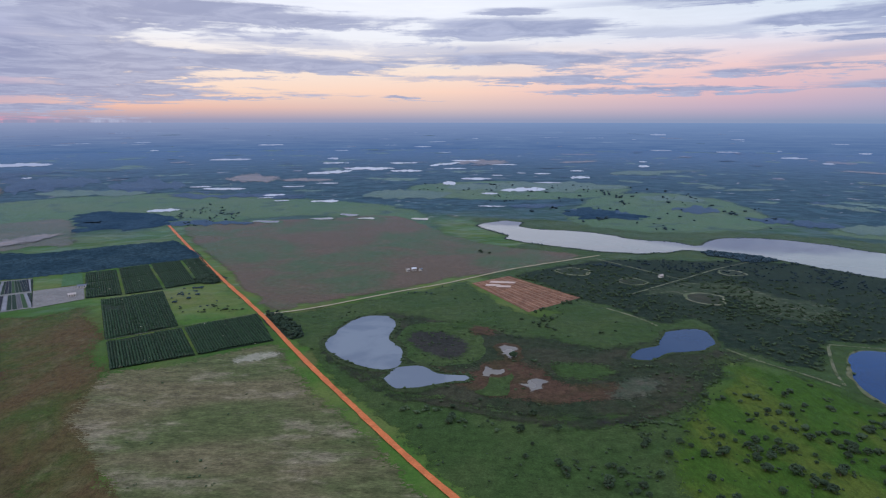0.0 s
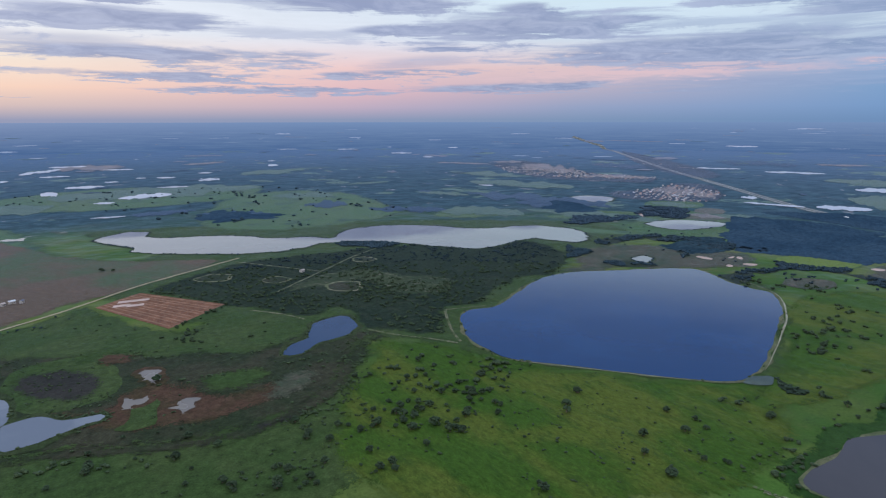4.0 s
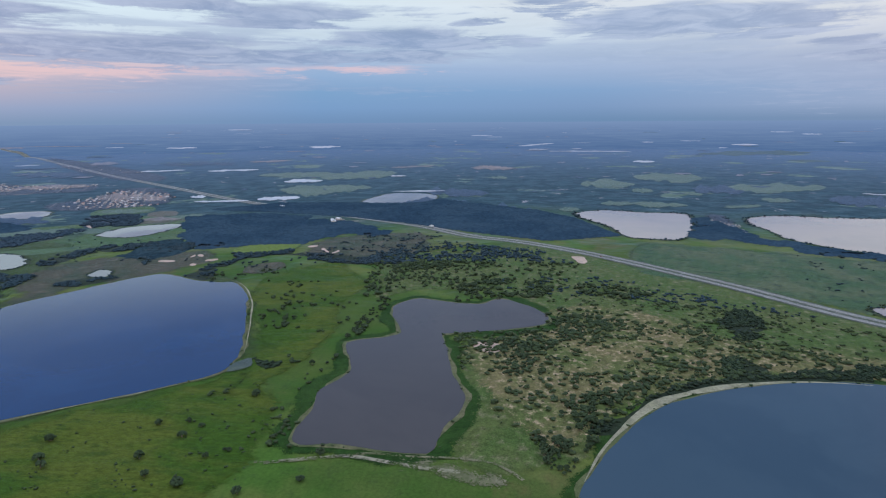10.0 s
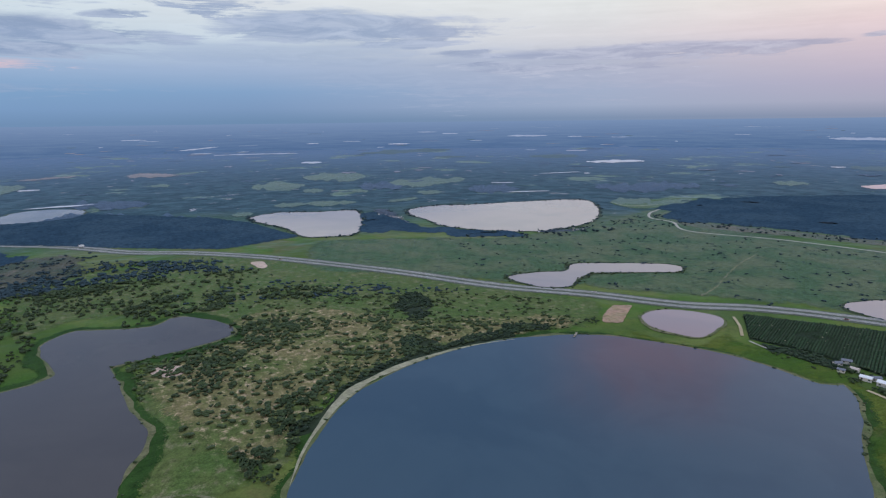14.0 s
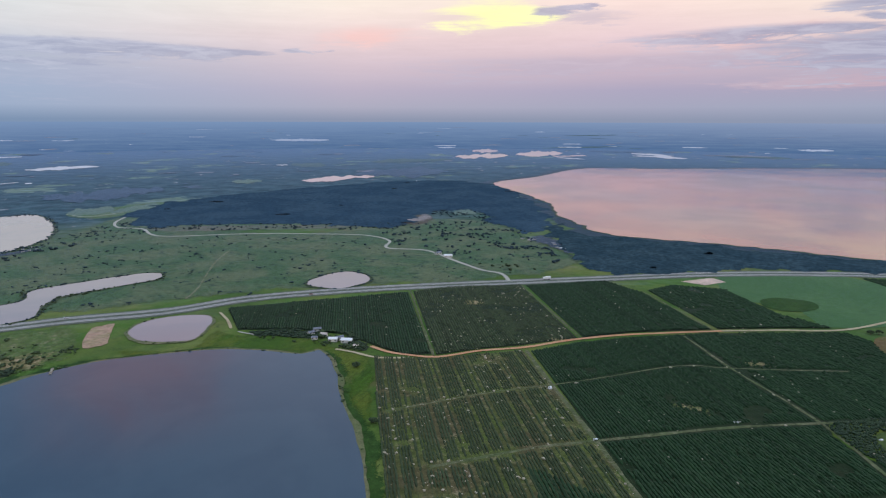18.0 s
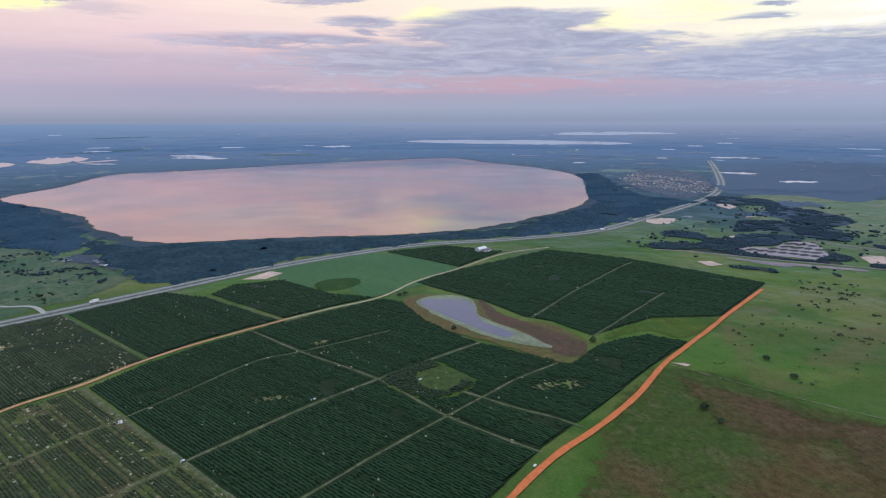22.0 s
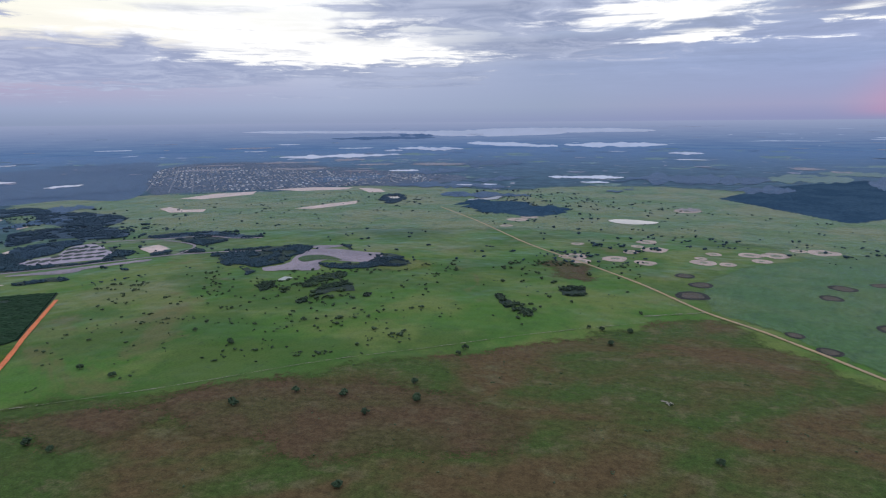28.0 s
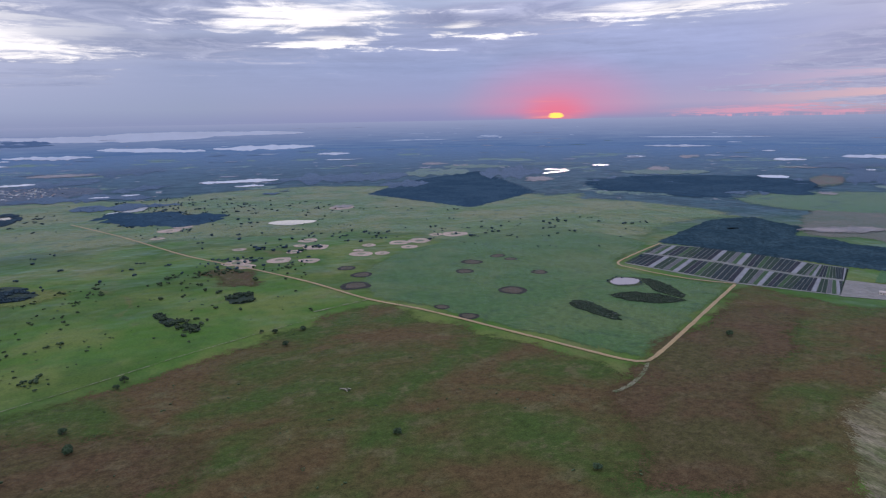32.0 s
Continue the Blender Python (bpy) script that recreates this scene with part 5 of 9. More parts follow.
field("sedge_belt", "dark belt of tall sedge along the marsh", M_MARSH, 4, 6, [(50, 872), (150, 818), (250, 792), (320, 806), (380, 790), (330, 786), (254, 770), (160, 792), (60, 846)])
field("red_field", "ploughed rust-red field of bare rows", M_RED, 4, 1.5, [(54, 1123), (129, 1179), (237, 1026), (137, 945)])
field("bright_meadow", "bright green grazed meadow between the lakes", M_BRIGHT, 2, 20, [(267, 629), (389, 749), (446, 660), (525, 525), (609, 423), (675, 364), (675, 325), (607, 278), (509, 246), (432, 240), (269, 322), (211, 393), (188, 501)])
field("bright_meadow", "bright green meadow beside the blue lake", M_BRIGHT, 3, 14, [(1009, 519), (1170, 519), (1265, 425), (1095, 301), (938, 305), (778, 270), (701, 290), (603, 299), (597, 356), (711, 377), (853, 435)])
field("scrub_land", "sandy scrub land with pale open soil", M_SCRUB, 3, 16, [(833, 67), (959, 3), (1013, -94), (970, -184), (869, -295), (827, -450), (771, -526), (724, -458), (730, -347), (717, -245), (659, -139), (581, -82), (520, -25), (569, 39), (650, 74), (773, 107)])
field("scrub_land", "sandy scrub land with pale open soil", M_SCRUBG, 2, 16, [(1374, 351), (1414, 182), (1512, -1), (1261, -238), (1066, -412), (915, -543), (836, -604), (729, -515), (713, -280), (645, -123), (498, -44), (492, 74), (793, 110), (875, 3), (1030, 60), (1047, 216), (958, 270)])
field("scrub_pasture", "green scrub pasture behind the highway", M_SCRUBP, 2, 20, [(1564, -250), (1496, -499), (1428, -770), (1549, -1156), (1718, -1508), (1588, -1605), (1226, -1329), (881, -1464), (763, -1736), (548, -1768), (386, -1575), (199, -1318), (315, -1104), (528, -959), (694, -835), (868, -658), (1017, -488), (1126, -364), (1238, -187)])
field("grass_bank", "mown bright grass bank beside the lake", M_BRIGHT, 3, 6, [(693, -742), (604, -665), (499, -702), (409, -667), (369, -658), (326, -601), (273, -488), (228, -422), (204, -389), (151, -303), (167, -280), (291, -475), (417, -624), (496, -618), (630, -536), (702, -557), (612, -605)])
field("crop_field", "even pale green crop field beside the highway", M_CROP, 4, 3, [(-59, -1261), (-111, -1315), (-302, -1377), (-419, -1160), (-223, -1021), (-186, -1063), (-173, -1113), (-90, -1131)])
field("green_strip", "bright green grass strip beside the grove", M_BRIGHT, 4, 6, [(-411, -653), (-473, -715), (-533, -745), (-609, -760), (-699, -725), (-582, -655), (-545, -704), (-475, -683)])
field("red_pasture", "worn pasture with red-brown and green patches", M_REDPAST, 2, 26, [(-501, -600), (-615, -395), (-693, -274), (-797, -81), (-921, 151), (-764, -100), (-884, 56), (-966, 244), (-865, 306), (-750, 375), (-637, 435), (-568, 472), (-555, 491), (-787, 860), (-658, 942), (-570, 983), (-389, 703), (-316, 612), (-264, 501), (-237, 443), (-215, 396), (-272, 303), (-278, 51), (-270, -166), (-173, -265), (-261, -442)])
field("green_field", "smooth green pasture fenced by a sandy track", M_CROPB, 2, 8, [(-993, 248), (-892, 316), (-765, 382), (-650, 444), (-586, 481), (-577, 501), (-650, 630), (-793, 858), (-858, 818), (-1015, 784), (-1145, 974), (-1292, 965), (-1495, 850), (-1366, 481), (-1206, 302)])
field("dark_grove", "dark overgrown grove and scrub between the lakes", M_DARKGROVE, 3, 12, [(29, 1127), (155, 1213), (333, 1326), (467, 1333), (657, 1314), (716, 1308), (1020, 1177), (994, 1000), (848, 874), (771, 887), (656, 829), (602, 791), (530, 793), (467, 692), (404, 759), (372, 786), (387, 902), (326, 880), (261, 974), (234, 1006), (140, 1177), (69, 1174)])
field("scrubby_clearing", "patchy pale clearing in the dark grove", M_DARKSCRUB, 4, 14, [(333, 1050), (444, 1140), (540, 1134), (594, 1041), (657, 973), (590, 873), (503, 921), (490, 1031), (401, 1033)])
field("pale_plot", "bare grey dirt plot beside the strips", M_GREYDIRT, 5, 1, [(-733, 1066), (-666, 1109), (-612, 1016), (-667, 961)])
field("olive_plot", "olive green plot beside the strips", M_CROP, 5, 1, [(-750, 1185), (-721, 1199), (-671, 1117), (-701, 1096)])
field("sand_plot", "bare pinkish sand plot by the lake", M_CLAYSAND, 5, 2, [(740, -538), (775, -569), (801, -601), (795, -613), (789, -629), (753, -592), (724, -562), (730, -549)])
field("lush_belt", "dark lush grass along the lake shore", M_LUSH, 4, 6, [(728, -338), (747, -407), (719, -491), (689, -536), (674, -523), (703, -480), (712, -394), (709, -332)])
field("sand_lot", "bare pale sand lot by the highway", M_SAND, 5, 1, [(4, -1219), (-53, -1271), (-76, -1246), (-39, -1206)])
field("sand_clearing", "pale sandy clearing in the scrub", M_SAND, 5, 3, [(804, 82), (802, 52), (778, 43), (765, 57), (779, 78)])
field("green_clearing", "round green clearing in the grove", M_BRIGHT, 5, 3, [(-150, -673), (-201, -701), (-226, -701), (-240, -664), (-253, -628), (-241, -611), (-209, -594), (-181, -599), (-154, -628)])
field("sunny_grass", "lighter mown grass in the clearing", M_ROUGH, 6, 3, [(-192, -669), (-222, -688), (-238, -660), (-249, -633), (-232, -619), (-216, -617), (-195, -621), (-183, -640)])
field("felled_patch", "bare pale patch where grove trees died", M_SCRUB, 5, 6, [(-304, -601), (-348, -605), (-382, -585), (-366, -565), (-331, -571), (-300, -577)])
field("felled_patch", "bare pale patch where grove trees died", M_SCRUB, 5, 6, [(173, -815), (135, -828), (128, -811), (161, -797)])
field("felled_patch", "bare pale patch where grove trees died", M_SCRUB, 5, 6, [(352, -937), (322, -959), (297, -938), (326, -914)])
field("felled_patch", "bare pale patch where grove trees died", M_SCRUB, 5, 6, [(-71, -821), (-116, -833), (-117, -815), (-76, -798)])
field("felled_patch", "bare pale patch where grove trees died", M_SCRUB, 5, 6, [(9, -671), (-43, -663), (-53, -643), (-1, -645)])
field("felled_patch", "bare pale patch where grove trees died", M_SCRUB, 5, 6, [(-222, -521), (-255, -527), (-256, -517), (-222, -509)])
field("gate_sand", "bare sandy patch at a pasture gate", M_SAND, 8, 1, [(-504, -598), (-518, -591), (-522, -582), (-515, -580)])
field("bare_shore", "patchy bare sand along the lake end", M_SANDPATH, 4, 7, [(489, 188), (498, 152), (503, 111), (503, 79), (492, 48), (485, 23), (469, 11), (454, 32), (462, 63), (472, 94), (478, 131), (481, 158)])
field("green_field", "far bright green field among woods", M_CROP, 5, 10, [(1381, 725), (1464, 616), (1405, 561), (1311, 611), (1303, 667)])
field("green_fields", "far meadow strip behind the long lake", M_HAZEGREEN, 2, 30, [(368, 1933), (575, 2445), (887, 2645), (1098, 2360), (1042, 1827), (1080, 1776), (798, 1664), (633, 1637), (426, 1725)])
field("green_fields", "far meadow behind the long lake", M_HAZEGREEN, 2, 30, [(-168, 2868), (219, 3146), (594, 3006), (884, 2877), (665, 2446), (251, 2354), (-53, 2440)])
field("green_fields", "far meadow strip behind the long lake", M_HAZEGREEN, 2, 30, [(1082, 1738), (1264, 1699), (1354, 1483), (1538, 1437), (1391, 1321), (1225, 1498), (1035, 1596)])
field("green_fields", "far pasture with scattered ponds", M_HAZEGREEN, 1, 40, [(-1643, 1714), (-1718, 2110), (-1525, 2429), (-1045, 2629), (-590, 2436), (-129, 2192), (25, 1634), (-399, 1928), (-605, 1849), (-747, 1737), (-1010, 1717)])
field("far_meadow", "far meadow among ponds", M_HAZEGREEN, 2, 30, [(1387, 1175), (1645, 1318), (1841, 1299), (1799, 1132), (1463, 902), (1381, 1017)])
field("fallow", "brown fallow wetland between lake and woods", M_FALLOW, 2, 25, [(858, 868), (999, 996), (1142, 1043), (1264, 938), (1344, 769), (1257, 693), (1113, 728), (1006, 810)])
field("fallow", "brown fallow wetland beside the woods", M_FALLOW, 2, 25, [(1335, 548), (1506, 553), (1625, 432), (1632, 294), (1394, 225), (1297, 344), (1268, 466)])
field("rough_pasture", "dark rough grass round the lakes", M_ROUGH, 1, 20, [(8, 1349), (217, 1549), (91, 1925), (757, 1740), (1390, 1296), (1241, 1040), (950, 946), (914, 831), (1110, 664), (1071, 535), (718, 351), (596, 413), (509, 509), (431, 638), (384, 706), (295, 692), (196, 856)])
field("rough_pasture", "rough dark green pasture round the marsh", M_ROUGH, 1, 12, [(-271, 918), (-206, 969), (17, 1131), (60, 1132), (140, 937), (244, 1002), (315, 872), (385, 859), (402, 760), (300, 641), (239, 521), (213, 436), (47, 384), (14, 449), (-44, 531), (-117, 648)])
field("dark_block", "large dark square wood before the town", M_FARWOODS, 3, 4, [(-1961, -2130), (-2681, -2920), (-3371, -3372), (-3937, -2746), (-2326, -1695), (-2133, -1884)])
field("east_pasture", "broad green and yellowish pasture running to the woods", M_EAST, 1, 45, [(-2064, -2055), (-2330, -1713), (-2446, -1460), (-2572, -1155), (-2830, -874), (-2890, -568), (-2705, -206), (-2883, 100), (-2917, 442), (-2776, 768), (-2545, 1070), (-2123, 1225), (-2051, 1408), (-1305, 913), (-1491, 503), (-1650, 102), (-1613, -507), (-1498, -1058), (-1429, -1443)])
field("east_pasture", "green pasture before the plantation, paled with painted haze", M_EAST, 1, 45, [(-1960, 144), (-2507, 298), (-2285, 699), (-2237, 1165), (-1923, 1356), (-1659, 1516), (-1365, 1530), (-1241, 1543), (-1346, 1338), (-1177, 1016), (-1034, 793), (-1243, 651), (-1644, 340)])
field("rusty_turf", "red-brown worn turf with tan streaks", M_RUST, 3, 26, [(-551, 409), (-632, 548), (-713, 783), (-641, 869), (-515, 709), (-413, 547), (-297, 419), (-369, 248), (-412, 323)])
field("rusty_turf", "red-brown worn turf with tan streaks", M_RUST, 3, 26, [(-542, -436), (-651, -351), (-671, -183), (-601, -20), (-511, 3), (-470, -133), (-465, -311)])
field("rusty_turf", "red-brown worn turf with tan streaks", M_RUST, 3, 26, [(-531, -259), (-655, -184), (-621, -102), (-511, -115), (-444, -188)])
field("rusty_turf", "red-brown worn turf with tan streaks", M_RUST, 3, 20, [(-493, -563), (-563, -445), (-579, -357), (-505, -370), (-430, -430), (-447, -514)])

# waters
lake("heart-shaped pond fringed by reeds", M_WATER_POND, M_REED, 7, 5, [(-160, 800), (-151, 858), (-126, 919), (-82, 919), (-72, 876), (-73, 822), (-55, 779), (-51, 743), (-65, 712), (-93, 718), (-134, 753)])
lake("shallow pond at the edge of the marsh", M_WATER_POND, M_REED, 7, 5, [(-69, 687), (-64, 700), (-58, 718), (-31, 725), (-6, 699), (28, 694), (24, 679), (-28, 663), (-54, 658)])
lake("small blue pool beside the marsh", M_WATER_POOL, M_REED, 7, 5, [(241, 754), (265, 780), (287, 790), (316, 840), (348, 859), (379, 854), (377, 812), (348, 780), (303, 770), (265, 744)])
lake("small muddy pool in the marsh", M_WATER_MUD, M_HOLLOW, 7, 9, [(92, 666), (105, 687), (124, 679), (117, 659), (100, 653)])
lake("small muddy pool in the marsh", M_WATER_MUD, M_HOLLOW, 7, 9, [(46, 705), (58, 721), (77, 709), (63, 693), (52, 690)])
lake("small muddy pool in the marsh", M_WATER_MUD, M_HOLLOW, 7, 9, [(79, 787), (97, 784), (98, 759), (86, 751)])
lake("long pale lake with a narrow neck", M_WATER_FAR, M_REED, 7, 8, [(103, 1764), (173, 1850), (233, 1831), (225, 1757), (269, 1709), (400, 1661), (490, 1563), (575, 1526), (618, 1478), (715, 1566), (825, 1572), (934, 1500), (1028, 1381), (1193, 1329), (1234, 1191), (1131, 1086), (1074, 1141), (1052, 1192), (920, 1165), (842, 1175), (730, 1333), (665, 1393), (588, 1426), (460, 1389), (341, 1430), (170, 1557), (172, 1618)])
lake("broad deep blue lake with a pale sandy rim", M_WATER_BLUE, M_SHOREG, 7, 3, [(521, 748), (557, 776), (610, 770), (702, 821), (796, 866), (874, 868), (974, 825), (1082, 771), (1104, 734), (1069, 650), (1059, 600), (1060, 564), (991, 508), (918, 471), (790, 414), (715, 384), (658, 381), (609, 423), (525, 525), (481, 582), (477, 625), (481, 669)])
lake("brown murky lake pinched in the middle", M_WATER_BROWN, M_SHOREG, 7, 3, [(510, 227), (581, 234), (626, 241), (687, 224), (764, 255), (786, 248), (826, 193), (920, 226), (969, 227), (1002, 196), (990, 157), (982, 93), (1011, 70), (1013, 48), (987, 17), (954, -7), (918, -19), (881, -1), (844, 86), (826, 129), (771, 116), (700, 101), (644, 79), (589, 78), (561, 87), (514, 92), (506, 108), (508, 149), (511, 189)])
lake("large round lake with a sandy shore", M_WATER_NEAR, M_SHOREG, 7, 2, [(440, -39), (507, -56), (568, -86), (626, -126), (652, -156), (691, -224), (717, -296), (727, -369), (710, -451), (691, -496), (637, -553), (550, -611), (456, -631), (446, -653), (398, -614), (339, -535), (289, -476), (253, -426), (221, -378), (157, -276), (204, -187), (351, -110)])
lake("oval pond beside the highway", M_WATER_PALE, M_SHOREG, 7, 3, [(739, -608), (751, -650), (729, -690), (684, -711), (651, -678), (629, -618), (659, -598), (699, -589)])
lake("long bent pond behind the highway", M_WATER_PALE, M_REED, 7, 4, [(1034, -533), (1044, -609), (1030, -654), (1077, -705), (1048, -779), (1006, -866), (969, -888), (937, -852), (970, -763), (995, -698), (971, -648), (928, -595), (956, -545)])
lake("pale pink lake at the edge of the woods", M_WATER_PALE, M_REED, 7, 8, [(2005, -124), (2107, -214), (2069, -350), (2027, -470), (1641, -381), (1607, -280), (1644, -230), (1772, -205)])
lake("wide pale pink lake ringed by trees", M_WATER_PALE, M_REED, 7, 10, [(1953, -621), (2042, -733), (2014, -895), (1997, -1166), (1948, -1311), (1732, -1228), (1524, -1056), (1453, -885), (1476, -755), (1613, -644), (1779, -619)])
lake("round pond in the scrub pasture", M_WATER_PALE, M_REED, 7, 4, [(658, -947), (656, -1004), (629, -1047), (571, -1021), (557, -978), (581, -926), (630, -925)])
lake("very large lake with pink clouds painted into its water", M_WATER_PINKCLOUD, M_REED, 7, 14, [(886, -2862), (772, -3298), (635, -3976), (205, -4128), (-342, -4405), (-990, -4653), (-1638, -4722), (-1736, -4144), (-1845, -3502), (-1769, -2950), (-1520, -2468), (-1296, -2079), (-1135, -1897), (-904, -1741), (-646, -1606), (-419, -1586), (-129, -1637), (181, -1675), (297, -1817), (398, -1985), (457, -2188), (598, -2435)])
field("pond_margin", "brown and pale green drained margin of the pond", M_MARGIN, 5, 4, [(-249, -948), (-287, -1004), (-370, -946), (-382, -832), (-435, -783), (-443, -698), (-385, -639), (-357, -671), (-310, -753), (-268, -825)])
field("brown_reeds", "brown reed bed beside the drained pond", M_BROWNREED, 6, 3, [(-387, -960), (-384, -856), (-418, -763), (-438, -695), (-411, -655), (-381, -674), (-384, -750), (-358, -841)])
field("pale_flats", "pale green mud flat round the pond", M_PALEMUD, 7, 3, [(-276, -967), (-322, -986), (-367, -950), (-348, -855), (-369, -786), (-390, -698), (-374, -701), (-336, -742), (-308, -799), (-277, -911)])
lake("narrow pond in a drained margin of reeds", M_WATER_LILAC, M_MARGIN, 8, 2, [(-279, -957), (-316, -967), (-360, -933), (-342, -841), (-355, -786), (-370, -746), (-342, -755), (-317, -813), (-292, -887)])
lake("bright mirror-like pond in the pasture", M_WATER_FAR, M_SHOREG, 7, 3, [(-1873, 176), (-1906, 223), (-1860, 316), (-1818, 279), (-1819, 213)])
lake("pale shallow pool in a dark swale", M_WATER_PALE, M_REED, 7, 3, [(-897, 678), (-915, 710), (-892, 736), (-869, 714), (-875, 680)])
lake("small pale pond beyond the blue lake", M_WATER_FAR, M_REED, 7, 4, [(1083, 890), (1121, 891), (1114, 860), (1073, 839), (1068, 866)])
lake("pale pond among far fields", M_WATER_FAR, M_REED, 7, 8, [(1491, 1177), (1607, 1180), (1683, 1081), (1662, 1037), (1546, 1034), (1465, 1077)])
lake("pale pond before the wood", M_WATER_FAR, M_REED, 7, 6, [(1723, 1741), (1837, 1763), (1877, 1655), (1764, 1589), (1711, 1645)])
lake("pale wedge-shaped lake in the woods", M_WATER_FAR, M_REED, 7, 8, [(2232, 653), (2517, 600), (2491, 423), (2271, 403), (2203, 548)])
lake("pale pond in the far wood", M_WATER_FAR, M_REED, 7, 8, [(-2443, -289), (-2599, -271), (-2496, -191), (-2368, -192), (-2335, -244)])
lake("pond ringed by trees", M_WATER_MUD, M_REED, 7, 4, [(-2382, -638), (-2417, -613), (-2363, -578), (-2312, -592)])
lake("small pale pond in far pasture", M_WATER_FAR, M_HAZEGREEN, 7, 10, [(-491, 1839), (-493, 1819), (-520, 1817), (-545, 1831), (-570, 1838), (-564, 1859), (-530, 1856), (-493, 1847)])
lake("small pale pond in far pasture", M_WATER_FAR, M_HAZEGREEN, 7, 10, [(-342, 1894), (-359, 1880), (-375, 1880), (-396, 1873), (-404, 1894), (-408, 1905), (-381, 1912), (-361, 1918)])
lake("small pale pond in far pasture", M_WATER_FAR, M_HAZEGREEN, 7, 10, [(-271, 1976), (-278, 1945), (-296, 1946), (-317, 1964), (-331, 1976), (-332, 2008), (-304, 2000), (-278, 1990)])
lake("small pale pond in far pasture", M_WATER_FAR, M_HAZEGREEN, 7, 10, [(-206, 1906), (-217, 1888), (-238, 1893), (-262, 1889), (-264, 1906), (-260, 1921), (-241, 1920), (-227, 1928)])
lake("small pale pond in far pasture", M_WATER_FAR, M_HAZEGREEN, 7, 10, [(-47, 1896), (-45, 1870), (-66, 1878), (-80, 1880), (-99, 1896), (-84, 1918), (-67, 1911), (-44, 1917)])

# bare mud and sand in the eastern wetland
field("mud_flat", "bare lilac-grey mud flat in the wetland", M_MUD, 5, 5, [(-1166, -584), (-1204, -550), (-1282, -559), (-1358, -551), (-1371, -501), (-1345, -416), (-1336, -372), (-1247, -364), (-1247, -430), (-1251, -478), (-1217, -479), (-1168, -463), (-1153, -483), (-1154, -514), (-1141, -565)])
field("grassy_island", "dark grassy island in the mud flat", M_ROUGH, 7, 3, [(-1256, -545), (-1292, -536), (-1299, -497), (-1257, -443), (-1253, -494), (-1229, -516)])
field("mud_flat", "bare lilac-grey mud strip in the wetland", M_MUD, 5, 3, [(-1394, -568), (-1416, -505), (-1401, -491), (-1372, -543)])
field("mud_flat", "bare lilac-grey mud channel in the wetland", M_MUD, 5, 3, [(-1024, -1068), (-1084, -999), (-1144, -941), (-1203, -880), (-1190, -867), (-1107, -945), (-1079, -949), (-1055, -971), (-1034, -1026)])
field("pale_flats", "pale weedy loop of dried mud", M_PALEMUD, 5, 3, [(-1326, -983), (-1357, -955), (-1317, -897), (-1273, -917)])
field("pale_flats", "pale dry patch in the pasture", M_LANE, 5, 2, [(-1071, -508), (-1100, -507), (-1096, -489), (-1078, -491)])
field("gravel_lot", "pale pinkish gravel ground with dark hollows", M_GRAVEL, 5, 4, [(-1127, -1142), (-1179, -1126), (-1210, -1113), (-1302, -1153), (-1346, -1127), (-1291, -1045), (-1214, -971), (-1138, -1048), (-1110, -1111)])
for x, y in [(-1287, -1135), (-1300, -1117), (-1314, -1098), (-1249, -1111), (-1262, -1092), (-1276, -1074), (-1289, -1056), (-1200, -1104), (-1213, -1086), (-1226, -1069), (-1239, -1051), (-1253, -1033), (-1143, -1113), (-1156, -1095), (-1169, -1078), (-1182, -1060), (-1195, -1043), (-1207, -1026), (-1220, -1008)]:
    field("wet_pit", "dark wet hollow in the gravel ground", M_MARSH, 6, 1.8, [(x + 17 * math.cos(k * 1.047) + 5 * math.sin(x + k), y + 11 * math.sin(k * 1.047)) for k in range(6)])
road("mud_track", "pale muddy track through the wetland", M_MUD, 8.0, 6, [(-928, -1188), (-974, -1160), (-1050, -1081), (-1103, -1015), (-1172, -945), (-1257, -849), (-1281, -798), (-1305, -747), (-1331, -653)])
road("mud_track", "pale muddy track through the wetland", M_MUD, 8.0, 6, [(-1356, -1146), (-1402, -1066), (-1444, -976), (-1483, -915), (-1486, -871), (-1470, -816), (-1488, -740)])
road("mud_track", "pale muddy track through the wetland", M_MUD, 6.0, 6, [(-1419, -978), (-1401, -925), (-1376, -872), (-1342, -849), (-1290, -841), (-1258, -847)])
field("sand_strip", "bare pale sand strip in the pasture", M_SAND, 5, 1.5, [(-1620, -1763), (-1694, -1797), (-1665, -1704), (-1598, -1669)])
field("sand_strip", "bare pale sand strip in the pasture", M_SAND, 5, 1.5, [(-1180, -1256), (-1240, -1271), (-1219, -1213), (-1170, -1201)])
field("sand_strip", "bare pale sand strip in the pasture", M_SAND, 5, 1.5, [(-1308, -972), (-1362, -956), (-1323, -902), (-1256, -899)])
field("sand_strip", "bare pale sand strip in the pasture", M_SAND, 5, 1.5, [(-1955, -1353), (-1998, -1342), (-1945, -1256), (-1962, -1180), (-1903, -1156), (-1873, -1259)])
field("sand_strip", "bare pale sand strip in the pasture", M_SAND, 5, 1.5, [(-2227, -1451), (-2400, -1397), (-2514, -1260), (-2401, -1226), (-2226, -1351)])
field("sand_strip", "bare pale sand strip in the pasture", M_SAND, 5, 1.5, [(-2018, -876), (-2159, -795), (-2250, -716), (-2167, -700), (-2017, -806)])
field("sand_strip", "bare pale sand strip in the pasture", M_SAND, 5, 1.5, [(-2585, -1222), (-2703, -1082), (-2709, -885), (-2628, -890), (-2546, -1073)])
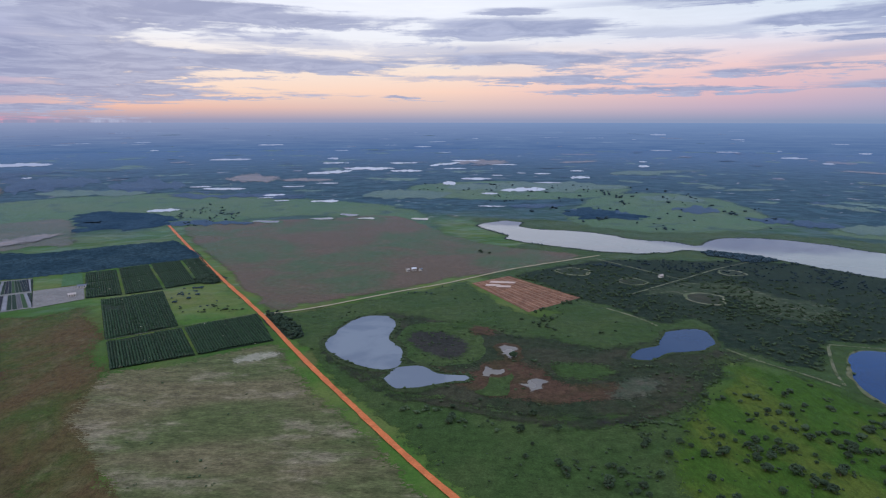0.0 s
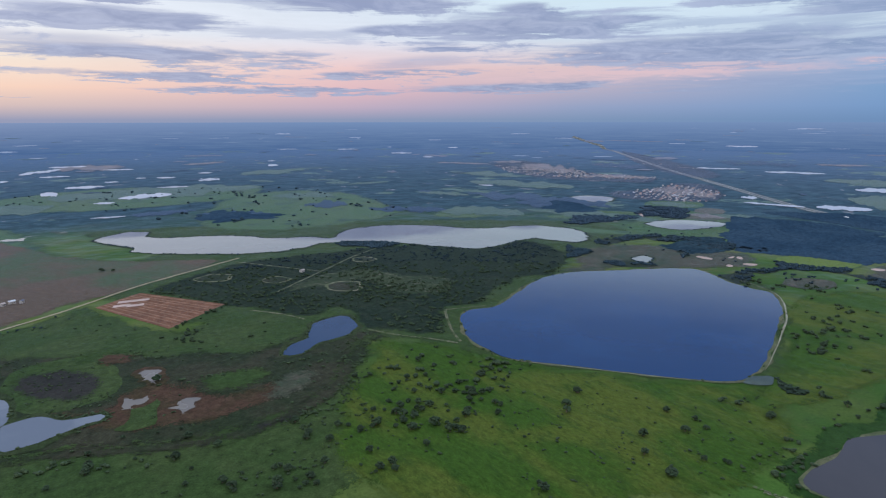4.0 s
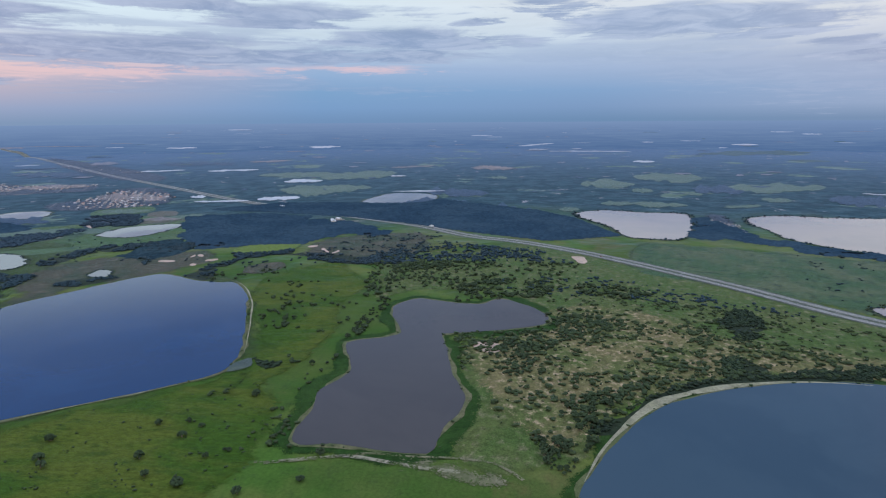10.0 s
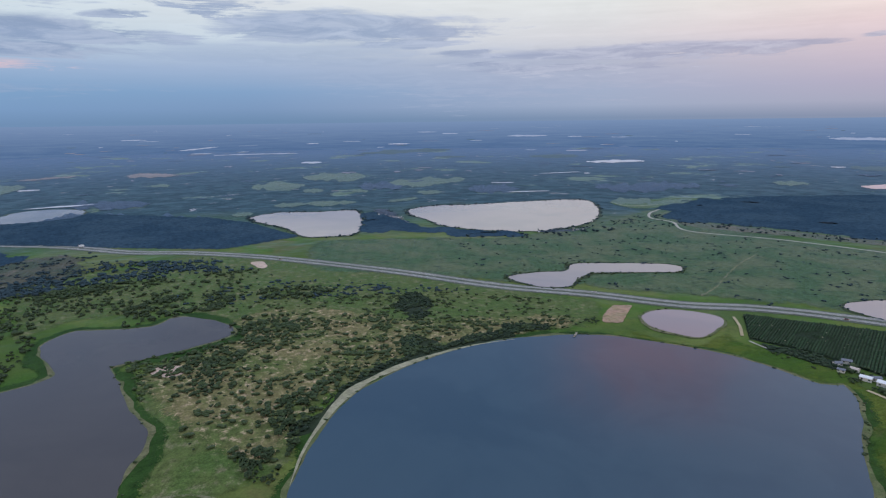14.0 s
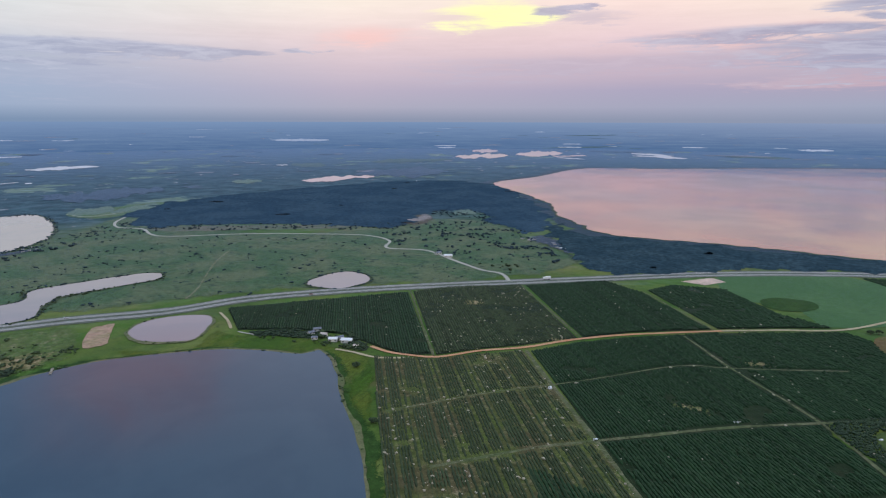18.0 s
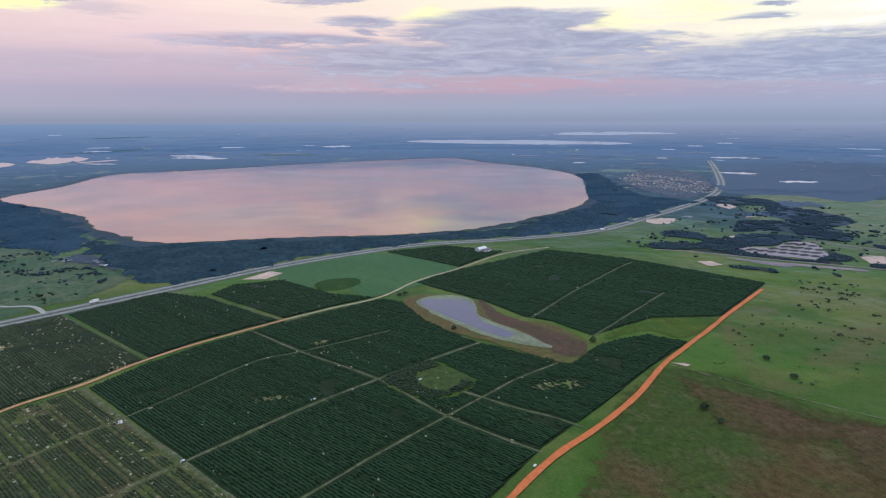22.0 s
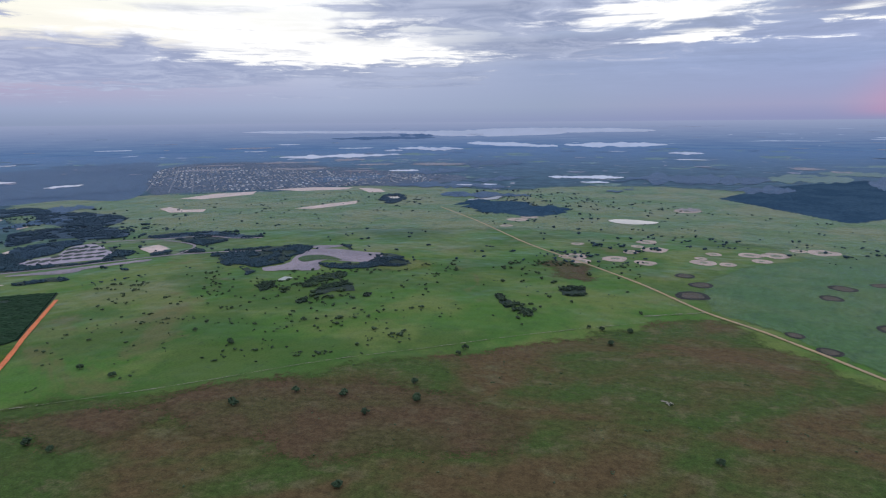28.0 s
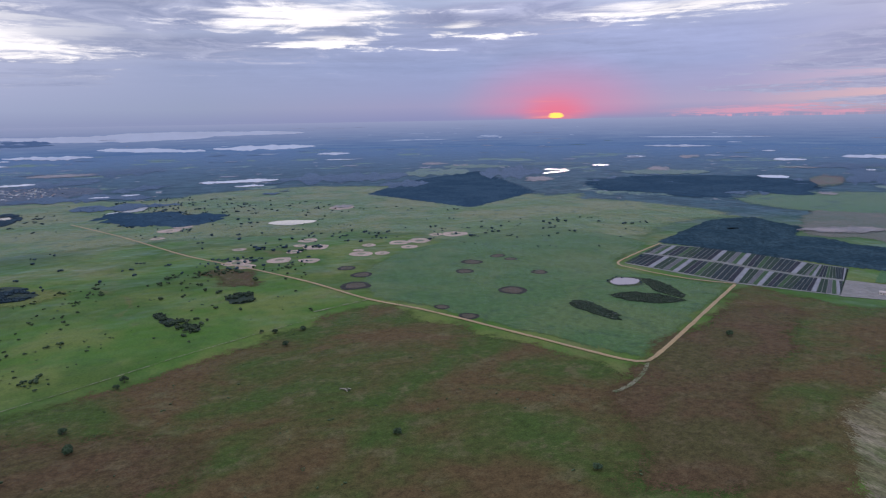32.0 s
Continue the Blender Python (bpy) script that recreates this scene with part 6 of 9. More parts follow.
field("sand_strip", "bare pale sand strip in the pasture", M_SAND, 5, 1.5, [(-2694, -859), (-2667, -748), (-2550, -690), (-2521, -754)])
field("sand_strip", "bare pale sand strip in the pasture", M_SAND, 5, 1.5, [(-1177, -1552), (-1251, -1584), (-1263, -1536), (-1182, -1498)])
field("sand_strip", "bare pale sand strip in the pasture", M_SAND, 5, 1.5, [(-936, -1055), (-965, -1047), (-964, -1009), (-928, -1009)])
field("sand_strip", "bare pale sand strip in the pasture", M_SAND, 5, 1.5, [(-1561, -1579), (-1585, -1562), (-1551, -1504), (-1509, -1502)])

field("bare_patch", "bare tan patch in the rough pasture", M_SHORE, 4, 7, [(-274, 734), (-265, 767), (-221, 774), (-202, 752), (-232, 738), (-254, 723)])
field("weedy_shallows", "pale weedy shallows at the lake corner", M_SHALLOW, 8, 5, [(660, 375), (691, 374), (707, 359), (683, 350), (668, 359)])
field("yellow_field", "bright yellow-green field before the pines", M_YELLOWGREEN, 6, 2, [(1298, 680), (1385, 713), (1470, 602), (1384, 574), (1312, 608)])
field("green_rim", "green meadow round a far pond", M_CROPB, 4, 5, [(1363, 1160), (1511, 1213), (1643, 1119), (1739, 1069), (1448, 890), (1396, 954), (1339, 1078)])
field("meadow", "green meadow beside the settlement", M_CROPB, 3, 5, [(1925, 1506), (2038, 1388), (1907, 1301), (1805, 1424)])
field("meadow", "olive field behind the pond", M_DRY, 3, 5, [(1735, 1216), (1826, 1118), (1868, 1064), (1789, 1029), (1665, 1169)])
field("meadow", "green strip among the woods", M_CROPB, 3, 5, [(1434, 1425), (1555, 1449), (1646, 1340), (1600, 1304), (1491, 1374), (1405, 1398)])
field("meadow", "olive field beside the settlement", M_DRY, 3, 5, [(1908, 1291), (1941, 1229), (1844, 1169), (1812, 1244)])
field("meadow", "dull green field along the lane", M_HAZEGREEN, 3, 5, [(1257, 1257), (1307, 1172), (1349, 1107), (1318, 1082), (1239, 1150), (1197, 1199)])
field("meadow", "small brown field hemmed by trees", M_FALLOW, 4, 5, [(1144, 592), (1209, 596), (1237, 544), (1188, 521), (1141, 540)])
field("bare_sand", "pale bare sliver in the wetland", M_SAND, 5, 2, [(1209, 819), (1223, 822), (1226, 792), (1213, 784), (1206, 798)])
field("bare_sand", "pale bare sliver in the wetland", M_SAND, 5, 2, [(1260, 773), (1275, 776), (1287, 776), (1273, 768), (1261, 767)])
field("bare_sand", "pale bare sliver in the wetland", M_SAND, 5, 2, [(1279, 766), (1294, 769), (1284, 754), (1270, 746), (1269, 753)])
field("bare_sand", "pale bare sliver in the wetland", M_SAND, 5, 2, [(1227, 720), (1241, 722), (1254, 704), (1241, 697), (1228, 705)])
field("bare_sand", "pale bare sliver in the wetland", M_SAND, 5, 2, [(1187, 732), (1200, 735), (1201, 726), (1189, 719), (1183, 723)])
field("bare_sand", "pale bare sliver in the wetland", M_SAND, 5, 2, [(1402, 549), (1419, 549), (1428, 534), (1411, 528), (1400, 536)])
field("bare_sand", "pale bare sliver in the wetland", M_SAND, 5, 2, [(1380, 508), (1397, 508), (1360, 482), (1345, 477), (1356, 490)])
field("bare_sand", "pale bare sliver in the wetland", M_SAND, 5, 2, [(1340, 467), (1356, 466), (1376, 462), (1360, 457), (1344, 460)])
field("bare_sand", "pale bare sliver in the wetland", M_SAND, 5, 2, [(1637, 1333), (1661, 1345), (1607, 1288), (1585, 1270), (1601, 1294)])
field("bare_sand", "bare pale sand by the meadow path", M_SHORE, 4, 8, [(489, 107), (495, 87), (482, 64), (473, 59), (467, 81), (476, 99)])
field("bare_sand", "bare pale sand by the highway", M_SAND, 5, 4, [(1368, -76), (1367, -102), (1314, -108), (1304, -92)])
field("bare_sand", "bare pale sand beside the highway", M_SAND, 5, 4, [(-1190, -1572), (-1283, -1562), (-1210, -1488), (-1160, -1501)])
road("sandy_path", "pale sandy track below the brown lake", M_SHORE, 5, 8, [(472, 239), (484, 204), (493, 168), (488, 130), (483, 94), (481, 63)])

field("mud_margin", "pale mud at the shallow end of the pond", M_PALEMUD, 9, 3, [(-359, -759), (-374, -746), (-386, -710), (-374, -699), (-362, -727), (-349, -739)])
field("round_thicket", "dark brushy hollow in the crop field", M_LUSH, 6, 4, [(-125, -1133), (-156, -1162), (-205, -1155), (-205, -1112), (-166, -1082), (-131, -1096)])
field("brown_patch", "brown bare patch in the dark wood", M_RINGHEART, 7, 8, [(803, -1661), (821, -1786), (767, -1807), (713, -1691), (738, -1592)])
field("meadow", "pale grass strip before the wood", M_DRY, 4, 5, [(1408, -1287), (1172, -1421), (907, -1540), (893, -1490), (1127, -1365), (1333, -1251)])
field("meadow", "green clearing among the far woods", M_CROPB, 6, 5, [(1873, -1392), (1852, -1570), (1814, -1710), (1702, -1683), (1701, -1560), (1670, -1364), (1780, -1334)])
road("sandy_path", "faint sandy path through the scrub pasture", M_SANDPATH, 4.5, 6, [(788, -772), (822, -839), (876, -917), (936, -1010), (997, -1128)])
field("yellow_drift", "yellowish drift of dry grass in the pasture", M_YELLOWDRIFT, 2, 26, [(-1267, -409), (-1317, -341), (-1250, -223), (-1169, -240), (-1164, -333)])
field("rusty_drift", "rusty drift of grass in the pasture", M_RUST, 2, 26, [(-1306, -42), (-1316, 77), (-1163, 110), (-1144, 23)])

# round wetlands: place and size
wet_hollow(-1069, 248, 27)
wet_hollow(-1213, 263, 19)
wet_hollow(-1145, 279, 20)
wet_hollow(-1086, 472, 18)
wet_hollow(-923, 495, 25)
wet_hollow(-1151, 520, 19)
wet_hollow(-1182, 589, 14)
wet_hollow(-1143, 605, 12)
wet_hollow(-1016, 601, 15)
wet_hollow(-883, 344, 12)
wet_hollow(-822, 364, 16)
wet_hollow(-1185, 597, 15)
wet_hollow(-1154, 516, 21)
wet_hollow(-1144, 603, 12)
wet_hollow(-1021, 604, 14)
sand_ring(-1362, 60, 26)
sand_ring(-1316, 70, 20)
sand_ring(-1507, 73, 14)
sand_ring(-1350, 147, 25)
sand_ring(-1424, 188, 18)
sand_ring(-1457, 246, 27)
sand_ring(-1316, 205, 20)
sand_ring(-1551, 240, 23)
sand_ring(-1492, 210, 14)
sand_ring(-1333, 324, 22)
sand_ring(-1424, 365, 16)
sand_ring(-1321, 370, 16)
sand_ring(-1423, 443, 23)
sand_ring(-1423, 495, 26)
sand_ring(-1483, 562, 16)
sand_ring(-1469, 610, 30)
sand_ring(-2101, 445, 38)
sand_ring(-1923, -59, 25)
sand_ring(-1867, -92, 28)
sand_ring(-1362, 449, 18)
sand_ring(-1374, 327, 12)
sand_ring(-1750, -118, 16)

# strip farm: corners of its long beds
STRIP_NEAR = [(-1010, 795), (-798, 872), (-668, 966), (-667, 961)]
STRIP_FAR = [(-1129, 989), (-1013, 1097), (-846, 1130), (-791, 1156), (-786, 1145)]
RED = [(54, 1123), (129, 1179), (237, 1026), (137, 945)]

# roads
road("dirt_road", "straight orange clay road", M_CLAY, 7.0, 9, [(-805, 1786), (-572, 1393), (-410, 1130), (-281, 924), (-198, 779), (-116, 645), (-44, 529), (10, 449), (55, 380), (95, 300), (105, 200), (90, 80), (40, -80), (-40, -230), (-120, -340), (-195, -405), (-263, -451), (-333, -487), (-412, -536), (-503, -603), (-614, -669), (-738, -744), (-889, -831)])
road("dirt_road", "pale sandy cross track", M_SANDROAD, 5.0, 8, [(-283, 930), (-206, 969), (-84, 1061), (17, 1131), (135, 1231), (267, 1315), (353, 1367)])
road("dirt_road", "curved orange clay road through the grove", M_CLAY2, 6.0, 9, [(386, -690), (359, -681), (331, -680), (287, -689), (244, -730), (193, -764), (134, -821), (65, -871), (-58, -938)])
road("dirt_road", "pale sandy road through the grove", M_SANDROAD, 6.0, 8, [(-48, -934), (-134, -973), (-225, -1011), (-315, -1096), (-419, -1160), (-573, -1266), (-705, -1295)])
road("dirt_road", "sandy track along the fenced pasture", M_SANDROAD2, 6.0, 8, [(-2122, -376), (-1816, -206), (-1489, -45), (-1299, 76), (-1136, 172), (-979, 245), (-881, 312), (-758, 379), (-643, 439), (-586, 470), (-571, 488), (-578, 513), (-645, 625), (-727, 760), (-791, 866)])
road("dirt_road", "sandy track beside the strip beds", M_SANDROAD2, 5.0, 8, [(-796, 872), (-861, 820), (-960, 785), (-1015, 784), (-1071, 872), (-1138, 997)])
road("paved_lane", "pale winding lane behind the highway", M_LANE, 8.0, 8, [(1632, -1393), (1574, -1307), (1494, -1250), (1412, -1257), (1276, -1196), (1085, -1314), (844, -1404), (759, -1405), (697, -1366), (664, -1287), (566, -1295), (470, -1224), (388, -1164), (338, -1147), (307, -1095)])
road("paved_lane", "pale winding lane in the meadow", M_LANE, 8.0, 8, [(1856, -1367), (1749, -1357), (1728, -1463), (1745, -1587), (1705, -1680)])
road("farm_track", "short pale drive to the farm", M_SANDROAD, 5.0, 8, [(425, -663), (398, -662), (361, -657), (326, -670)])
road("farm_track", "sandy lane beside the pond", M_SANDROAD, 4.0, 8, [(679, -732), (644, -707), (611, -677)])
road("farm_track", "pale track by the pond to the farm", M_LANE, 3.0, 8, [(593, -670), (563, -668)])
road("sandy_path", "pale worn path across the meadow", M_SANDPATH, 3.5, 8, [(472, 248), (478, 216), (493, 171), (501, 147), (500, 115), (503, 65), (498, 32), (476, 8)])
road("sandy_path", "faint pale path across the worn pasture", M_SANDPATH, 1.8, 8, [(-497, -596), (-562, -479), (-615, -395), (-697, -275), (-765, -146), (-836, -17), (-915, 155)])
road("sandy_path", "faint spur joining the track", M_SANDPATH, 4, 8, [(-941, 149), (-957, 197), (-973, 245)])
road("sandy_path", "pale worn gate path", M_SANDPATH, 5, 8, [(-513, 401), (-520, 427), (-545, 468), (-568, 492)])
road("sandy_path", "pale track through the dark grove", M_SANDPATH, 4, 8, [(333, 1050), (444, 1140), (562, 1235), (657, 1298)])
road("sandy_path", "pale track through the dark grove", M_SANDPATH, 4, 8, [(329, 1348), (397, 1245), (458, 1153)])
road("sandy_path", "pale track at the grove edge", M_SANDPATH, 4, 8, [(261, 971), (299, 921), (320, 877)])
road("sandy_path", "pale track at the grove edge", M_SANDPATH, 4, 8, [(379, 782), (403, 740), (434, 700), (457, 663)])
road("sandy_path", "pale track at the grove edge", M_SANDPATH, 4, 8, [(595, 781), (538, 796), (522, 792), (481, 712), (464, 666)])
road("sand_beach", "pale sandy beach along the lake", M_BEACH, 14.0, 8.2, [(481, -43), (527, -59), (577, -85), (635, -124), (672, -169), (706, -241), (723, -321), (722, -381)])
road("sand_beach", "pale sandy rim of the blue lake", M_BEACH, 4.0, 8.2, [(1099, 643), (1064, 559), (977, 493), (882, 446), (777, 402), (715, 378)])
road("sand_beach", "pale sandy rim of the blue lake", M_BEACH, 2.6, 8.2, [(472, 618), (478, 579), (523, 523), (607, 421), (648, 382)])
HIGHWAY = [(4950, 4975), (4961, 4838), (4970, 4701), (4978, 4565), (4786, 4254), (4163, 3525), (3649, 2917), (3257, 2452), (2627, 1645), (2226, 1132), (2041, 813), (1893, 597), (1746, 348), (1594, 173), (1527, 37), (1395, -131), (1174, -336), (987, -482), (869, -610), (761, -706), (682, -820), (523, -949), (309, -1085), (131, -1193), (-42, -1297), (-239, -1382), (-428, -1431), (-654, -1423), (-931, -1453), (-1268, -1640), (-1470, -1758), (-1681, -1895), (-1871, -2043), (-2034, -2194), (-2228, -2398), (-2448, -2651), (-2710, -2963), (-3036, -3356), (-3358, -3753)]

# groves: an outline, the direction of its rows, and the lanes that part it
grove("south", ROWS, 3.7, 2.3, 0.06, M_GROVE, True, [(180, -755), (128, -811), (64, -861), (-57, -929), (-223, -997), (-250, -972), (-260, -861), (-287, -772), (-326, -707), (-371, -649), (-382, -634), (-451, -682), (-497, -694), (-539, -696), (-575, -653), (-502, -611), (-473, -597), (-362, -526), (-255, -467), (-176, -407), (-72, -335), (60, -374), (119, -480), (6, -448), (63, -548)])
grove("striped", ROWS_STRIPED, 3.1, 1.5, 0.14, M_GROVE_OLD, True, [(366, -662), (291, -681), (247, -717), (191, -754), (68, -550), (13, -451), (-31, -356), (111, -314), (206, -384), (280, -508)])
grove("highway", ROWS, 3.7, 2.1, 0.08, M_GROVE, False, [(685, -756), (455, -956), (299, -696), (331, -678), (392, -698), (441, -719), (525, -709), (598, -676)])
grove("worn", ROWS, 3.7, 1.6, 0.35, M_GROVE_OLD, False, [(448, -963), (392, -1024), (281, -1079), (133, -830), (196, -775), (246, -737), (293, -696)])
grove("middle", ROWS, 3.7, 2.1, 0.08, M_GROVE, False, [(270, -1079), (140, -1170), (68, -1111), (-44, -940), (65, -882), (125, -832)])
grove("upper", ROWS, 3.7, 2.1, 0.15, M_GROVE, False, [(58, -1128), (18, -1186), (-72, -1188), (-146, -1062), (-212, -1014), (-135, -982), (-54, -946)])
grove("corner", ROWS, 3.7, 2.1, 0.1, M_GROVE, False, [(-322, -1377), (-475, -1399), (-584, -1293), (-431, -1178)])
grove("north", ROWS, 3.7, 2.2, 0.06, M_GROVE, False, [(-311, -1085), (-400, -1146), (-689, -1272), (-805, -1135), (-930, -862), (-704, -730), (-597, -759), (-465, -719), (-442, -795), (-411, -831), (-385, -932), (-337, -1029)])
grove("west", ROWS_WEST, 3.6, 2.2, 0.03, M_GROVE, False, [(-713, 1199), (-668, 1228), (-561, 1041), (-612, 1020)])
grove("west", ROWS_WEST, 3.6, 2.2, 0.03, M_GROVE, False, [(-668, 1238), (-624, 1273), (-505, 1078), (-556, 1044)])
grove("west", ROWS_WEST, 3.6, 2.2, 0.03, M_GROVE, False, [(-620, 1279), (-573, 1311), (-460, 1121), (-501, 1082)])
grove("west", ROWS_WEST, 3.6, 2.2, 0.03, M_GROVE, False, [(-569, 1317), (-537, 1345), (-442, 1173), (-459, 1130)])
grove("west", ROWS_WEST, 3.6, 2.2, 0.12, M_GROVE, False, [(-581, 1010), (-500, 1067), (-392, 875), (-470, 817)])
grove("west", ROWS_WEST, 3.6, 2.2, 0.03, M_GROVE, False, [(-463, 808), (-385, 867), (-322, 758), (-408, 710)])
grove("west", ROWS_WEST, 3.6, 2.2, 0.03, M_GROVE, False, [(-382, 872), (-294, 935), (-235, 813), (-319, 760)])

# lanes between the grove blocks
lane(8, [(187, -754), (128, -652), (66, -549), (6, -443), (-32, -367)])
lane(4, [(281, -527), (195, -610), (106, -680), (-3, -775), (-64, -791), (-197, -835)])
lane(7, [(196, -446), (115, -515), (65, -548), (-51, -623), (-141, -670), (-232, -714), (-303, -746)])
lane(6, [(-8, -894), (-64, -791), (-141, -670), (-190, -552), (-249, -457)])
lane(5, [(-15, -448), (-93, -498), (-164, -540), (-247, -588), (-301, -618), (-369, -645)])
lane(6, [(-224, -607), (-265, -548), (-295, -513), (-311, -485)])
lane(6, [(455, -966), (295, -692)])
lane(6, [(277, -1075), (126, -828)])
lane(4, [(65, -1116), (-49, -937)])
lane(5, [(-413, -815), (-567, -937), (-762, -1074), (-807, -1096)])
lane(4, [(-463, -715), (-571, -784), (-708, -872)])
lane(3, [(-672, 1117), (-626, 1146), (-487, 1269)])
lane(4, [(-469, 815), (-390, 872), (-290, 938)])

# woods: an outline, height, spacing
woods("dense dark wood beside the strip farm", 11, 11, [(-1151, 1007), (-1335, 1338), (-1319, 1480), (-1148, 1462), (-1073, 1341), (-983, 1378), (-926, 1367), (-794, 1457), (-675, 1528), (-563, 1381), (-541, 1340), (-724, 1213), (-813, 1158), (-856, 1143)])
woods("small dark wood by the road fork", 9, 8, [(-282, 941), (-253, 933), (-215, 883), (-202, 829), (-221, 822), (-252, 870)])
woods("round thicket in the grove", 8, 8, [(-479, 1173), (-447, 1191), (-418, 1160), (-428, 1122), (-461, 1126)])
woods("dark grove of trees round the clearing", 6, 4.5, [(-150, -673), (-201, -701), (-225, -698), (-218, -679), (-192, -669), (-183, -640), (-198, -618), (-215, -615), (-237, -633), (-244, -619), (-210, -599), (-182, -602), (-155, -631)])
woods("dark wood along the great lake", 10, 13, [(363, -1805), (271, -1647), (-125, -1588), (-479, -1541), (-710, -1584), (-916, -1705), (-1115, -1833), (-1275, -1956), (-1269, -1846), (-1105, -1600), (-795, -1470), (-458, -1470), (-246, -1426), (-43, -1342), (146, -1226), (229, -1378), (345, -1628)])
woods("wood at the tip of the great lake", 10, 16, [(-1270, -2570), (-1726, -2997), (-1938, -3032), (-1635, -2348), (-1590, -2017), (-1632, -1894), (-1457, -1790), (-1057, -1556), (-751, -1450), (-699, -1521), (-997, -1726), (-1300, -2036)])
woods("dense dark wood behind the scrub", 9, 13, [(1783, 1085), (1908, 924), (1855, 740), (1782, 590), (1654, 418), (1566, 426), (1596, 532), (1499, 593), (1440, 646), (1395, 722), (1374, 783), (1380, 848)])
woods("clump of dark trees among the ponds", 8, 9, [(1706, 1378), (1807, 1405), (1842, 1309), (1684, 1190), (1629, 1225), (1609, 1311)])
woods("clump of dark trees among the ponds", 8, 9, [(1335, 1050), (1405, 1000), (1366, 966), (1319, 963), (1286, 1020)])
woods("clump of dark trees among the ponds", 8, 9, [(1406, 993), (1436, 934), (1407, 866), (1335, 824), (1287, 855), (1293, 909)])
woods("clump of dark trees among the ponds", 8, 9, [(1173, 1071), (1278, 1081), (1296, 1043), (1249, 1014), (1160, 1039)])
woods("clump of dark trees among the ponds", 8, 8, [(1218, 885), (1258, 892), (1244, 855), (1197, 827), (1184, 848)])
woods("clump of dark trees among the ponds", 8, 8, [(1009, 884), (1057, 877), (1077, 830), (1035, 812), (1000, 832)])
woods("clump of dark trees among the ponds", 8, 9, [(1398, 1391), (1483, 1367), (1553, 1303), (1521, 1260), (1374, 1270), (1299, 1297)])
woods("clump of dark trees among the ponds", 8, 10, [(1605, 1705), (1645, 1627), (1589, 1489), (1519, 1435), (1480, 1469), (1423, 1518)])
woods("clump of dark trees among the ponds", 8, 8, [(1057, 1065), (1072, 1015), (1032, 977), (997, 984), (969, 981)])
woods("clump of dark trees among the ponds", 8, 8, [(1070, 675), (1141, 699), (1193, 688), (1279, 669), (1236, 648), (1147, 646), (1065, 643)])
woods("clump of dark trees among the ponds", 8, 8, [(1307, 690), (1342, 602), (1377, 586), (1309, 568), (1258, 652)])
woods("clump of dark trees among the ponds", 8, 9, [(1335, 558), (1324, 445), (1304, 322), (1289, 255), (1240, 306), (1247, 420), (1279, 522)])
woods("square dark pine plantation", 12, 14, [(1807, 1110), (1881, 915), (1779, 728), (1685, 531), (1439, 574), (1408, 719), (1432, 883)])
woods("broad dark pine plantation behind the highway", 12, 18, [(1982, 1110), (2164, 951), (2205, 664), (2345, 374), (2070, -5), (1931, -111), (1644, -217), (1553, -30), (1639, 149), (1788, 402), (1884, 605), (1949, 861)])
woods("dark clump of trees", 8, 8, [(944, -272), (1005, -319), (952, -341), (895, -312), (899, -277)])
woods("dark belt of trees along the shore", 6, 8, [(606, -91), (687, -158), (735, -258), (755, -358), (735, -356), (716, -252), (657, -158), (592, -101), (559, -62), (584, -53)])
woods("dark ragged wood in the wetland", 7, 6, [(-1794, -1971), (-1922, -1827), (-1827, -1684), (-1699, -1738), (-1672, -1838)])
woods("dark ragged wood in the wetland", 7, 6, [(-1783, -1681), (-1841, -1538), (-1737, -1321), (-1593, -1283), (-1568, -1387), (-1641, -1533)])
woods("dark ragged wood in the wetland", 7, 6, [(-1450, -1459), (-1579, -1371), (-1566, -1214), (-1467, -1116), (-1402, -1151), (-1398, -1285), (-1275, -1308), (-1334, -1373)])
woods("dark ragged wood in the wetland", 7, 6, [(-1263, -1273), (-1378, -1220), (-1356, -1146), (-1293, -1150), (-1207, -1131), (-1166, -1172)])
woods("dark ragged wood in the wetland", 7, 6, [(-1312, -1062), (-1270, -974), (-1205, -931), (-1194, -959)])
woods("dark ragged wood in the wetland", 7, 6, [(-983, -1259), (-1090, -1206), (-1133, -1043), (-1192, -961), (-1169, -943), (-1022, -1131), (-945, -1211)])
woods("dark ragged wood in the wetland", 7, 6, [(-1132, -1263), (-1213, -1228), (-1139, -1139), (-1079, -1194)])
woods("dark ragged wood in the wetland", 7, 6, [(-1099, -1384), (-1155, -1372), (-1174, -1297), (-1126, -1256), (-1075, -1325)])
woods("dark ragged wood in the wetland", 7, 6, [(-1439, -950), (-1491, -911), (-1487, -838), (-1431, -812), (-1362, -849), (-1388, -898)])
woods("dark ragged wood in the wetland", 7, 6, [(-1473, -1036), (-1541, -961), (-1538, -864), (-1507, -750), (-1487, -735), (-1467, -806), (-1482, -924), (-1440, -1013)])
woods("dark ragged wood in the wetland", 7, 6, [(-1288, -844), (-1335, -832), (-1299, -779), (-1263, -803)])
woods("dark ragged wood in the wetland", 7, 6, [(-1262, -892), (-1300, -879), (-1258, -847), (-1232, -870)])
woods("dark ragged wood in the wetland", 7, 6, [(-1303, -762), (-1361, -684), (-1397, -610), (-1376, -558), (-1275, -569), (-1213, -557), (-1175, -589), (-1176, -644), (-1165, -688), (-1217, -719)])
woods("dark ragged wood in the wetland", 7, 6, [(-1294, -376), (-1343, -373), (-1303, -322), (-1256, -275), (-1211, -350)])
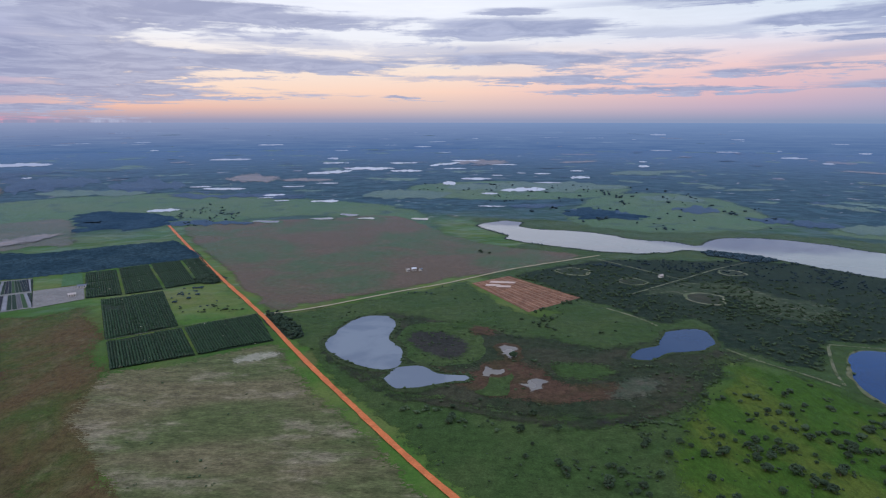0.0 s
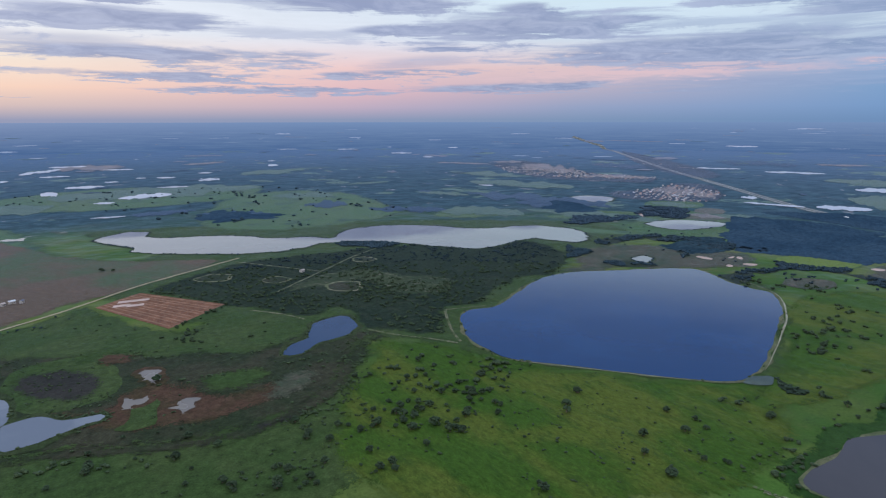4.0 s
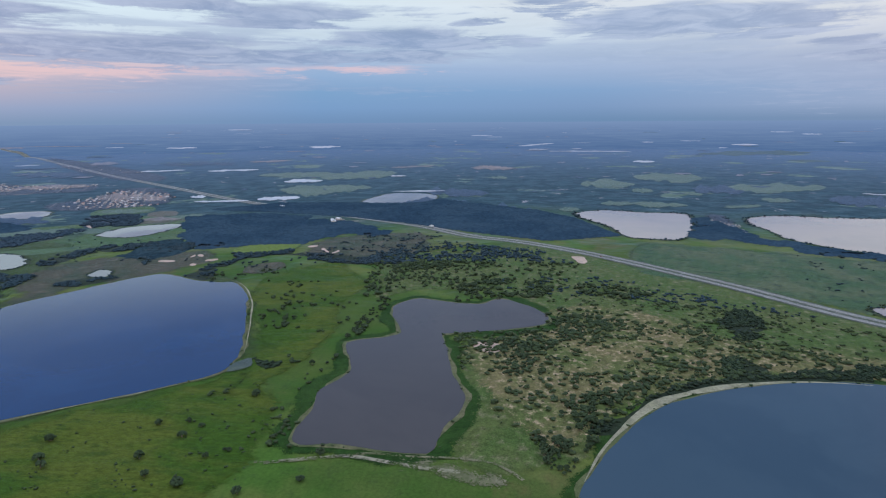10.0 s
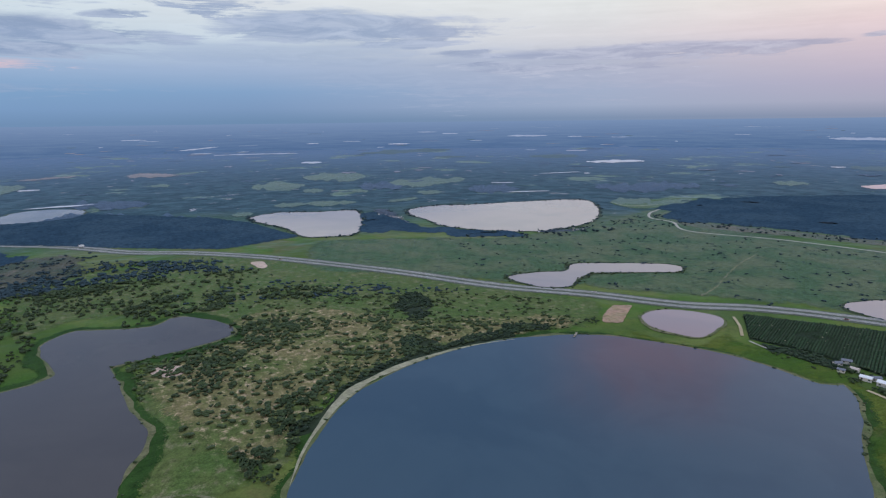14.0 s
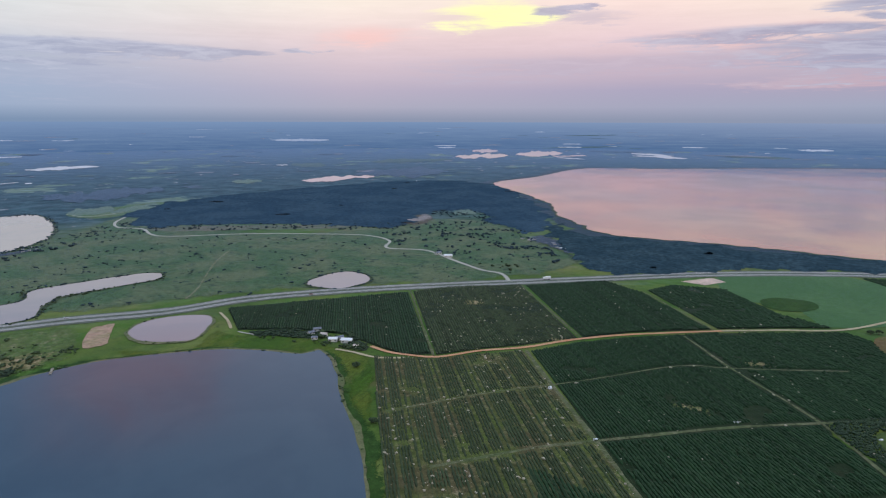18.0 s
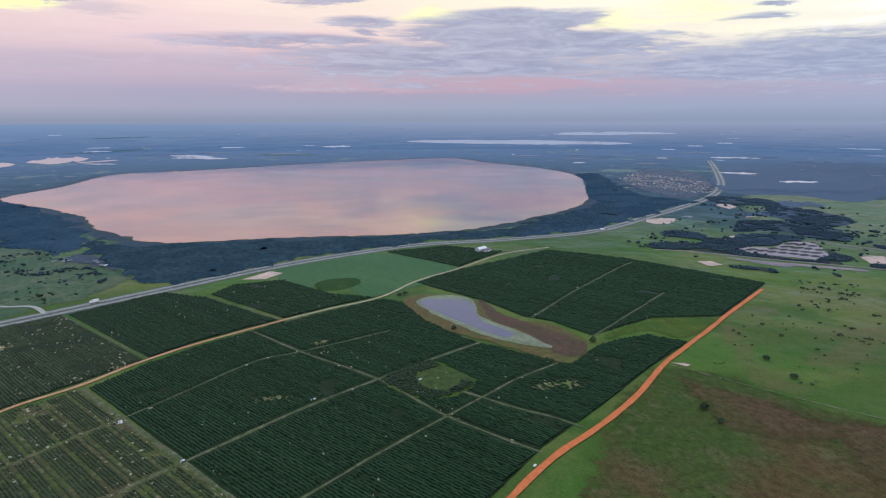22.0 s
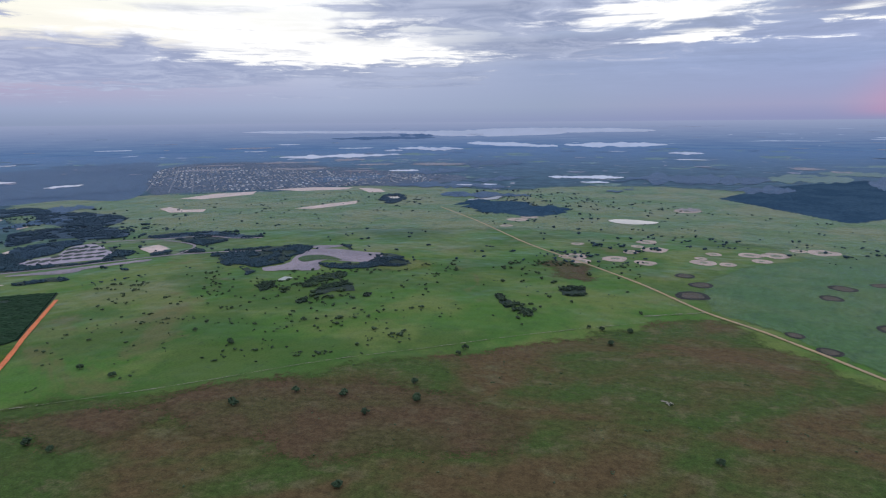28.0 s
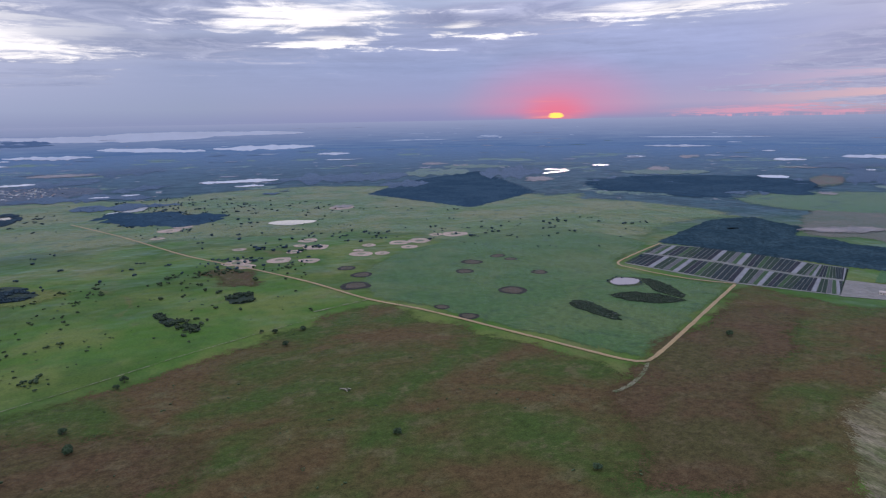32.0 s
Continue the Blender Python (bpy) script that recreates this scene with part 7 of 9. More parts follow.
woods("dark ragged wood in the wetland", 7, 6, [(-1222, -481), (-1228, -447), (-1233, -368), (-1208, -347), (-1176, -405), (-1173, -455)])
woods("dark ragged wood in the wetland", 7, 6, [(-1435, -512), (-1397, -465), (-1374, -476)])
woods("dark ragged wood in the wetland", 7, 6, [(-1027, -531), (-1063, -519), (-1033, -495), (-993, -507)])
woods("dark ragged wood in the wetland", 7, 6, [(-1042, -449), (-1103, -444), (-1156, -409), (-1116, -390), (-1076, -416), (-1025, -433)])
woods("dark ragged wood in the wetland", 7, 6, [(-1014, -415), (-1053, -401), (-1081, -370), (-1019, -338), (-1012, -375), (-985, -400)])
woods("dark ragged wood in the wetland", 7, 6, [(-945, -418), (-967, -412), (-946, -400), (-928, -408)])
woods("dark ragged wood in the wetland", 7, 6, [(-991, -319), (-1016, -308), (-991, -304)])
woods("dark ragged wood in the wetland", 7, 6, [(-1144, -613), (-1160, -601), (-1119, -578), (-1102, -592)])
woods("dark ragged wood in the wetland", 7, 6, [(-991, -1003), (-1035, -954), (-1017, -927), (-973, -976)])
woods("dark clump of trees in the scrub", 6, 6, [(729, -275), (762, -349), (748, -392), (720, -373), (717, -326), (700, -268)])
woods("dark clump of trees in the scrub", 6, 6, [(956, -302), (924, -317), (879, -313), (858, -285), (865, -269)])
woods("dark clump of trees in the scrub", 6, 6, [(788, -388), (766, -435), (755, -454), (742, -437), (756, -382)])
woods("dark clump of trees in the scrub", 6, 6, [(781, -238), (791, -265), (724, -279), (719, -247), (733, -221)])
woods("ring of dark trees round a sandy hollow", 8, 6, [(-2278, -644), (-2406, -657), (-2485, -633), (-2437, -585), (-2327, -550), (-2222, -549), (-2183, -579)])
woods("dark oval clump of trees", 8, 7, [(-1074, 19), (-1102, 38), (-1094, 69), (-1056, 70), (-1038, 46), (-1048, 25)])
woods("dark clump of trees", 7, 6, [(-1032, -88), (-1034, -76), (-1008, -69), (-1006, -80)])
woods("dark clump of trees", 7, 6, [(-1000, -71), (-1001, -58), (-975, -44), (-959, -54), (-972, -66)])
woods("dark clump of trees", 7, 6, [(-958, -38), (-954, -25), (-922, -18), (-921, -32)])
woods("dark far wood with a pond", 9, 15, [(-2239, -297), (-2319, -275), (-2282, -154), (-2140, 33), (-1981, 22), (-1959, -115), (-2064, -255)])
woods("dark square plantation on the plain", 3, 20, [(-2446, 637), (-2890, 956), (-3233, 1494), (-2194, 1264), (-1906, 851)])
woods("dark far wood on the plain", 7, 18, [(-2446, 1720), (-2491, 2085), (-2284, 2422), (-1979, 2500), (-1608, 2099), (-1778, 1980), (-1729, 1708), (-1964, 1649), (-2143, 1537)])
woods("dark swale thicket", 1.6, 6, [(-817, 541), (-818, 572), (-725, 574), (-716, 553), (-767, 538)])
woods("dark swale thicket", 1.6, 6, [(-832, 622), (-826, 681), (-753, 718), (-759, 668), (-792, 634)])
woods("dark swale thicket", 1.4, 6, [(-897, 747), (-862, 764), (-777, 742), (-774, 721), (-832, 718)])
woods("dark wood of far trees", 9, 14, [(-1166, 1983), (-1014, 2021), (-855, 1891), (-817, 1786), (-999, 1690)])
woods("dark far wood", 9, 20, [(410, 2056), (534, 2097), (619, 1934), (543, 1856), (432, 1899)])
woods("trees on the lake neck", 7, 9, [(606, 1450), (672, 1406), (711, 1328), (640, 1309), (595, 1371)])
woods("broad dark wood behind the scrub", 8, 16, [(1452, -1281), (1193, -1446), (915, -1522), (773, -1602), (801, -1821), (693, -1961), (528, -1758), (396, -1613), (401, -1876), (567, -2273), (838, -2754), (1258, -2848), (1586, -2334), (1769, -1791), (1702, -1520)])
woods("wood between the pink lakes", 8, 16, [(1993, -480), (1805, -573), (1578, -630), (1431, -765), (1418, -659), (1584, -533), (1679, -402)])
woods("shrub belt along the farm", 5, 7, [(577, -678), (495, -711), (472, -691), (523, -678), (556, -667)])
woods("trees round the farm", 6, 8, [(445, -725), (402, -699), (379, -675), (400, -673), (427, -695)])
woods("dark wood beyond the blue lake", 8, 14, [(1306, 953), (1433, 913), (1318, 823), (1225, 862)])
woods("dark bushes along the meadow track", 4, 8, [(710, 367), (697, 337), (694, 316), (675, 325), (681, 347)])

# distant lakes, clearings, meadows and woods: bearing, half width, fall of the sight line, half depth, slant
far_water(15.4, 1.15, 0.0375, 0.001)
far_water(24.8, 0.32, 0.0436, 0.0008)
far_water(21.4, 0.91, 0.0989, 0.0013)
far_water(19.5, 1.79, 0.1032, 0.0022, -0.0011)
far_water(15.3, 0.98, 0.1152, 0.0022)
far_water(16.1, 0.73, 0.1193, 0.0009)
far_water(14.7, 0.67, 0.1245, 0.0011)
far_water(10.9, 1.27, 0.1272, 0.0027)
far_water(24.5, 1.32, 0.1321, 0.0029)
far_water(10.3, 2.02, 0.0811, 0.0031, 0.0017)
far_water(6.7, 2.31, 0.0759, 0.0036)
far_water(3.4, 1.51, 0.0799, 0.0023)
far_water(10.0, 0.5, 0.0594, 0.0018)
far_water(9.7, 1.26, 0.0665, 0.0013)
far_water(3.6, 1.29, 0.0673, 0.0013)
far_water(18.8, 1.74, 0.0589, 0.0017)
far_water(-0.2, 1.43, 0.0691, 0.0023, 0.0027)
far_water(-2.1, 1.3, 0.0636, 0.0013)
far_soil(-3.6, 2.72, 0.0662, 0.0054)
far_water(-5.6, 1.16, 0.0696, 0.0013)
far_water(-1.1, 1.04, 0.0763, 0.0011)
far_water(-0.6, 0.6, 0.1, 0.0046)
far_water(-3.1, 1.43, 0.0925, 0.0023)
far_water(-5.0, 0.52, 0.0868, 0.0011)
far_water(-7.2, 0.39, 0.0828, 0.0009)
far_water(-9.1, 0.76, 0.0833, 0.0013)
far_water(-12.2, 0.62, 0.078, 0.0013)
far_water(-12.5, 0.87, 0.0885, 0.0031)
far_water(-9.6, 1.27, 0.0975, 0.0013)
far_water(-4.3, 0.78, 0.1161, 0.0023)
far_water(-7.4, 2.06, 0.1095, 0.0045, 0.0019)
far_water(-4.5, 1.31, 0.1372, 0.0014)
far_water(-17.9, 0.47, 0.0689, 0.0021)
far_water(-17.8, 0.35, 0.0621, 0.0009)
far_water(-24.5, 0.97, 0.0454, 0.0012)
far_water(-29.4, 0.99, 0.0519, 0.0014)
far_soil(-32.6, 1.29, 0.0562, 0.0023)
far_water(-31.8, 0.47, 0.0582, 0.0011)
far_water(-32.4, 0.64, 0.0314, 0.0007)
far_water(-34.1, 0.44, 0.0433, 0.0011)
far_water(-18.9, 0.69, 0.0212, 0.0013)
far_water(-25.2, 0.53, 0.0273, 0.0008)
far_water(-19.2, 0.92, 0.0446, 0.0007)
far_soil(-12.2, 1.86, 0.0524, 0.0013)
far_soil(-12.2, 1.86, 0.0638, 0.0018, 0.0014)
far_soil(17.1, 2.62, 0.088, 0.0078, -0.0012)
far_soil(12.4, 2.62, 0.0925, 0.0036, -0.0009)
far_water(10.6, 1.01, 0.0985, 0.0011)
far_water(13.6, 0.99, 0.1027, 0.0011)
far_meadow(-17.2, 2.14, 0.0804, 0.0026, 0.001)
far_meadow(-21.2, 1.81, 0.0742, 0.0013, 0.0009)
far_meadow(-16.9, 1.08, 0.0927, 0.0017, -0.0012)
far_meadow(-23.5, 1.1, 0.098, 0.0025)
far_meadow(-26.3, 1.9, 0.099, 0.0016, 0.0017)
far_meadow(-8.5, 8.15, 0.1041, 0.009, 0.0023)
far_meadow(-20.4, 2.78, 0.117, 0.0052)
far_meadow(3.3, 4.18, 0.1182, 0.0073)
far_meadow(33.1, 2.47, 0.0736, 0.0015, -0.002)
far_meadow(29.0, 1.79, 0.0696, 0.002, -0.0012)
far_wood(25.5, 2.98, 0.0947, 0.0099, -0.0023)
far_wood(32.2, 3.36, 0.0826, 0.0061, -0.003)
far_meadow(29.6, 3.96, 0.1016, 0.0056, -0.0039)
far_wood(-8.7, 2.58, 0.1351, 0.0037, 0.001)
far_wood(18.2, 5.79, 0.1152, 0.0044, -0.0037)
far_wood(21.5, 4.35, 0.1535, 0.0043, -0.0045)
far_soil(-35.0, 2.95, 0.0683, 0.0014, -0.0016)
far_meadow(-35.9, 2.06, 0.0851, 0.0027, -0.0038)
far_meadow(-33.3, 2.34, 0.1166, 0.0027, -0.0032)
far_meadow(-35.9, 2.9, 0.1457, 0.0074)
far_water(-37.1, 0.65, 0.1034, 0.0009)
far_meadow(-18.1, 3.01, 0.0777, 0.0026, 0.0018)
far_wood(-44.0, 4.16, 0.1295, 0.0083, 0.0009)
far_wood(-29.9, 3.62, 0.1423, 0.0046, -0.0014)
far_wood(-22.4, 1.96, 0.1319, 0.0062, -0.0013)
far_wood(-14.7, 3.24, 0.1443, 0.0077, -0.0036)
far_water(-40.2, 0.85, 0.0217, 0.0008)
far_water(-63.5, 1.01, 0.0126, 0.0011)
far_water(-58.7, 1.23, 0.0379, 0.0013)
far_water(-70.4, 0.88, 0.0408, 0.0018)
far_water(-44.1, 0.92, 0.0285, 0.0006)
far_soil(-39.1, 1.5, 0.066, 0.0027)
far_soil(-42.8, 2.82, 0.0753, 0.0095, -0.0023)
far_soil(-48.6, 3.34, 0.0873, 0.0042)
far_soil(-54.6, 3.13, 0.1078, 0.0079, -0.0021)
far_water(-68.6, 1.69, 0.0928, 0.0032)
far_water(-66.4, 1.83, 0.1188, 0.0037)
far_water(-61.5, 2.3, 0.1198, 0.0018, -0.001)
far_water(-59.6, 0.63, 0.1116, 0.0027)
far_soil(-65.9, 2.06, 0.0607, 0.0018)
far_water(-62.7, 2.16, 0.0734, 0.0018)
far_meadow(-68.8, 2.86, 0.0837, 0.0045)
far_meadow(-69.3, 2.36, 0.1084, 0.0082)
far_meadow(-38.0, 2.38, 0.0857, 0.0038, -0.0026)
far_meadow(-40.4, 4.82, 0.1009, 0.0055, -0.0036)
far_water(-37.3, 0.54, 0.104, 0.0011)
far_meadow(-38.0, 2.78, 0.1453, 0.0062, -0.0049)
far_meadow(-46.8, 5.9, 0.1474, 0.0059, -0.0054)
far_meadow(-53.8, 1.92, 0.1266, 0.0035, -0.0015)
far_meadow(-58.5, 1.89, 0.1404, 0.0036)
far_soil(-56.4, 1.73, 0.142, 0.0036, -0.0013)
far_soil(-50.2, 2.92, 0.0321, 0.0008, -0.0009)
far_water(-57.1, 1.71, 0.0706, 0.0013)
far_soil(-52.8, 1.17, 0.0575, 0.0026)
far_soil(-46.7, 1.07, 0.0326, 0.0012)
far_wood(-42.0, 6.57, 0.1247, 0.0072, -0.0087)
far_wood(-49.1, 2.46, 0.07, 0.0042, -0.0015)
far_wood(-59.9, 2.99, 0.0619, 0.0035, -0.0009)
far_water(-63.7, 0.61, 0.0124, 0.0007)
far_water(-68.5, 1.59, 0.0926, 0.0032)
far_water(-66.3, 1.82, 0.1194, 0.0039)
far_water(-79.0, 2.47, 0.113, 0.0013)
far_water(-84.9, 0.98, 0.0247, 0.0009)
far_water(-89.8, 1.65, 0.0391, 0.0011, 0.0022)
far_water(-90.0, 0.89, 0.0463, 0.0009)
far_water(-94.5, 3.61, 0.0492, 0.0011)
far_water(-93.4, 0.51, 0.0454, 0.0009)
far_water(-70.7, 1.42, 0.0399, 0.0016)
far_water(-77.2, 0.8, 0.0879, 0.0013)
far_water(-63.9, 0.53, 0.0732, 0.0015)
far_meadow(-68.1, 3.34, 0.0821, 0.0039)
far_meadow(-70.6, 4.14, 0.1057, 0.0065)
far_meadow(-73.6, 3.48, 0.0857, 0.0066, 0.002)
far_soil(-78.6, 2.32, 0.0731, 0.0017, 0.0015)
far_soil(-86.0, 2.24, 0.0758, 0.0044, -0.001)
far_meadow(-86.5, 0.75, 0.0911, 0.0027)
far_meadow(-96.2, 2.35, 0.0992, 0.0073)
far_meadow(-92.9, 0.92, 0.1414, 0.0037)
far_meadow(-97.1, 1.45, 0.1297, 0.0037)
far_meadow(-107.7, 4.15, 0.0494, 0.0035, 0.0021)
far_water(-99.4, 0.52, 0.0349, 0.0009)
far_water(-107.1, 1.01, 0.0375, 0.0011)
far_water(-109.7, 0.87, 0.0194, 0.0009)
far_water(-111.8, 0.73, 0.0222, 0.0011)
far_water(-118.8, 1.81, 0.0267, 0.0017)
far_water(-123.0, 0.64, 0.0282, 0.001)
far_water(-126.9, 0.8, 0.0295, 0.0008)
far_water(-99.2, 0.91, 0.0644, 0.0022)
far_meadow(-111.8, 1.47, 0.0586, 0.0017)
far_water(-126.6, 2.52, 0.0666, 0.0028, 0.0011)
far_water(-123.2, 0.96, 0.05, 0.0011)
far_meadow(-121.2, 2.2, 0.0587, 0.0033)
far_soil(-126.0, 0.61, 0.0406, 0.0008)
far_meadow(-101.2, 2.86, 0.0881, 0.0073)
far_meadow(-109.5, 3.64, 0.0982, 0.0081, 0.0029)
far_meadow(-109.8, 1.13, 0.1156, 0.0036)
far_meadow(-99.2, 0.92, 0.1089, 0.0037)
far_meadow(-103.4, 0.78, 0.1119, 0.0027)
far_meadow(-100.7, 2.36, 0.1293, 0.0046)
far_meadow(-107.3, 1.41, 0.1275, 0.0027, 0.0025)
far_water(-121.8, 1.86, 0.085, 0.0008, 0.0017)
far_water(-124.2, 0.25, 0.0855, 0.0011)
far_water(-119.0, 1.95, 0.1153, 0.0009, 0.0011)
far_water(-116.6, 1.06, 0.101, 0.0009)
far_meadow(-128.1, 1.69, 0.1286, 0.0064, 0.0019)
far_meadow(-131.3, 1.84, 0.1273, 0.0046, 0.0046)
far_wood(-105.3, 2.06, 0.1046, 0.0064)
far_wood(-83.5, 7.13, 0.1473, 0.0162, -0.006)
far_wood(-82.7, 2.92, 0.1155, 0.0071, -0.0021)
far_wood(-115.8, 2.39, 0.1109, 0.007, 0.0011)
far_wood(-129.3, 4.42, 0.1057, 0.0078, 0.0041)
far_water(-145.3, 2.55, 0.0312, 0.0019)
far_water(-158.4, 1.03, 0.0409, 0.0011)
sky_pink_water(-161.7, 2.42, 0.057, 0.0041, 0.0013)
sky_pink_water(-162.0, 1.2, 0.0486, 0.0033)
sky_pink_water(-166.9, 2.12, 0.0525, 0.004, 0.0013)
sky_pink_water(-169.6, 1.54, 0.0555, 0.0009, 0.001)
sky_pink_water(-148.5, 3.3, 0.0918, 0.004, 0.003)
far_water(-166.9, 0.5, 0.0187, 0.0008)
far_water(-169.8, 0.86, 0.0369, 0.0008)
far_soil(-162.5, 1.3, 0.0394, 0.0008)
far_meadow(-155.3, 3.82, 0.0643, 0.0035, 0.0016)
far_meadow(-145.9, 1.54, 0.0701, 0.0036)
far_water(-143.6, 0.52, 0.0698, 0.0009)
far_meadow(-152.9, 1.36, 0.1112, 0.0027)
far_meadow(-156.0, 0.96, 0.1092, 0.0044)
far_water(-155.8, 0.24, 0.0979, 0.001)
far_soil(-155.7, 1.46, 0.1592, 0.0063, 0.0014)
far_meadow(-160.8, 1.82, 0.1468, 0.0052, 0.0021)
far_meadow(-171.4, 2.38, 0.0233, 0.0007, 0.0009)
far_meadow(-140.5, 1.31, 0.0938, 0.0036)
far_wood(-155.9, 5.76, 0.1312, 0.0079, 0.0046)
far_wood(-146.2, 6.44, 0.1234, 0.0073, 0.0024)
far_wood(-154.3, 4.35, 0.0839, 0.007, 0.0022)
far_soil(-148.5, 1.53, 0.1116, 0.0027)
far_meadow(-170.7, 3.51, 0.0417, 0.0009, 0.002)
far_water(-145.5, 2.37, 0.0323, 0.0015)
far_water(-158.5, 0.8, 0.0437, 0.001)
far_water(-176.7, 1.79, 0.0518, 0.0018, -0.0014)
far_water(171.0, 1.25, 0.0403, 0.0018)
far_water(179.9, 1.03, 0.0398, 0.0009)
broad_water(154.6, 10.1, 0.0347, 0.0039, -0.0015)
broad_water(148.0, 3.4, 0.0221, 0.0018)
far_soil(153.6, 1.22, 0.0556, 0.001)
far_soil(148.7, 1.65, 0.0598, 0.0009, 0.0011)
far_water(149.0, 0.56, 0.0661, 0.0008)
far_soil(176.6, 3.08, 0.0505, 0.0011)
far_meadow(175.1, 2.56, 0.0521, 0.0011)
far_water(-177.3, 2.28, 0.0548, 0.002, -0.0012)
far_water(-169.7, 1.25, 0.0592, 0.0009, -0.001)
far_water(-169.6, 1.06, 0.042, 0.0007)
far_meadow(174.5, 1.63, 0.0519, 0.0017)
broad_water(145.9, 4.98, 0.0204, 0.0022)
far_water(136.2, 1.95, 0.0552, 0.0013)
far_water(131.4, 1.4, 0.0865, 0.0017, 0.0009)
far_water(135.9, 1.49, 0.0771, 0.0013)
far_water(127.6, 1.4, 0.0395, 0.0008)
far_water(142.0, 0.49, 0.0575, 0.0009)
far_water(139.4, 0.71, 0.0389, 0.0009)
far_water(141.5, 0.61, 0.0444, 0.0009)
far_water(137.1, 0.69, 0.0344, 0.0008)
far_wood(131.7, 5.84, 0.0932, 0.0099, 0.0039)
far_wood(128.0, 3.84, 0.0625, 0.0063, 0.002)
far_wood(131.4, 1.96, 0.1181, 0.005, 0.0017)
far_wood(133.3, 2.69, 0.1343, 0.0043, 0.0025)
far_soil(139.2, 1.42, 0.0483, 0.0009)
far_soil(143.2, 1.24, 0.0665, 0.0009)
broad_water(108.9, 8.64, 0.0174, 0.0025, -0.0012)
broad_water(95.9, 7.29, 0.021, 0.0059)
far_wood(105.1, 4.75, 0.0275, 0.002)
far_water(109.1, 5.43, 0.0548, 0.0038, 0.0012)
far_water(104.3, 0.87, 0.047, 0.0016)
far_water(107.7, 1.59, 0.0428, 0.0011)
far_soil(117.0, 2.49, 0.0403, 0.0017)
far_water(116.5, 0.99, 0.0455, 0.0009)
far_soil(112.7, 2.78, 0.0738, 0.0026)
far_soil(108.3, 1.61, 0.0606, 0.0025)
far_soil(106.0, 2.24, 0.0691, 0.0017)
far_soil(107.7, 1.72, 0.079, 0.0013)
far_water(103.4, 1.4, 0.0796, 0.0021)
far_soil(100.2, 2.75, 0.0697, 0.0032)
far_soil(107.1, 0.68, 0.0754, 0.0008)
far_water(97.8, 0.78, 0.1039, 0.0012)
far_water(95.5, 0.75, 0.1032, 0.0012)
far_water(96.9, 0.58, 0.1283, 0.0012)
far_water(113.6, 0.97, 0.0358, 0.0009)
far_water(111.7, 0.36, 0.0528, 0.0013)
far_soil(119.5, 2.54, 0.0652, 0.0009)
far_soil(120.5, 3.58, 0.0715, 0.0013)
far_soil(113.8, 3.17, 0.0636, 0.0017)
far_wood(100.4, 2.87, 0.0811, 0.0048, 0.0018)
far_wood(95.7, 3.12, 0.0686, 0.0061, 0.002)
far_wood(108.5, 3.48, 0.0905, 0.0043, 0.0016)
far_wood(94.7, 2.34, 0.0946, 0.0038, 0.0023)
broad_water(88.9, 7.89, 0.0172, 0.0044, -0.0012)
far_water(90.9, 1.55, 0.0417, 0.0027)
far_water(84.4, 4.42, 0.0397, 0.0044)
far_water(78.5, 1.46, 0.0521, 0.0026)
far_water(78.0, 1.46, 0.0616, 0.001)
far_water(86.8, 3.36, 0.0906, 0.0041)
far_water(86.0, 1.29, 0.0987, 0.002)
far_soil(69.3, 1.43, 0.0716, 0.0025)
far_meadow(69.2, 3.08, 0.0856, 0.0067, 0.0014)
far_soil(67.0, 0.85, 0.0748, 0.0016)
far_meadow(64.3, 1.82, 0.0775, 0.0016, 0.001)
far_water(64.3, 1.2, 0.0301, 0.0009)
far_water(70.7, 2.67, 0.033, 0.0007)
far_soil(59.7, 1.48, 0.0993, 0.0038, 0.0014)
far_water(58.2, 1.29, 0.087, 0.0019, 0.003)
far_meadow(59.2, 2.15, 0.0737, 0.0015, 0.0014)
far_soil(77.9, 1.11, 0.1376, 0.0036)
far_wood(77.6, 5.83, 0.0912, 0.0088, 0.0015)
far_wood(72.2, 2.3, 0.1041, 0.0051, 0.0011)
far_wood(62.3, 2.92, 0.0866, 0.0094, 0.002)
far_wood(99.0, 5.16, 0.1038, 0.0055, -0.0019)
far_wood(95.9, 4.18, 0.1204, 0.0046, -0.0012)
far_water(100.9, 3.06, 0.0451, 0.0038, -0.0014)
far_water(94.0, 3.58, 0.0388, 0.004, -0.0023)
far_wood(102.2, 1.65, 0.0229, 0.0029, -0.001)
far_water(51.3, 0.83, 0.062, 0.0013)
far_soil(47.0, 0.9, 0.0617, 0.0033)
far_water(54.3, 0.73, 0.076, 0.0018)
far_soil(49.4, 1.05, 0.0806, 0.0043)
far_meadow(48.9, 3.69, 0.0856, 0.0043, 0.0009)
far_water(48.0, 2.72, 0.0459, 0.0018)
far_water(46.0, 5.26, 0.0327, 0.001)
far_water(34.0, 1.94, 0.0593, 0.003)
far_water(41.0, 0.51, 0.0527, 0.0012)
far_water(39.4, 1.19, 0.0649, 0.0024)
far_water(40.5, 1.22, 0.09, 0.0032)
red_soil(36.7, 1.36, 0.0941, 0.0124, 0.0009)
far_soil(36.5, 0.75, 0.111, 0.0031)
far_water(33.9, 0.35, 0.0771, 0.0011)
far_wood(50.5, 4.48, 0.1024, 0.0087, 0.0013)
far_wood(41.7, 4.27, 0.1052, 0.0106, 0.0026)
far_wood(33.7, 1.76, 0.0896, 0.0089, 0.0013)
far_soil(59.8, 1.28, 0.0965, 0.0036)
far_water(58.3, 1.01, 0.0831, 0.0016)
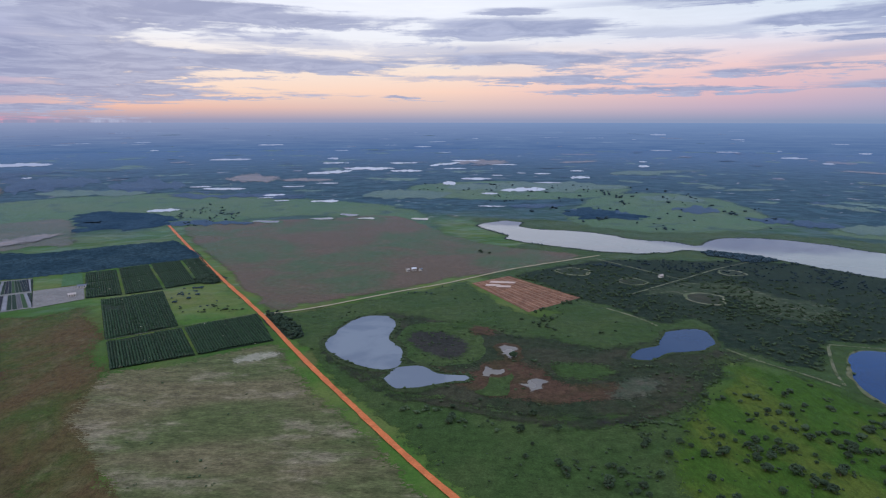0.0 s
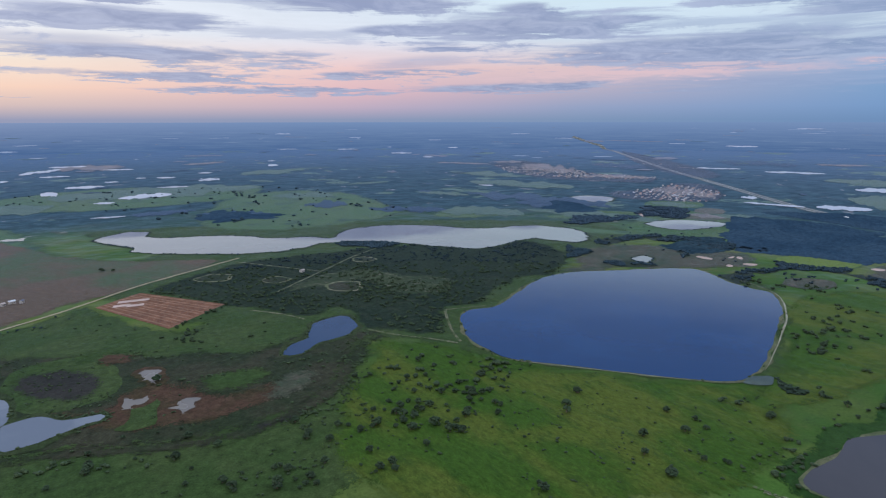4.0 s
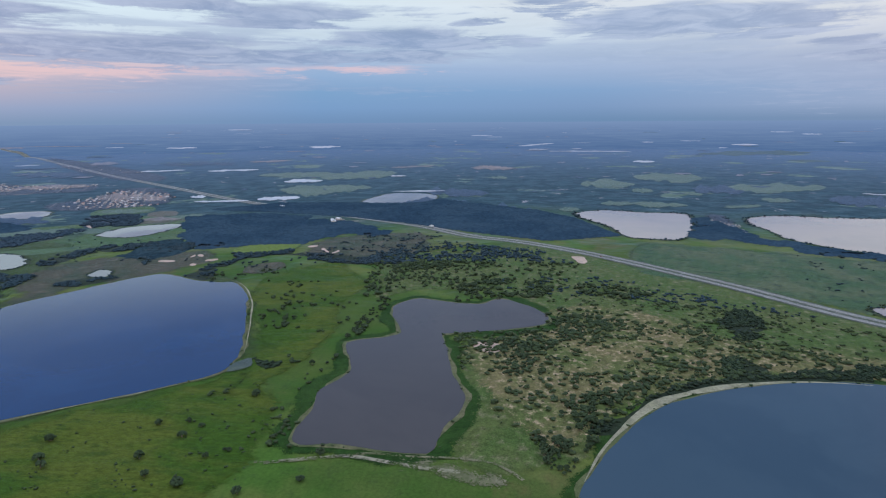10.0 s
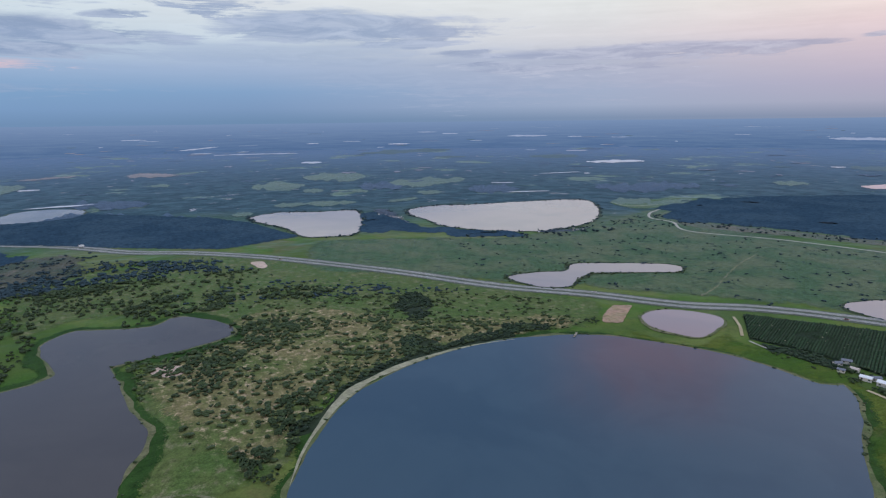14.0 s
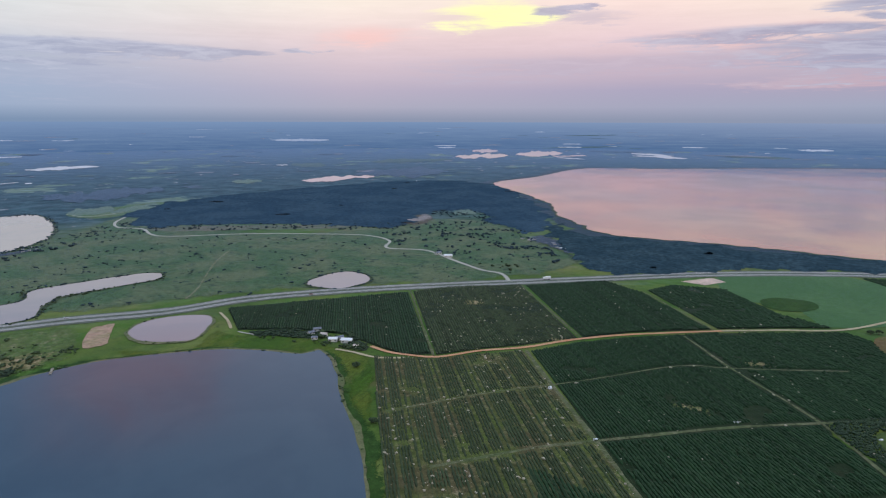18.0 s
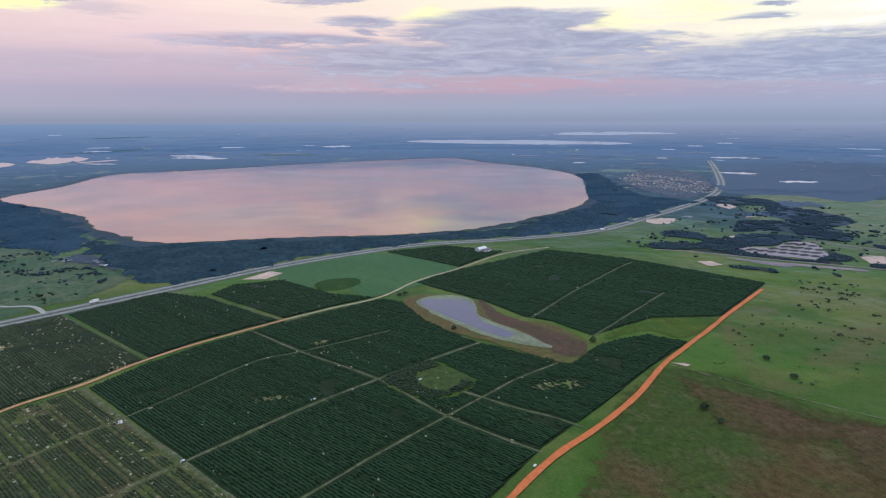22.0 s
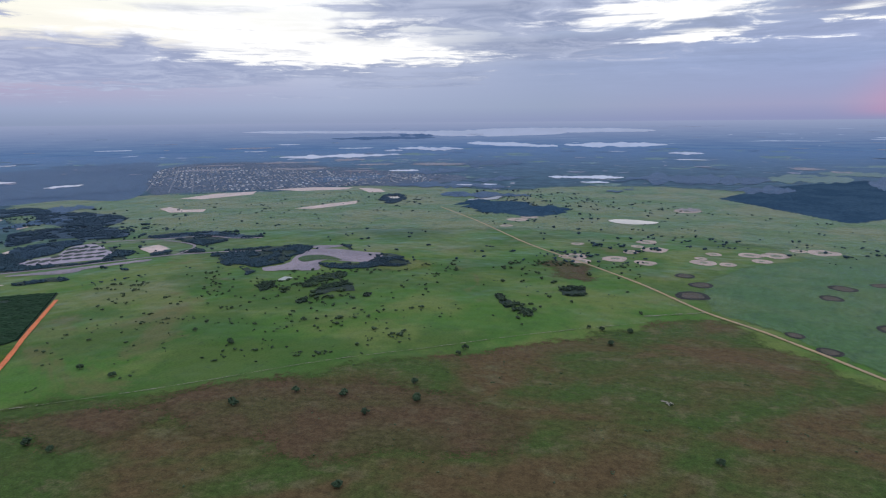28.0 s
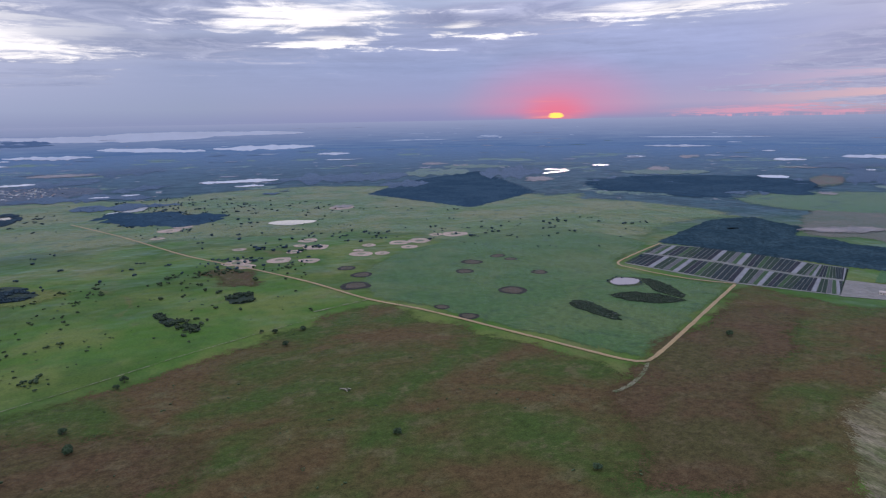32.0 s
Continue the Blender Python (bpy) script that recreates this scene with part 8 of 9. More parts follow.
far_water(58.3, 0.51, 0.0876, 0.0011)
far_meadow(66.1, 2.47, 0.0767, 0.0036)
far_water(64.3, 0.9, 0.028, 0.0009)
far_soil(35.2, 3.7, 0.1618, 0.0055, 0.0056)
far_meadow(58.3, 3.27, 0.0724, 0.0018)
far_wood(34.9, 2.88, 0.0716, 0.0037, 0.0014)
far_soil(38.6, 1.56, 0.0756, 0.0012)

# settlements: outline, count, roofs
suburb(900, ROOFS_RED, 10, [(2666, 3457), (3062, 3557), (2800, 2871), (2661, 2373), (2755, 2145), (2483, 1964), (2367, 2109), (2211, 2430), (2337, 2865)])
suburb(560, ROOFS_MIXED, 10, [(2019, 1811), (2258, 1783), (2551, 1886), (2638, 1734), (2258, 1418), (2054, 1390), (1888, 1621)])
suburb(78, ROOFS_PALE, 6, [(2000, -507), (2087, -572), (1926, -584), (1665, -538), (1628, -479), (1723, -465)])
suburb(1300, ROOFS_PALE, 11, [(-2392, -1713), (-3451, -2400), (-4089, -2577), (-4377, -2233), (-4004, -1481), (-3335, -1198), (-3461, -721), (-3350, -469), (-3017, -445), (-2680, -1072), (-2420, -1529)])
suburb(420, ROOFS_MIXED, 10, [(-1892, -2758), (-2347, -3180), (-2564, -3014), (-2203, -2416), (-1913, -2115), (-1673, -1934), (-1628, -2065), (-1693, -2345)])
suburb(33, ROOFS_PALE, 9, [(394, -1526), (340, -1608), (208, -1371), (221, -1320), (316, -1447)])
suburb(52, ROOFS_PALE, 9, [(4821, 4146), (3494, 2357), (2965, 1929), (3039, 2290), (3807, 3227)])
suburb(13, ROOFS_PALE, 9, [(1814, 637), (1880, 631), (1780, 570), (1711, 574)])
suburb(26, ROOFS_PALE, 6, [(1516, -811), (1453, -921), (1469, -1028), (1399, -961), (1416, -826)])
suburb(156, ROOFS_MIXED, 10, [(-3839, -1583), (-3920, -1332), (-3324, -626), (-2791, -531), (-2800, -963), (-2814, -1172)])

# grassy rings in the dark grove
grove_ring(266, 1216, 35)
grove_ring(452, 1022, 36)
grove_ring(360, 1136, 26)
grove_ring(579, 1206, 27)

# where single trees stand
def tree_sites():
    sites = []
    sites += [(428, 296), (224, 444), (863, 381), (482, 460), (505, 338), (697, 277), (437, 332), (604, 308), (340, 600), (379, 637), (367, 510), (324, 522), (343, 482), (285, 489), (229, 474), (187, 479), (193, 536), (6, 576), (107, 485), (429, 297)]
    sites += [(862, 381), (481, 459), (493, 194), (480, 460), (429, 297), (450, 196), (425, 241), (525, 375), (861, 381), (601, 307), (-603, -274), (-447, -449), (-453, -480), (-606, -136), (-648, -147), (-434, -166), (-565, -330), (-606, -218), (-564, -181), (-743, -110)]
    sites += [(-761, -103), (-805, 87), (-860, 120), (-873, 63), (-612, -510), (-778, -503), (-741, -428), (-863, 120), (-809, 89), (-518, 156), (-393, 296), (-597, 654), (-866, 81), (-601, -135), (-646, -147), (-602, -218), (-610, -511), (-735, -423), (-626, -567), (-562, -326)]
    sites += [(189, 529), (282, 489), (384, 553), (279, 455), (87, 1402), (91, 753), (-257, -1005), (-287, -808), (-451, -695), (-268, -1009), (-455, -700), (90, 1395), (107, 1385), (280, -500), (283, -500), (369, -620)]
    return sites

# where loose trees and bushes are strewn: outline, count, least and greatest crown
strew(55, 6, 11, "oak", [(284, 636), (386, 679), (444, 617), (504, 544), (428, 487), (340, 453), (286, 462), (241, 517)])
strew(34, 5, 10, "oak", [(-56, 617), (35, 653), (166, 566), (265, 594), (263, 464), (215, 400), (61, 499), (-54, 567)])
strew(38, 5, 10, "oak", [(369, 622), (445, 594), (463, 549), (412, 497), (359, 532)])
strew(14, 6, 10, "oak", [(306, 688), (389, 642), (440, 564), (360, 450), (237, 450), (262, 564)])
strew(14, 5, 9, "oak", [(-63, 613), (10, 613), (99, 564), (206, 564), (244, 521), (189, 444), (8, 484)])
strew(16, 5, 10, "oak", [(469, 515), (636, 368), (607, 278), (438, 244), (287, 344)])
strew(33, 5, 9, "oak", [(405, 710), (453, 592), (455, 511), (375, 463), (329, 478), (274, 504)])
strew(49, 7, 11, "oak", [(1025, 479), (1109, 384), (948, 279), (823, 285), (717, 304), (783, 386)])
strew(900, 6, 12, "oak", [(1377, 377), (1480, 189), (1456, -1), (1239, -116), (1130, -62), (1023, 2), (1047, 61), (1083, 223), (990, 296)])
strew(1100, 4, 11, "bush", [(790, 79), (927, -15), (975, -137), (874, -252), (807, -398), (736, -349), (721, -210), (646, -110), (518, -46), (569, 39)])
strew(500, 4, 9, "bush", [(1023, 2), (1113, -211), (1015, -393), (873, -519), (771, -526), (760, -415), (844, -286), (944, -133)])
strew(330, 5, 10, "oak", [(638, -45), (710, -135), (753, -280), (764, -378), (756, -453), (721, -358), (712, -207), (645, -123), (558, -73), (501, -14), (543, 6)])
strew(66, 6, 10, "oak", [(1132, 715), (1232, 678), (1256, 578), (1316, 488), (1228, 453), (1089, 545), (1041, 621)])
strew(33, 7, 10, "oak", [(1037, 536), (1189, 437), (703, 243), (696, 311), (814, 399)])
strew(260, 4.5, 9, "oak", [(-2088, -1089), (-1791, -218), (-1480, 431), (-1008, 884), (-1340, 1159), (-2121, 613), (-2619, -218), (-2583, -898)])
strew(120, 5, 9, "oak", [(-2463, -426), (-2733, -128), (-2475, 247), (-2300, 510), (-1965, 381), (-1992, -96)])
strew(330, 3.5, 7, "oak", [(502, -10), (581, -36), (694, -114), (789, -285), (784, -513), (749, -491), (745, -277), (647, -119), (562, -63), (480, -28)])
strew(60, 3.5, 7, "oak", [(565, -677), (495, -711), (383, -685), (377, -657), (465, -667), (541, -648)])
strew(40, 2.5, 5, "oak", [(421, -640), (408, -640), (339, -535), (345, -531)])
strew(70, 3, 6, "oak", [(778, -443), (764, -544), (725, -524), (739, -444)])
strew(330, 3.5, 7.5, "oak", [(-975, -876), (-1167, -742), (-1178, -406), (-1332, -151), (-1027, -202), (-842, -244), (-731, -411), (-751, -681)])
strew(150, 3, 6.5, "oak", [(-672, -704), (-804, -728), (-911, -361), (-972, -104), (-854, -18), (-767, -146), (-634, -408), (-541, -593)])
strew(66, 7, 12, "oak", [(-1028, -551), (-1088, -481), (-1178, -406), (-1041, -336), (-942, -373), (-974, -430)])
strew(143, 8, 13, "oak", [(-1803, -1895), (-1808, -1289), (-1455, -1040), (-1090, -1047), (-924, -1239), (-849, -1256), (-1056, -1365), (-1359, -1485)])
strew(150, 5, 10, "oak", [(-2015, -1435), (-2639, -546), (-1526, -308), (-1439, -573), (-1455, -1040)])
strew(66, 7, 11, "oak", [(-1457, -294), (-1462, 224), (-943, 158), (-854, -18), (-1061, -134)])
strew(71, 8, 12, "oak", [(-2406, -296), (-2387, 277), (-1949, 405), (-1424, 391), (-1362, 85), (-1847, -195)])
strew(82, 8, 12, "oak", [(-1624, 10), (-1698, 358), (-1583, 724), (-1574, 1076), (-1426, 1221), (-1243, 1006), (-1399, 492), (-1450, 86)])
strew(55, 9, 14, "oak", [(-2621, -330), (-2737, -67), (-2322, 273), (-1960, 50), (-1989, -223)])
strew(33, 6, 10, "oak", [(-1069, -473), (-1062, -220), (-859, -95), (-772, -88), (-755, -228), (-772, -354)])
strew(420, 3, 8, "bush", [(1496, -499), (1374, -810), (1212, -1221), (849, -1411), (561, -1283), (335, -1138), (534, -970), (774, -772), (1033, -497)])
strew(220, 5, 9, "oak", [(1469, -1297), (1207, -1463), (936, -1556), (782, -1620), (740, -1534), (881, -1464), (1127, -1365), (1388, -1223)])
strew(160, 5, 9, "oak", [(833, -1827), (713, -2043), (494, -1749), (367, -1607), (409, -1558), (632, -1768)])
strew(120, 4, 8, "oak", [(1504, -1064), (1589, -1392), (1356, -1272), (1328, -1060)])
strew(320, 6, 11, "oak", [(877, -1587), (548, -1768), (213, -1337), (321, -1124), (476, -1240), (696, -1348)])
strew(49, 8, 12, "oak", [(1538, -614), (1445, -880), (1469, -1048), (1360, -1047), (1345, -819), (1462, -583)])
strew(44, 5, 9, "bush", [(-496, 1067), (-394, 1130), (-303, 959), (-392, 883)])
strew(66, 7, 11, "oak", [(-868, 1985), (-862, 2264), (-612, 1927), (-628, 1767), (-723, 1719)])
strew(26, 5, 9, "oak", [(238, 1034), (252, 1020), (142, 930), (134, 940)])
strew(26, 5, 9, "oak", [(130, 1182), (140, 1188), (248, 1030), (240, 1022)])
strew(200, 4, 8, "oak", [(339, 1038), (472, 1094), (587, 1074), (686, 902), (600, 804), (444, 815), (395, 920)])
strew(2300, 3, 7, "oak", [(350, 1322), (719, 1314), (1020, 1177), (994, 1000), (848, 874), (777, 894), (608, 799), (543, 803), (467, 692), (411, 773), (389, 905), (326, 893), (265, 986), (166, 1110), (142, 1190)])
strew(22, 6, 9, "oak", [(83, 897), (252, 955), (277, 859), (238, 835), (137, 859)])
strew(150, 3, 7, "bush", [(-164, 759), (-52, 627), (67, 575), (147, 553), (247, 600), (373, 760), (386, 741), (254, 588), (147, 531), (64, 553), (-49, 587)])
strew(90, 2, 4.5, "bush", [(-64, 786), (47, 755), (40, 670), (-59, 697)])
strew(60, 2, 4.5, "bush", [(-77, 938), (120, 862), (114, 822), (-73, 874)])
strew(120, 2.5, 5, "bush", [(147, 569), (250, 611), (316, 680), (281, 587), (193, 544)])
strew(70, 2, 4, "bush", [(-61, 871), (45, 841), (38, 738), (-56, 765)])
strew(60, 2.5, 5, "bush", [(305, 793), (381, 747), (308, 645), (262, 640)])
strew(27, 5, 9, "bush", [(452, 273), (510, 274), (627, 281), (689, 269), (592, 245), (506, 222), (467, 234)])
strew(110, 6, 10, "oak", [(-1206, -95), (-1266, 199), (-1357, 210), (-1442, -49)])
strew(143, 8, 14, "oak", [(-1784, -1938), (-1996, -1476), (-1587, -1006), (-1491, -301), (-1220, -266), (-1167, -742), (-915, -1189), (-813, -1205), (-1112, -1435)])
strew(110, 2, 5, "bush", [(-153, 870), (-76, 948), (64, 876), (171, 819), (252, 801), (321, 819), (382, 780), (293, 672), (235, 600), (152, 573), (84, 581), (10, 613), (-59, 641)])
strew(60, 3, 7, "bush", [(26, 740), (155, 740), (285, 740), (377, 770), (287, 656), (222, 722), (117, 722)])
strew(110, 5, 9, "oak", [(699, 255), (808, 246), (984, 241), (1019, 267), (769, 264), (668, 258)])
strew(120, 5, 9, "bush", [(838, 115), (867, 53), (873, -13), (770, 78), (622, 72), (698, 92)])
strew(120, 5, 9, "oak", [(826, 84), (878, -23), (823, -80), (666, -20), (662, 53)])
strew(70, 6, 10, "oak", [(-1254, -741), (-1369, -700), (-1426, -584), (-1375, -461), (-1315, -281), (-1242, -265), (-1198, -401), (-1183, -550), (-1160, -649)])
strew(12, 5, 8, "oak", [(-886, -1248), (-1038, -1281), (-1136, -1147), (-1249, -965), (-1341, -960), (-1226, -845), (-1083, -971), (-967, -1068)])
strew(130, 6, 11, "oak", [(-1710, -1683), (-1748, -1246), (-1540, -751), (-1453, -709), (-1377, -985), (-1172, -1124), (-1303, -1357)])
strew(60, 6, 10, "oak", [(-1031, -86), (-978, -32), (-917, -14), (-914, -36), (-988, -73)])
strew(50, 5, 9, "oak", [(1414, 1238), (1491, 904), (1387, 709), (1197, 729), (1163, 990), (1218, 1144)])
strew(240, 6, 11, "bush", [(1272, 536), (1567, 463), (1643, 266), (1486, 161), (1306, 258), (1244, 418)])
strew(46, 6, 10, "oak", [(539, -699), (497, -729), (438, -730), (390, -694), (392, -667), (446, -681), (507, -684)])
strew(60, 4, 8, "bush", [(434, -649), (389, -620), (320, -515), (298, -470), (369, -570), (429, -628)])
strew(200, 4, 10, "bush", [(1150, 109), (1191, -111), (1101, -316), (924, -453), (919, -357), (1002, -190), (1023, 2)])
strew(160, 6, 12, "oak", [(843, 52), (957, -15), (980, -91), (914, -138), (821, -44), (744, 19)])
strew(330, 7, 13, "oak", [(1411, 258), (1480, 189), (1446, 80), (1362, 0), (1284, -36), (1220, 58), (1254, 140), (1205, 213), (1172, 303), (1248, 344)])
strew(130, 7, 13, "oak", [(1082, 143), (1147, 87), (1139, 12), (1084, -39), (1024, 12), (1015, 79), (988, 132)])
strew(130, 7, 13, "oak", [(1130, -62), (1137, -150), (1081, -205), (1035, -146), (1057, -78)])
strew(150, 9, 16, "oak", [(-175, 2999), (900, 2928), (1098, 2360), (1092, 1796), (798, 1664), (426, 1725), (235, 2195), (-53, 2440)])
strew(170, 2, 4.5, "bush", [(267, 629), (374, 688), (522, 522), (672, 362), (597, 284), (438, 244), (282, 338), (190, 455)])
strew(120, 1.5, 4, "bush", [(476, 533), (612, 319), (514, 232), (399, 212), (326, 377), (329, 478)])
strew(110, 1.5, 3.5, "bush", [(-460, -592), (-602, -388), (-779, -79), (-894, 147), (-543, 105), (-282, -401)])
strew(90, 1.5, 3.5, "bush", [(-687, -153), (-780, 195), (-570, 406), (-416, 418), (-363, 319), (-485, -159)])
strew(60, 2, 4, "bush", [(-751, -681), (-952, -607), (-1141, -226), (-1158, 134), (-909, 113), (-626, -402), (-541, -593)])
strew(130, 2, 4.5, "bush", [(-261, 896), (17, 1131), (140, 937), (244, 1002), (339, 847), (172, 823), (-76, 954), (-145, 822), (-147, 671)])
strew(120, 2, 4, "bush", [(-75, 564), (61, 521), (262, 564), (375, 522), (325, 444), (30, 443)])
strew(60, 1.5, 3.5, "bush", [(-384, 686), (-229, 779), (-135, 613), (-41, 484), (-173, 443), (-264, 443)])

# buildings: place, turn, width, depth, wall height, roof
FARM = [(444, -688, 20, 12, 7, 3.0, 0), (424, -691, 15, 15, 8, 3.2, 0), (488, -716, 40, 11, 6, 2.8, 1), (467, -701, 10, 9, 6, 2.6, 2), (439, -697, 60, 10, 6, 3, 1), (472, -685, 25, 8, 5, 2.4, 1), (403, -679, 30, 7, 5, 2.4, 2), (488, -700, 70, 9, 6, 2.6, 1), (-59, 1225, 20, 9, 6, 3, 0), (-45, 1221, 60, 7, 5, 3, 1), (-71, 1216, 40, 6, 5, 3, 2), (-535, -1313, 31, 30, 14, 4.5, 0),
        (-544, -1297, 31, 20, 10, 4, 1), (425, 1169, 30, 9, 6, 3, 2), (492, -1248, 30, 18, 9, 3.2, 0), (524, -1267, 60, 14, 8, 3, 1), (-658, 1089, 30, 14, 8, 3, 1), (-643, 1033, 30, 12, 7, 3, 2), (1767, 606, 20, 26, 14, 4, 0), (1814, 605, 60, 18, 9, 4, 0)]
JETTY = (711, -474, 136)
PUMPS = [(66, -550), (-64, -640), (132, -652), (-61, -639), (131, -648), (-232, -439), (-189, -652)]

far_specks("far_clearings", "pale specks of bare ground and roofs far off", "clearings", M_MISTSOIL, 260, 0.012, 0.085, 3)
far_specks("far_meadows", "slight meadow strips between far woods", "meadows", M_MISTFIELD, 80, 0.020, 0.085, 8)
far_specks("far_pools", "slight pale pools far off in the plain", "pools", M_MISTWATER, 120, 0.012, 0.06, 5)
far_specks("far_groves", "slight dark strips of far woods", "woods", M_FARWOODS, 190, 0.047, 0.12, 12)
for g in GROVES:
    plant_grove(*g)


def brush_piles():
    """Low heaps of cut brush and bare sandy marks between the grove rows."""
    places, sizes = [], []
    for which, turn, gap, tall, missing, material, near, pts in GROVES:
        p = np.array(pts, float)
        count = {"south": 420, "striped": 620, "worn": 330, "west": 12}.get(which, 110)
        xy = RNG.uniform(p.min(0), p.max(0), (count * 4, 2))
        xy = xy[inside(pts, xy)]
        drift = np.array([noise.noise((x * 0.02, y * 0.02, 12.0)) for x, y in xy])
        xy = xy[drift + RNG.uniform(-0.4, 0.4, len(xy)) > 0.0][:count]
        places.append(xy)
        sizes.append(0.8 + 3.2 * RNG.random(len(xy)) ** 2)
    ob = strewn_mesh("brush_piles", np.concatenate(places), np.concatenate(sizes), ROUGH, M_DEBRIS, 0.5, 0.5)
    tagged(ob, "pale heaps of cut brush between grove rows", "brush", "", "stuff")


brush_piles()

# ---- highway ----
def make_highway():
    line = rounded(HIGHWAY, 25, False)
    t = np.gradient(np.array(line), axis=0)
    side = np.stack([-t[:, 1], t[:, 0]], 1) / np.linalg.norm(t, axis=1, keepdims=True)
    ob = ribbon("highway", line, 44, 5 * LEVEL, M_VERGE, wob=0.15)
    tagged(ob, "divided four-lane highway with a grassy median", "highway", "", "structure")
    for s in (-10.5, 10.5):
        lane_ = [tuple(q) for q in np.array(line) + side * s]
        ribbon("carriageway", lane_, 9.5, 6 * LEVEL + 0.2, M_ASPHALT, ob)
        for e in (-4.3, 4.3):
            ribbon("edge_line", [tuple(q) for q in np.array(line) + side * (s + e)], 0.35, 6 * LEVEL + 0.3, M_LINE, ob, 0.0)
    return line, side


HW, HW_SIDE = make_highway()


# ---- strip farm ----
def make_strips():
    near, far = (np.array(STRIP_NEAR, float), np.array(STRIP_FAR, float))
    farm = new("strip_field")
    tagged(farm, "vegetable field of long grey, green and black beds", "field", "", "structure")
    M_BEDTRACK = ground_mat("bed_track", (0.22, 0.205, 0.18), (0.17, 0.165, 0.14), (0.26, 0.25, 0.22), 0.03, 0.1, 0.5, 0.2)
    tones = [ground_mat("bed", c, tuple(0.85 * v for v in c), tuple(1.2 * v for v in c), 0.02, 0.1, 0.5, 0.15, sheen=0.2) for c in ((0.024, 0.044, 0.028), (0.018, 0.030, 0.034), (0.045, 0.085, 0.036), (0.26, 0.25, 0.27), (0.024, 0.026, 0.036), (0.12, 0.115, 0.12))]
    walk_ = lambda p, s: np.array([np.interp(s, np.linspace(0, 1, len(p)), p[:, k]) for k in (0, 1)])
    order = [0, 1, 3, 0, 4, 1, 2, 0, 5, 3, 1, 0, 4, 2, 0, 1]
    n = 64
    for band, (lo, hi) in enumerate(((0.03, 0.47), (0.53, 0.97))):
        for k in range(n):
            s0, s1 = k / n, (k + 0.86) / n
            a0, a1, b0, b1 = walk_(near, s0), walk_(near, s1), walk_(far, s0), walk_(far, s1)
            q = [a0 + (b0 - a0) * lo, a1 + (b1 - a1) * lo, a1 + (b1 - a1) * hi, a0 + (b0 - a0) * hi]
            z0, z1 = 5 * LEVEL, 5 * LEVEL + 0.35
            verts = [(*p, z0) for p in q] + [(*(p * 0.98 + np.mean(q, 0) * 0.02), z1) for p in q]
            mesh_object("bed", verts, [(4, 5, 6, 7), (0, 1, 5, 4), (1, 2, 6, 5), (2, 3, 7, 6), (3, 0, 4, 7)], tones[order[(k * 5 + band * 3) % 16]], farm)
    floor = sheet("track", [tuple(p) for p in near] + [tuple(p) for p in far[::-1]], 4 * LEVEL, M_BEDTRACK, farm)


make_strips()


# ---- furrows of the red field ----
def make_ridges():
    a, b, c, d = (np.array(p, float) for p in RED)
    root = new("furrows")
    tagged(root, "raised rust-red furrows of a ploughed field", "furrows")
    for k in range(26):
        s = (k + 0.5) / 26
        p, q = a + (b - a) * s, d + (c - d) * s
        t = (q - p) / np.linalg.norm(q - p)
        side = np.array((-t[1], t[0])) * 1.1
        z = 4 * LEVEL + 0.15
        verts = []
        for e in (0.03, 0.97):
            m = p + (q - p) * e
            verts += [(*(m - side), z), (*(m - side * 0.3), z + 0.7), (*(m + side * 0.3), z + 0.7), (*(m + side), z)]
        mesh_object("ridge", verts, [(0, 1, 5, 4), (1, 2, 6, 5), (2, 3, 7, 6), (0, 3, 2, 1), (4, 5, 6, 7)], (M_RED, M_FURROW, M_RED, M_RED, M_FURROW)[k % 5], root)
    for k, (u, v) in enumerate(((0.3, 0.18), (0.5, 0.12), (0.7, 0.2), (0.45, 0.28))):
        m = a + (b - a) * u + (d - a) * v
        ob = sheet("bare_pad", [(m[0] - 14, m[1] - 5), (m[0] + 12, m[1] - 8), (m[0] + 15, m[1] + 4), (m[0] - 10, m[1] + 8)], 4 * LEVEL + 0.95 + 0.02 * k, M_SAND, root)


make_ridges()


# ---- trees ----
def make_tree(kind, shape, material):
    """One tree of crown width 1, height about 0.8: trunk with limbs, and a crown."""
    root = new(kind)
    bm = bmesh.new()
    bmesh.ops.create_cone(bm, cap_ends=True, segments=7, radius1=0.055, radius2=0.03, depth=0.4, matrix=Matrix.Translation((0, 0, 0.19)))
    for k in range(4):
        a = k * 1.57 + 0.4
        m = Matrix.Translation((math.cos(a) * 0.13, math.sin(a) * 0.13, 0.42)) @ Matrix.Rotation(a, 4, "Z") @ Matrix.Rotation(0.85, 4, "Y")
        bmesh.ops.create_cone(bm, cap_ends=True, segments=5, radius1=0.026, radius2=0.010, depth=0.36, matrix=m)
    part("trunk", bm, M_BARK, root)
    v, f = shape
    ob = mesh_object("crown", [tuple(q) for q in np.stack([v[:, 0] * 0.5, v[:, 1] * 0.5, 0.14 + v[:, 2] * 0.56], 1)], [tuple(int(i) for i in q) for q in f], material, root)
    return root


TREES = [make_tree("oak_tree", s, M_OAK) for s in FULL]
for tr in TREES:
    tagged(tr, "dark round-crowned oak standing in open pasture", "tree", "pasture oaks")
sites = [(x, y, RNG.uniform(8.5, 12)) for x, y in tree_sites()]
pool = [(math.hypot(x, y), kind, x, y, s) for kind, xy, sizes in STREWN for (x, y), s in zip(xy, sizes) if kind == "oak"]
pool.sort()
NEAR = 215
sites += [(x, y, s) for d, kind, x, y, s in pool[:NEAR]]
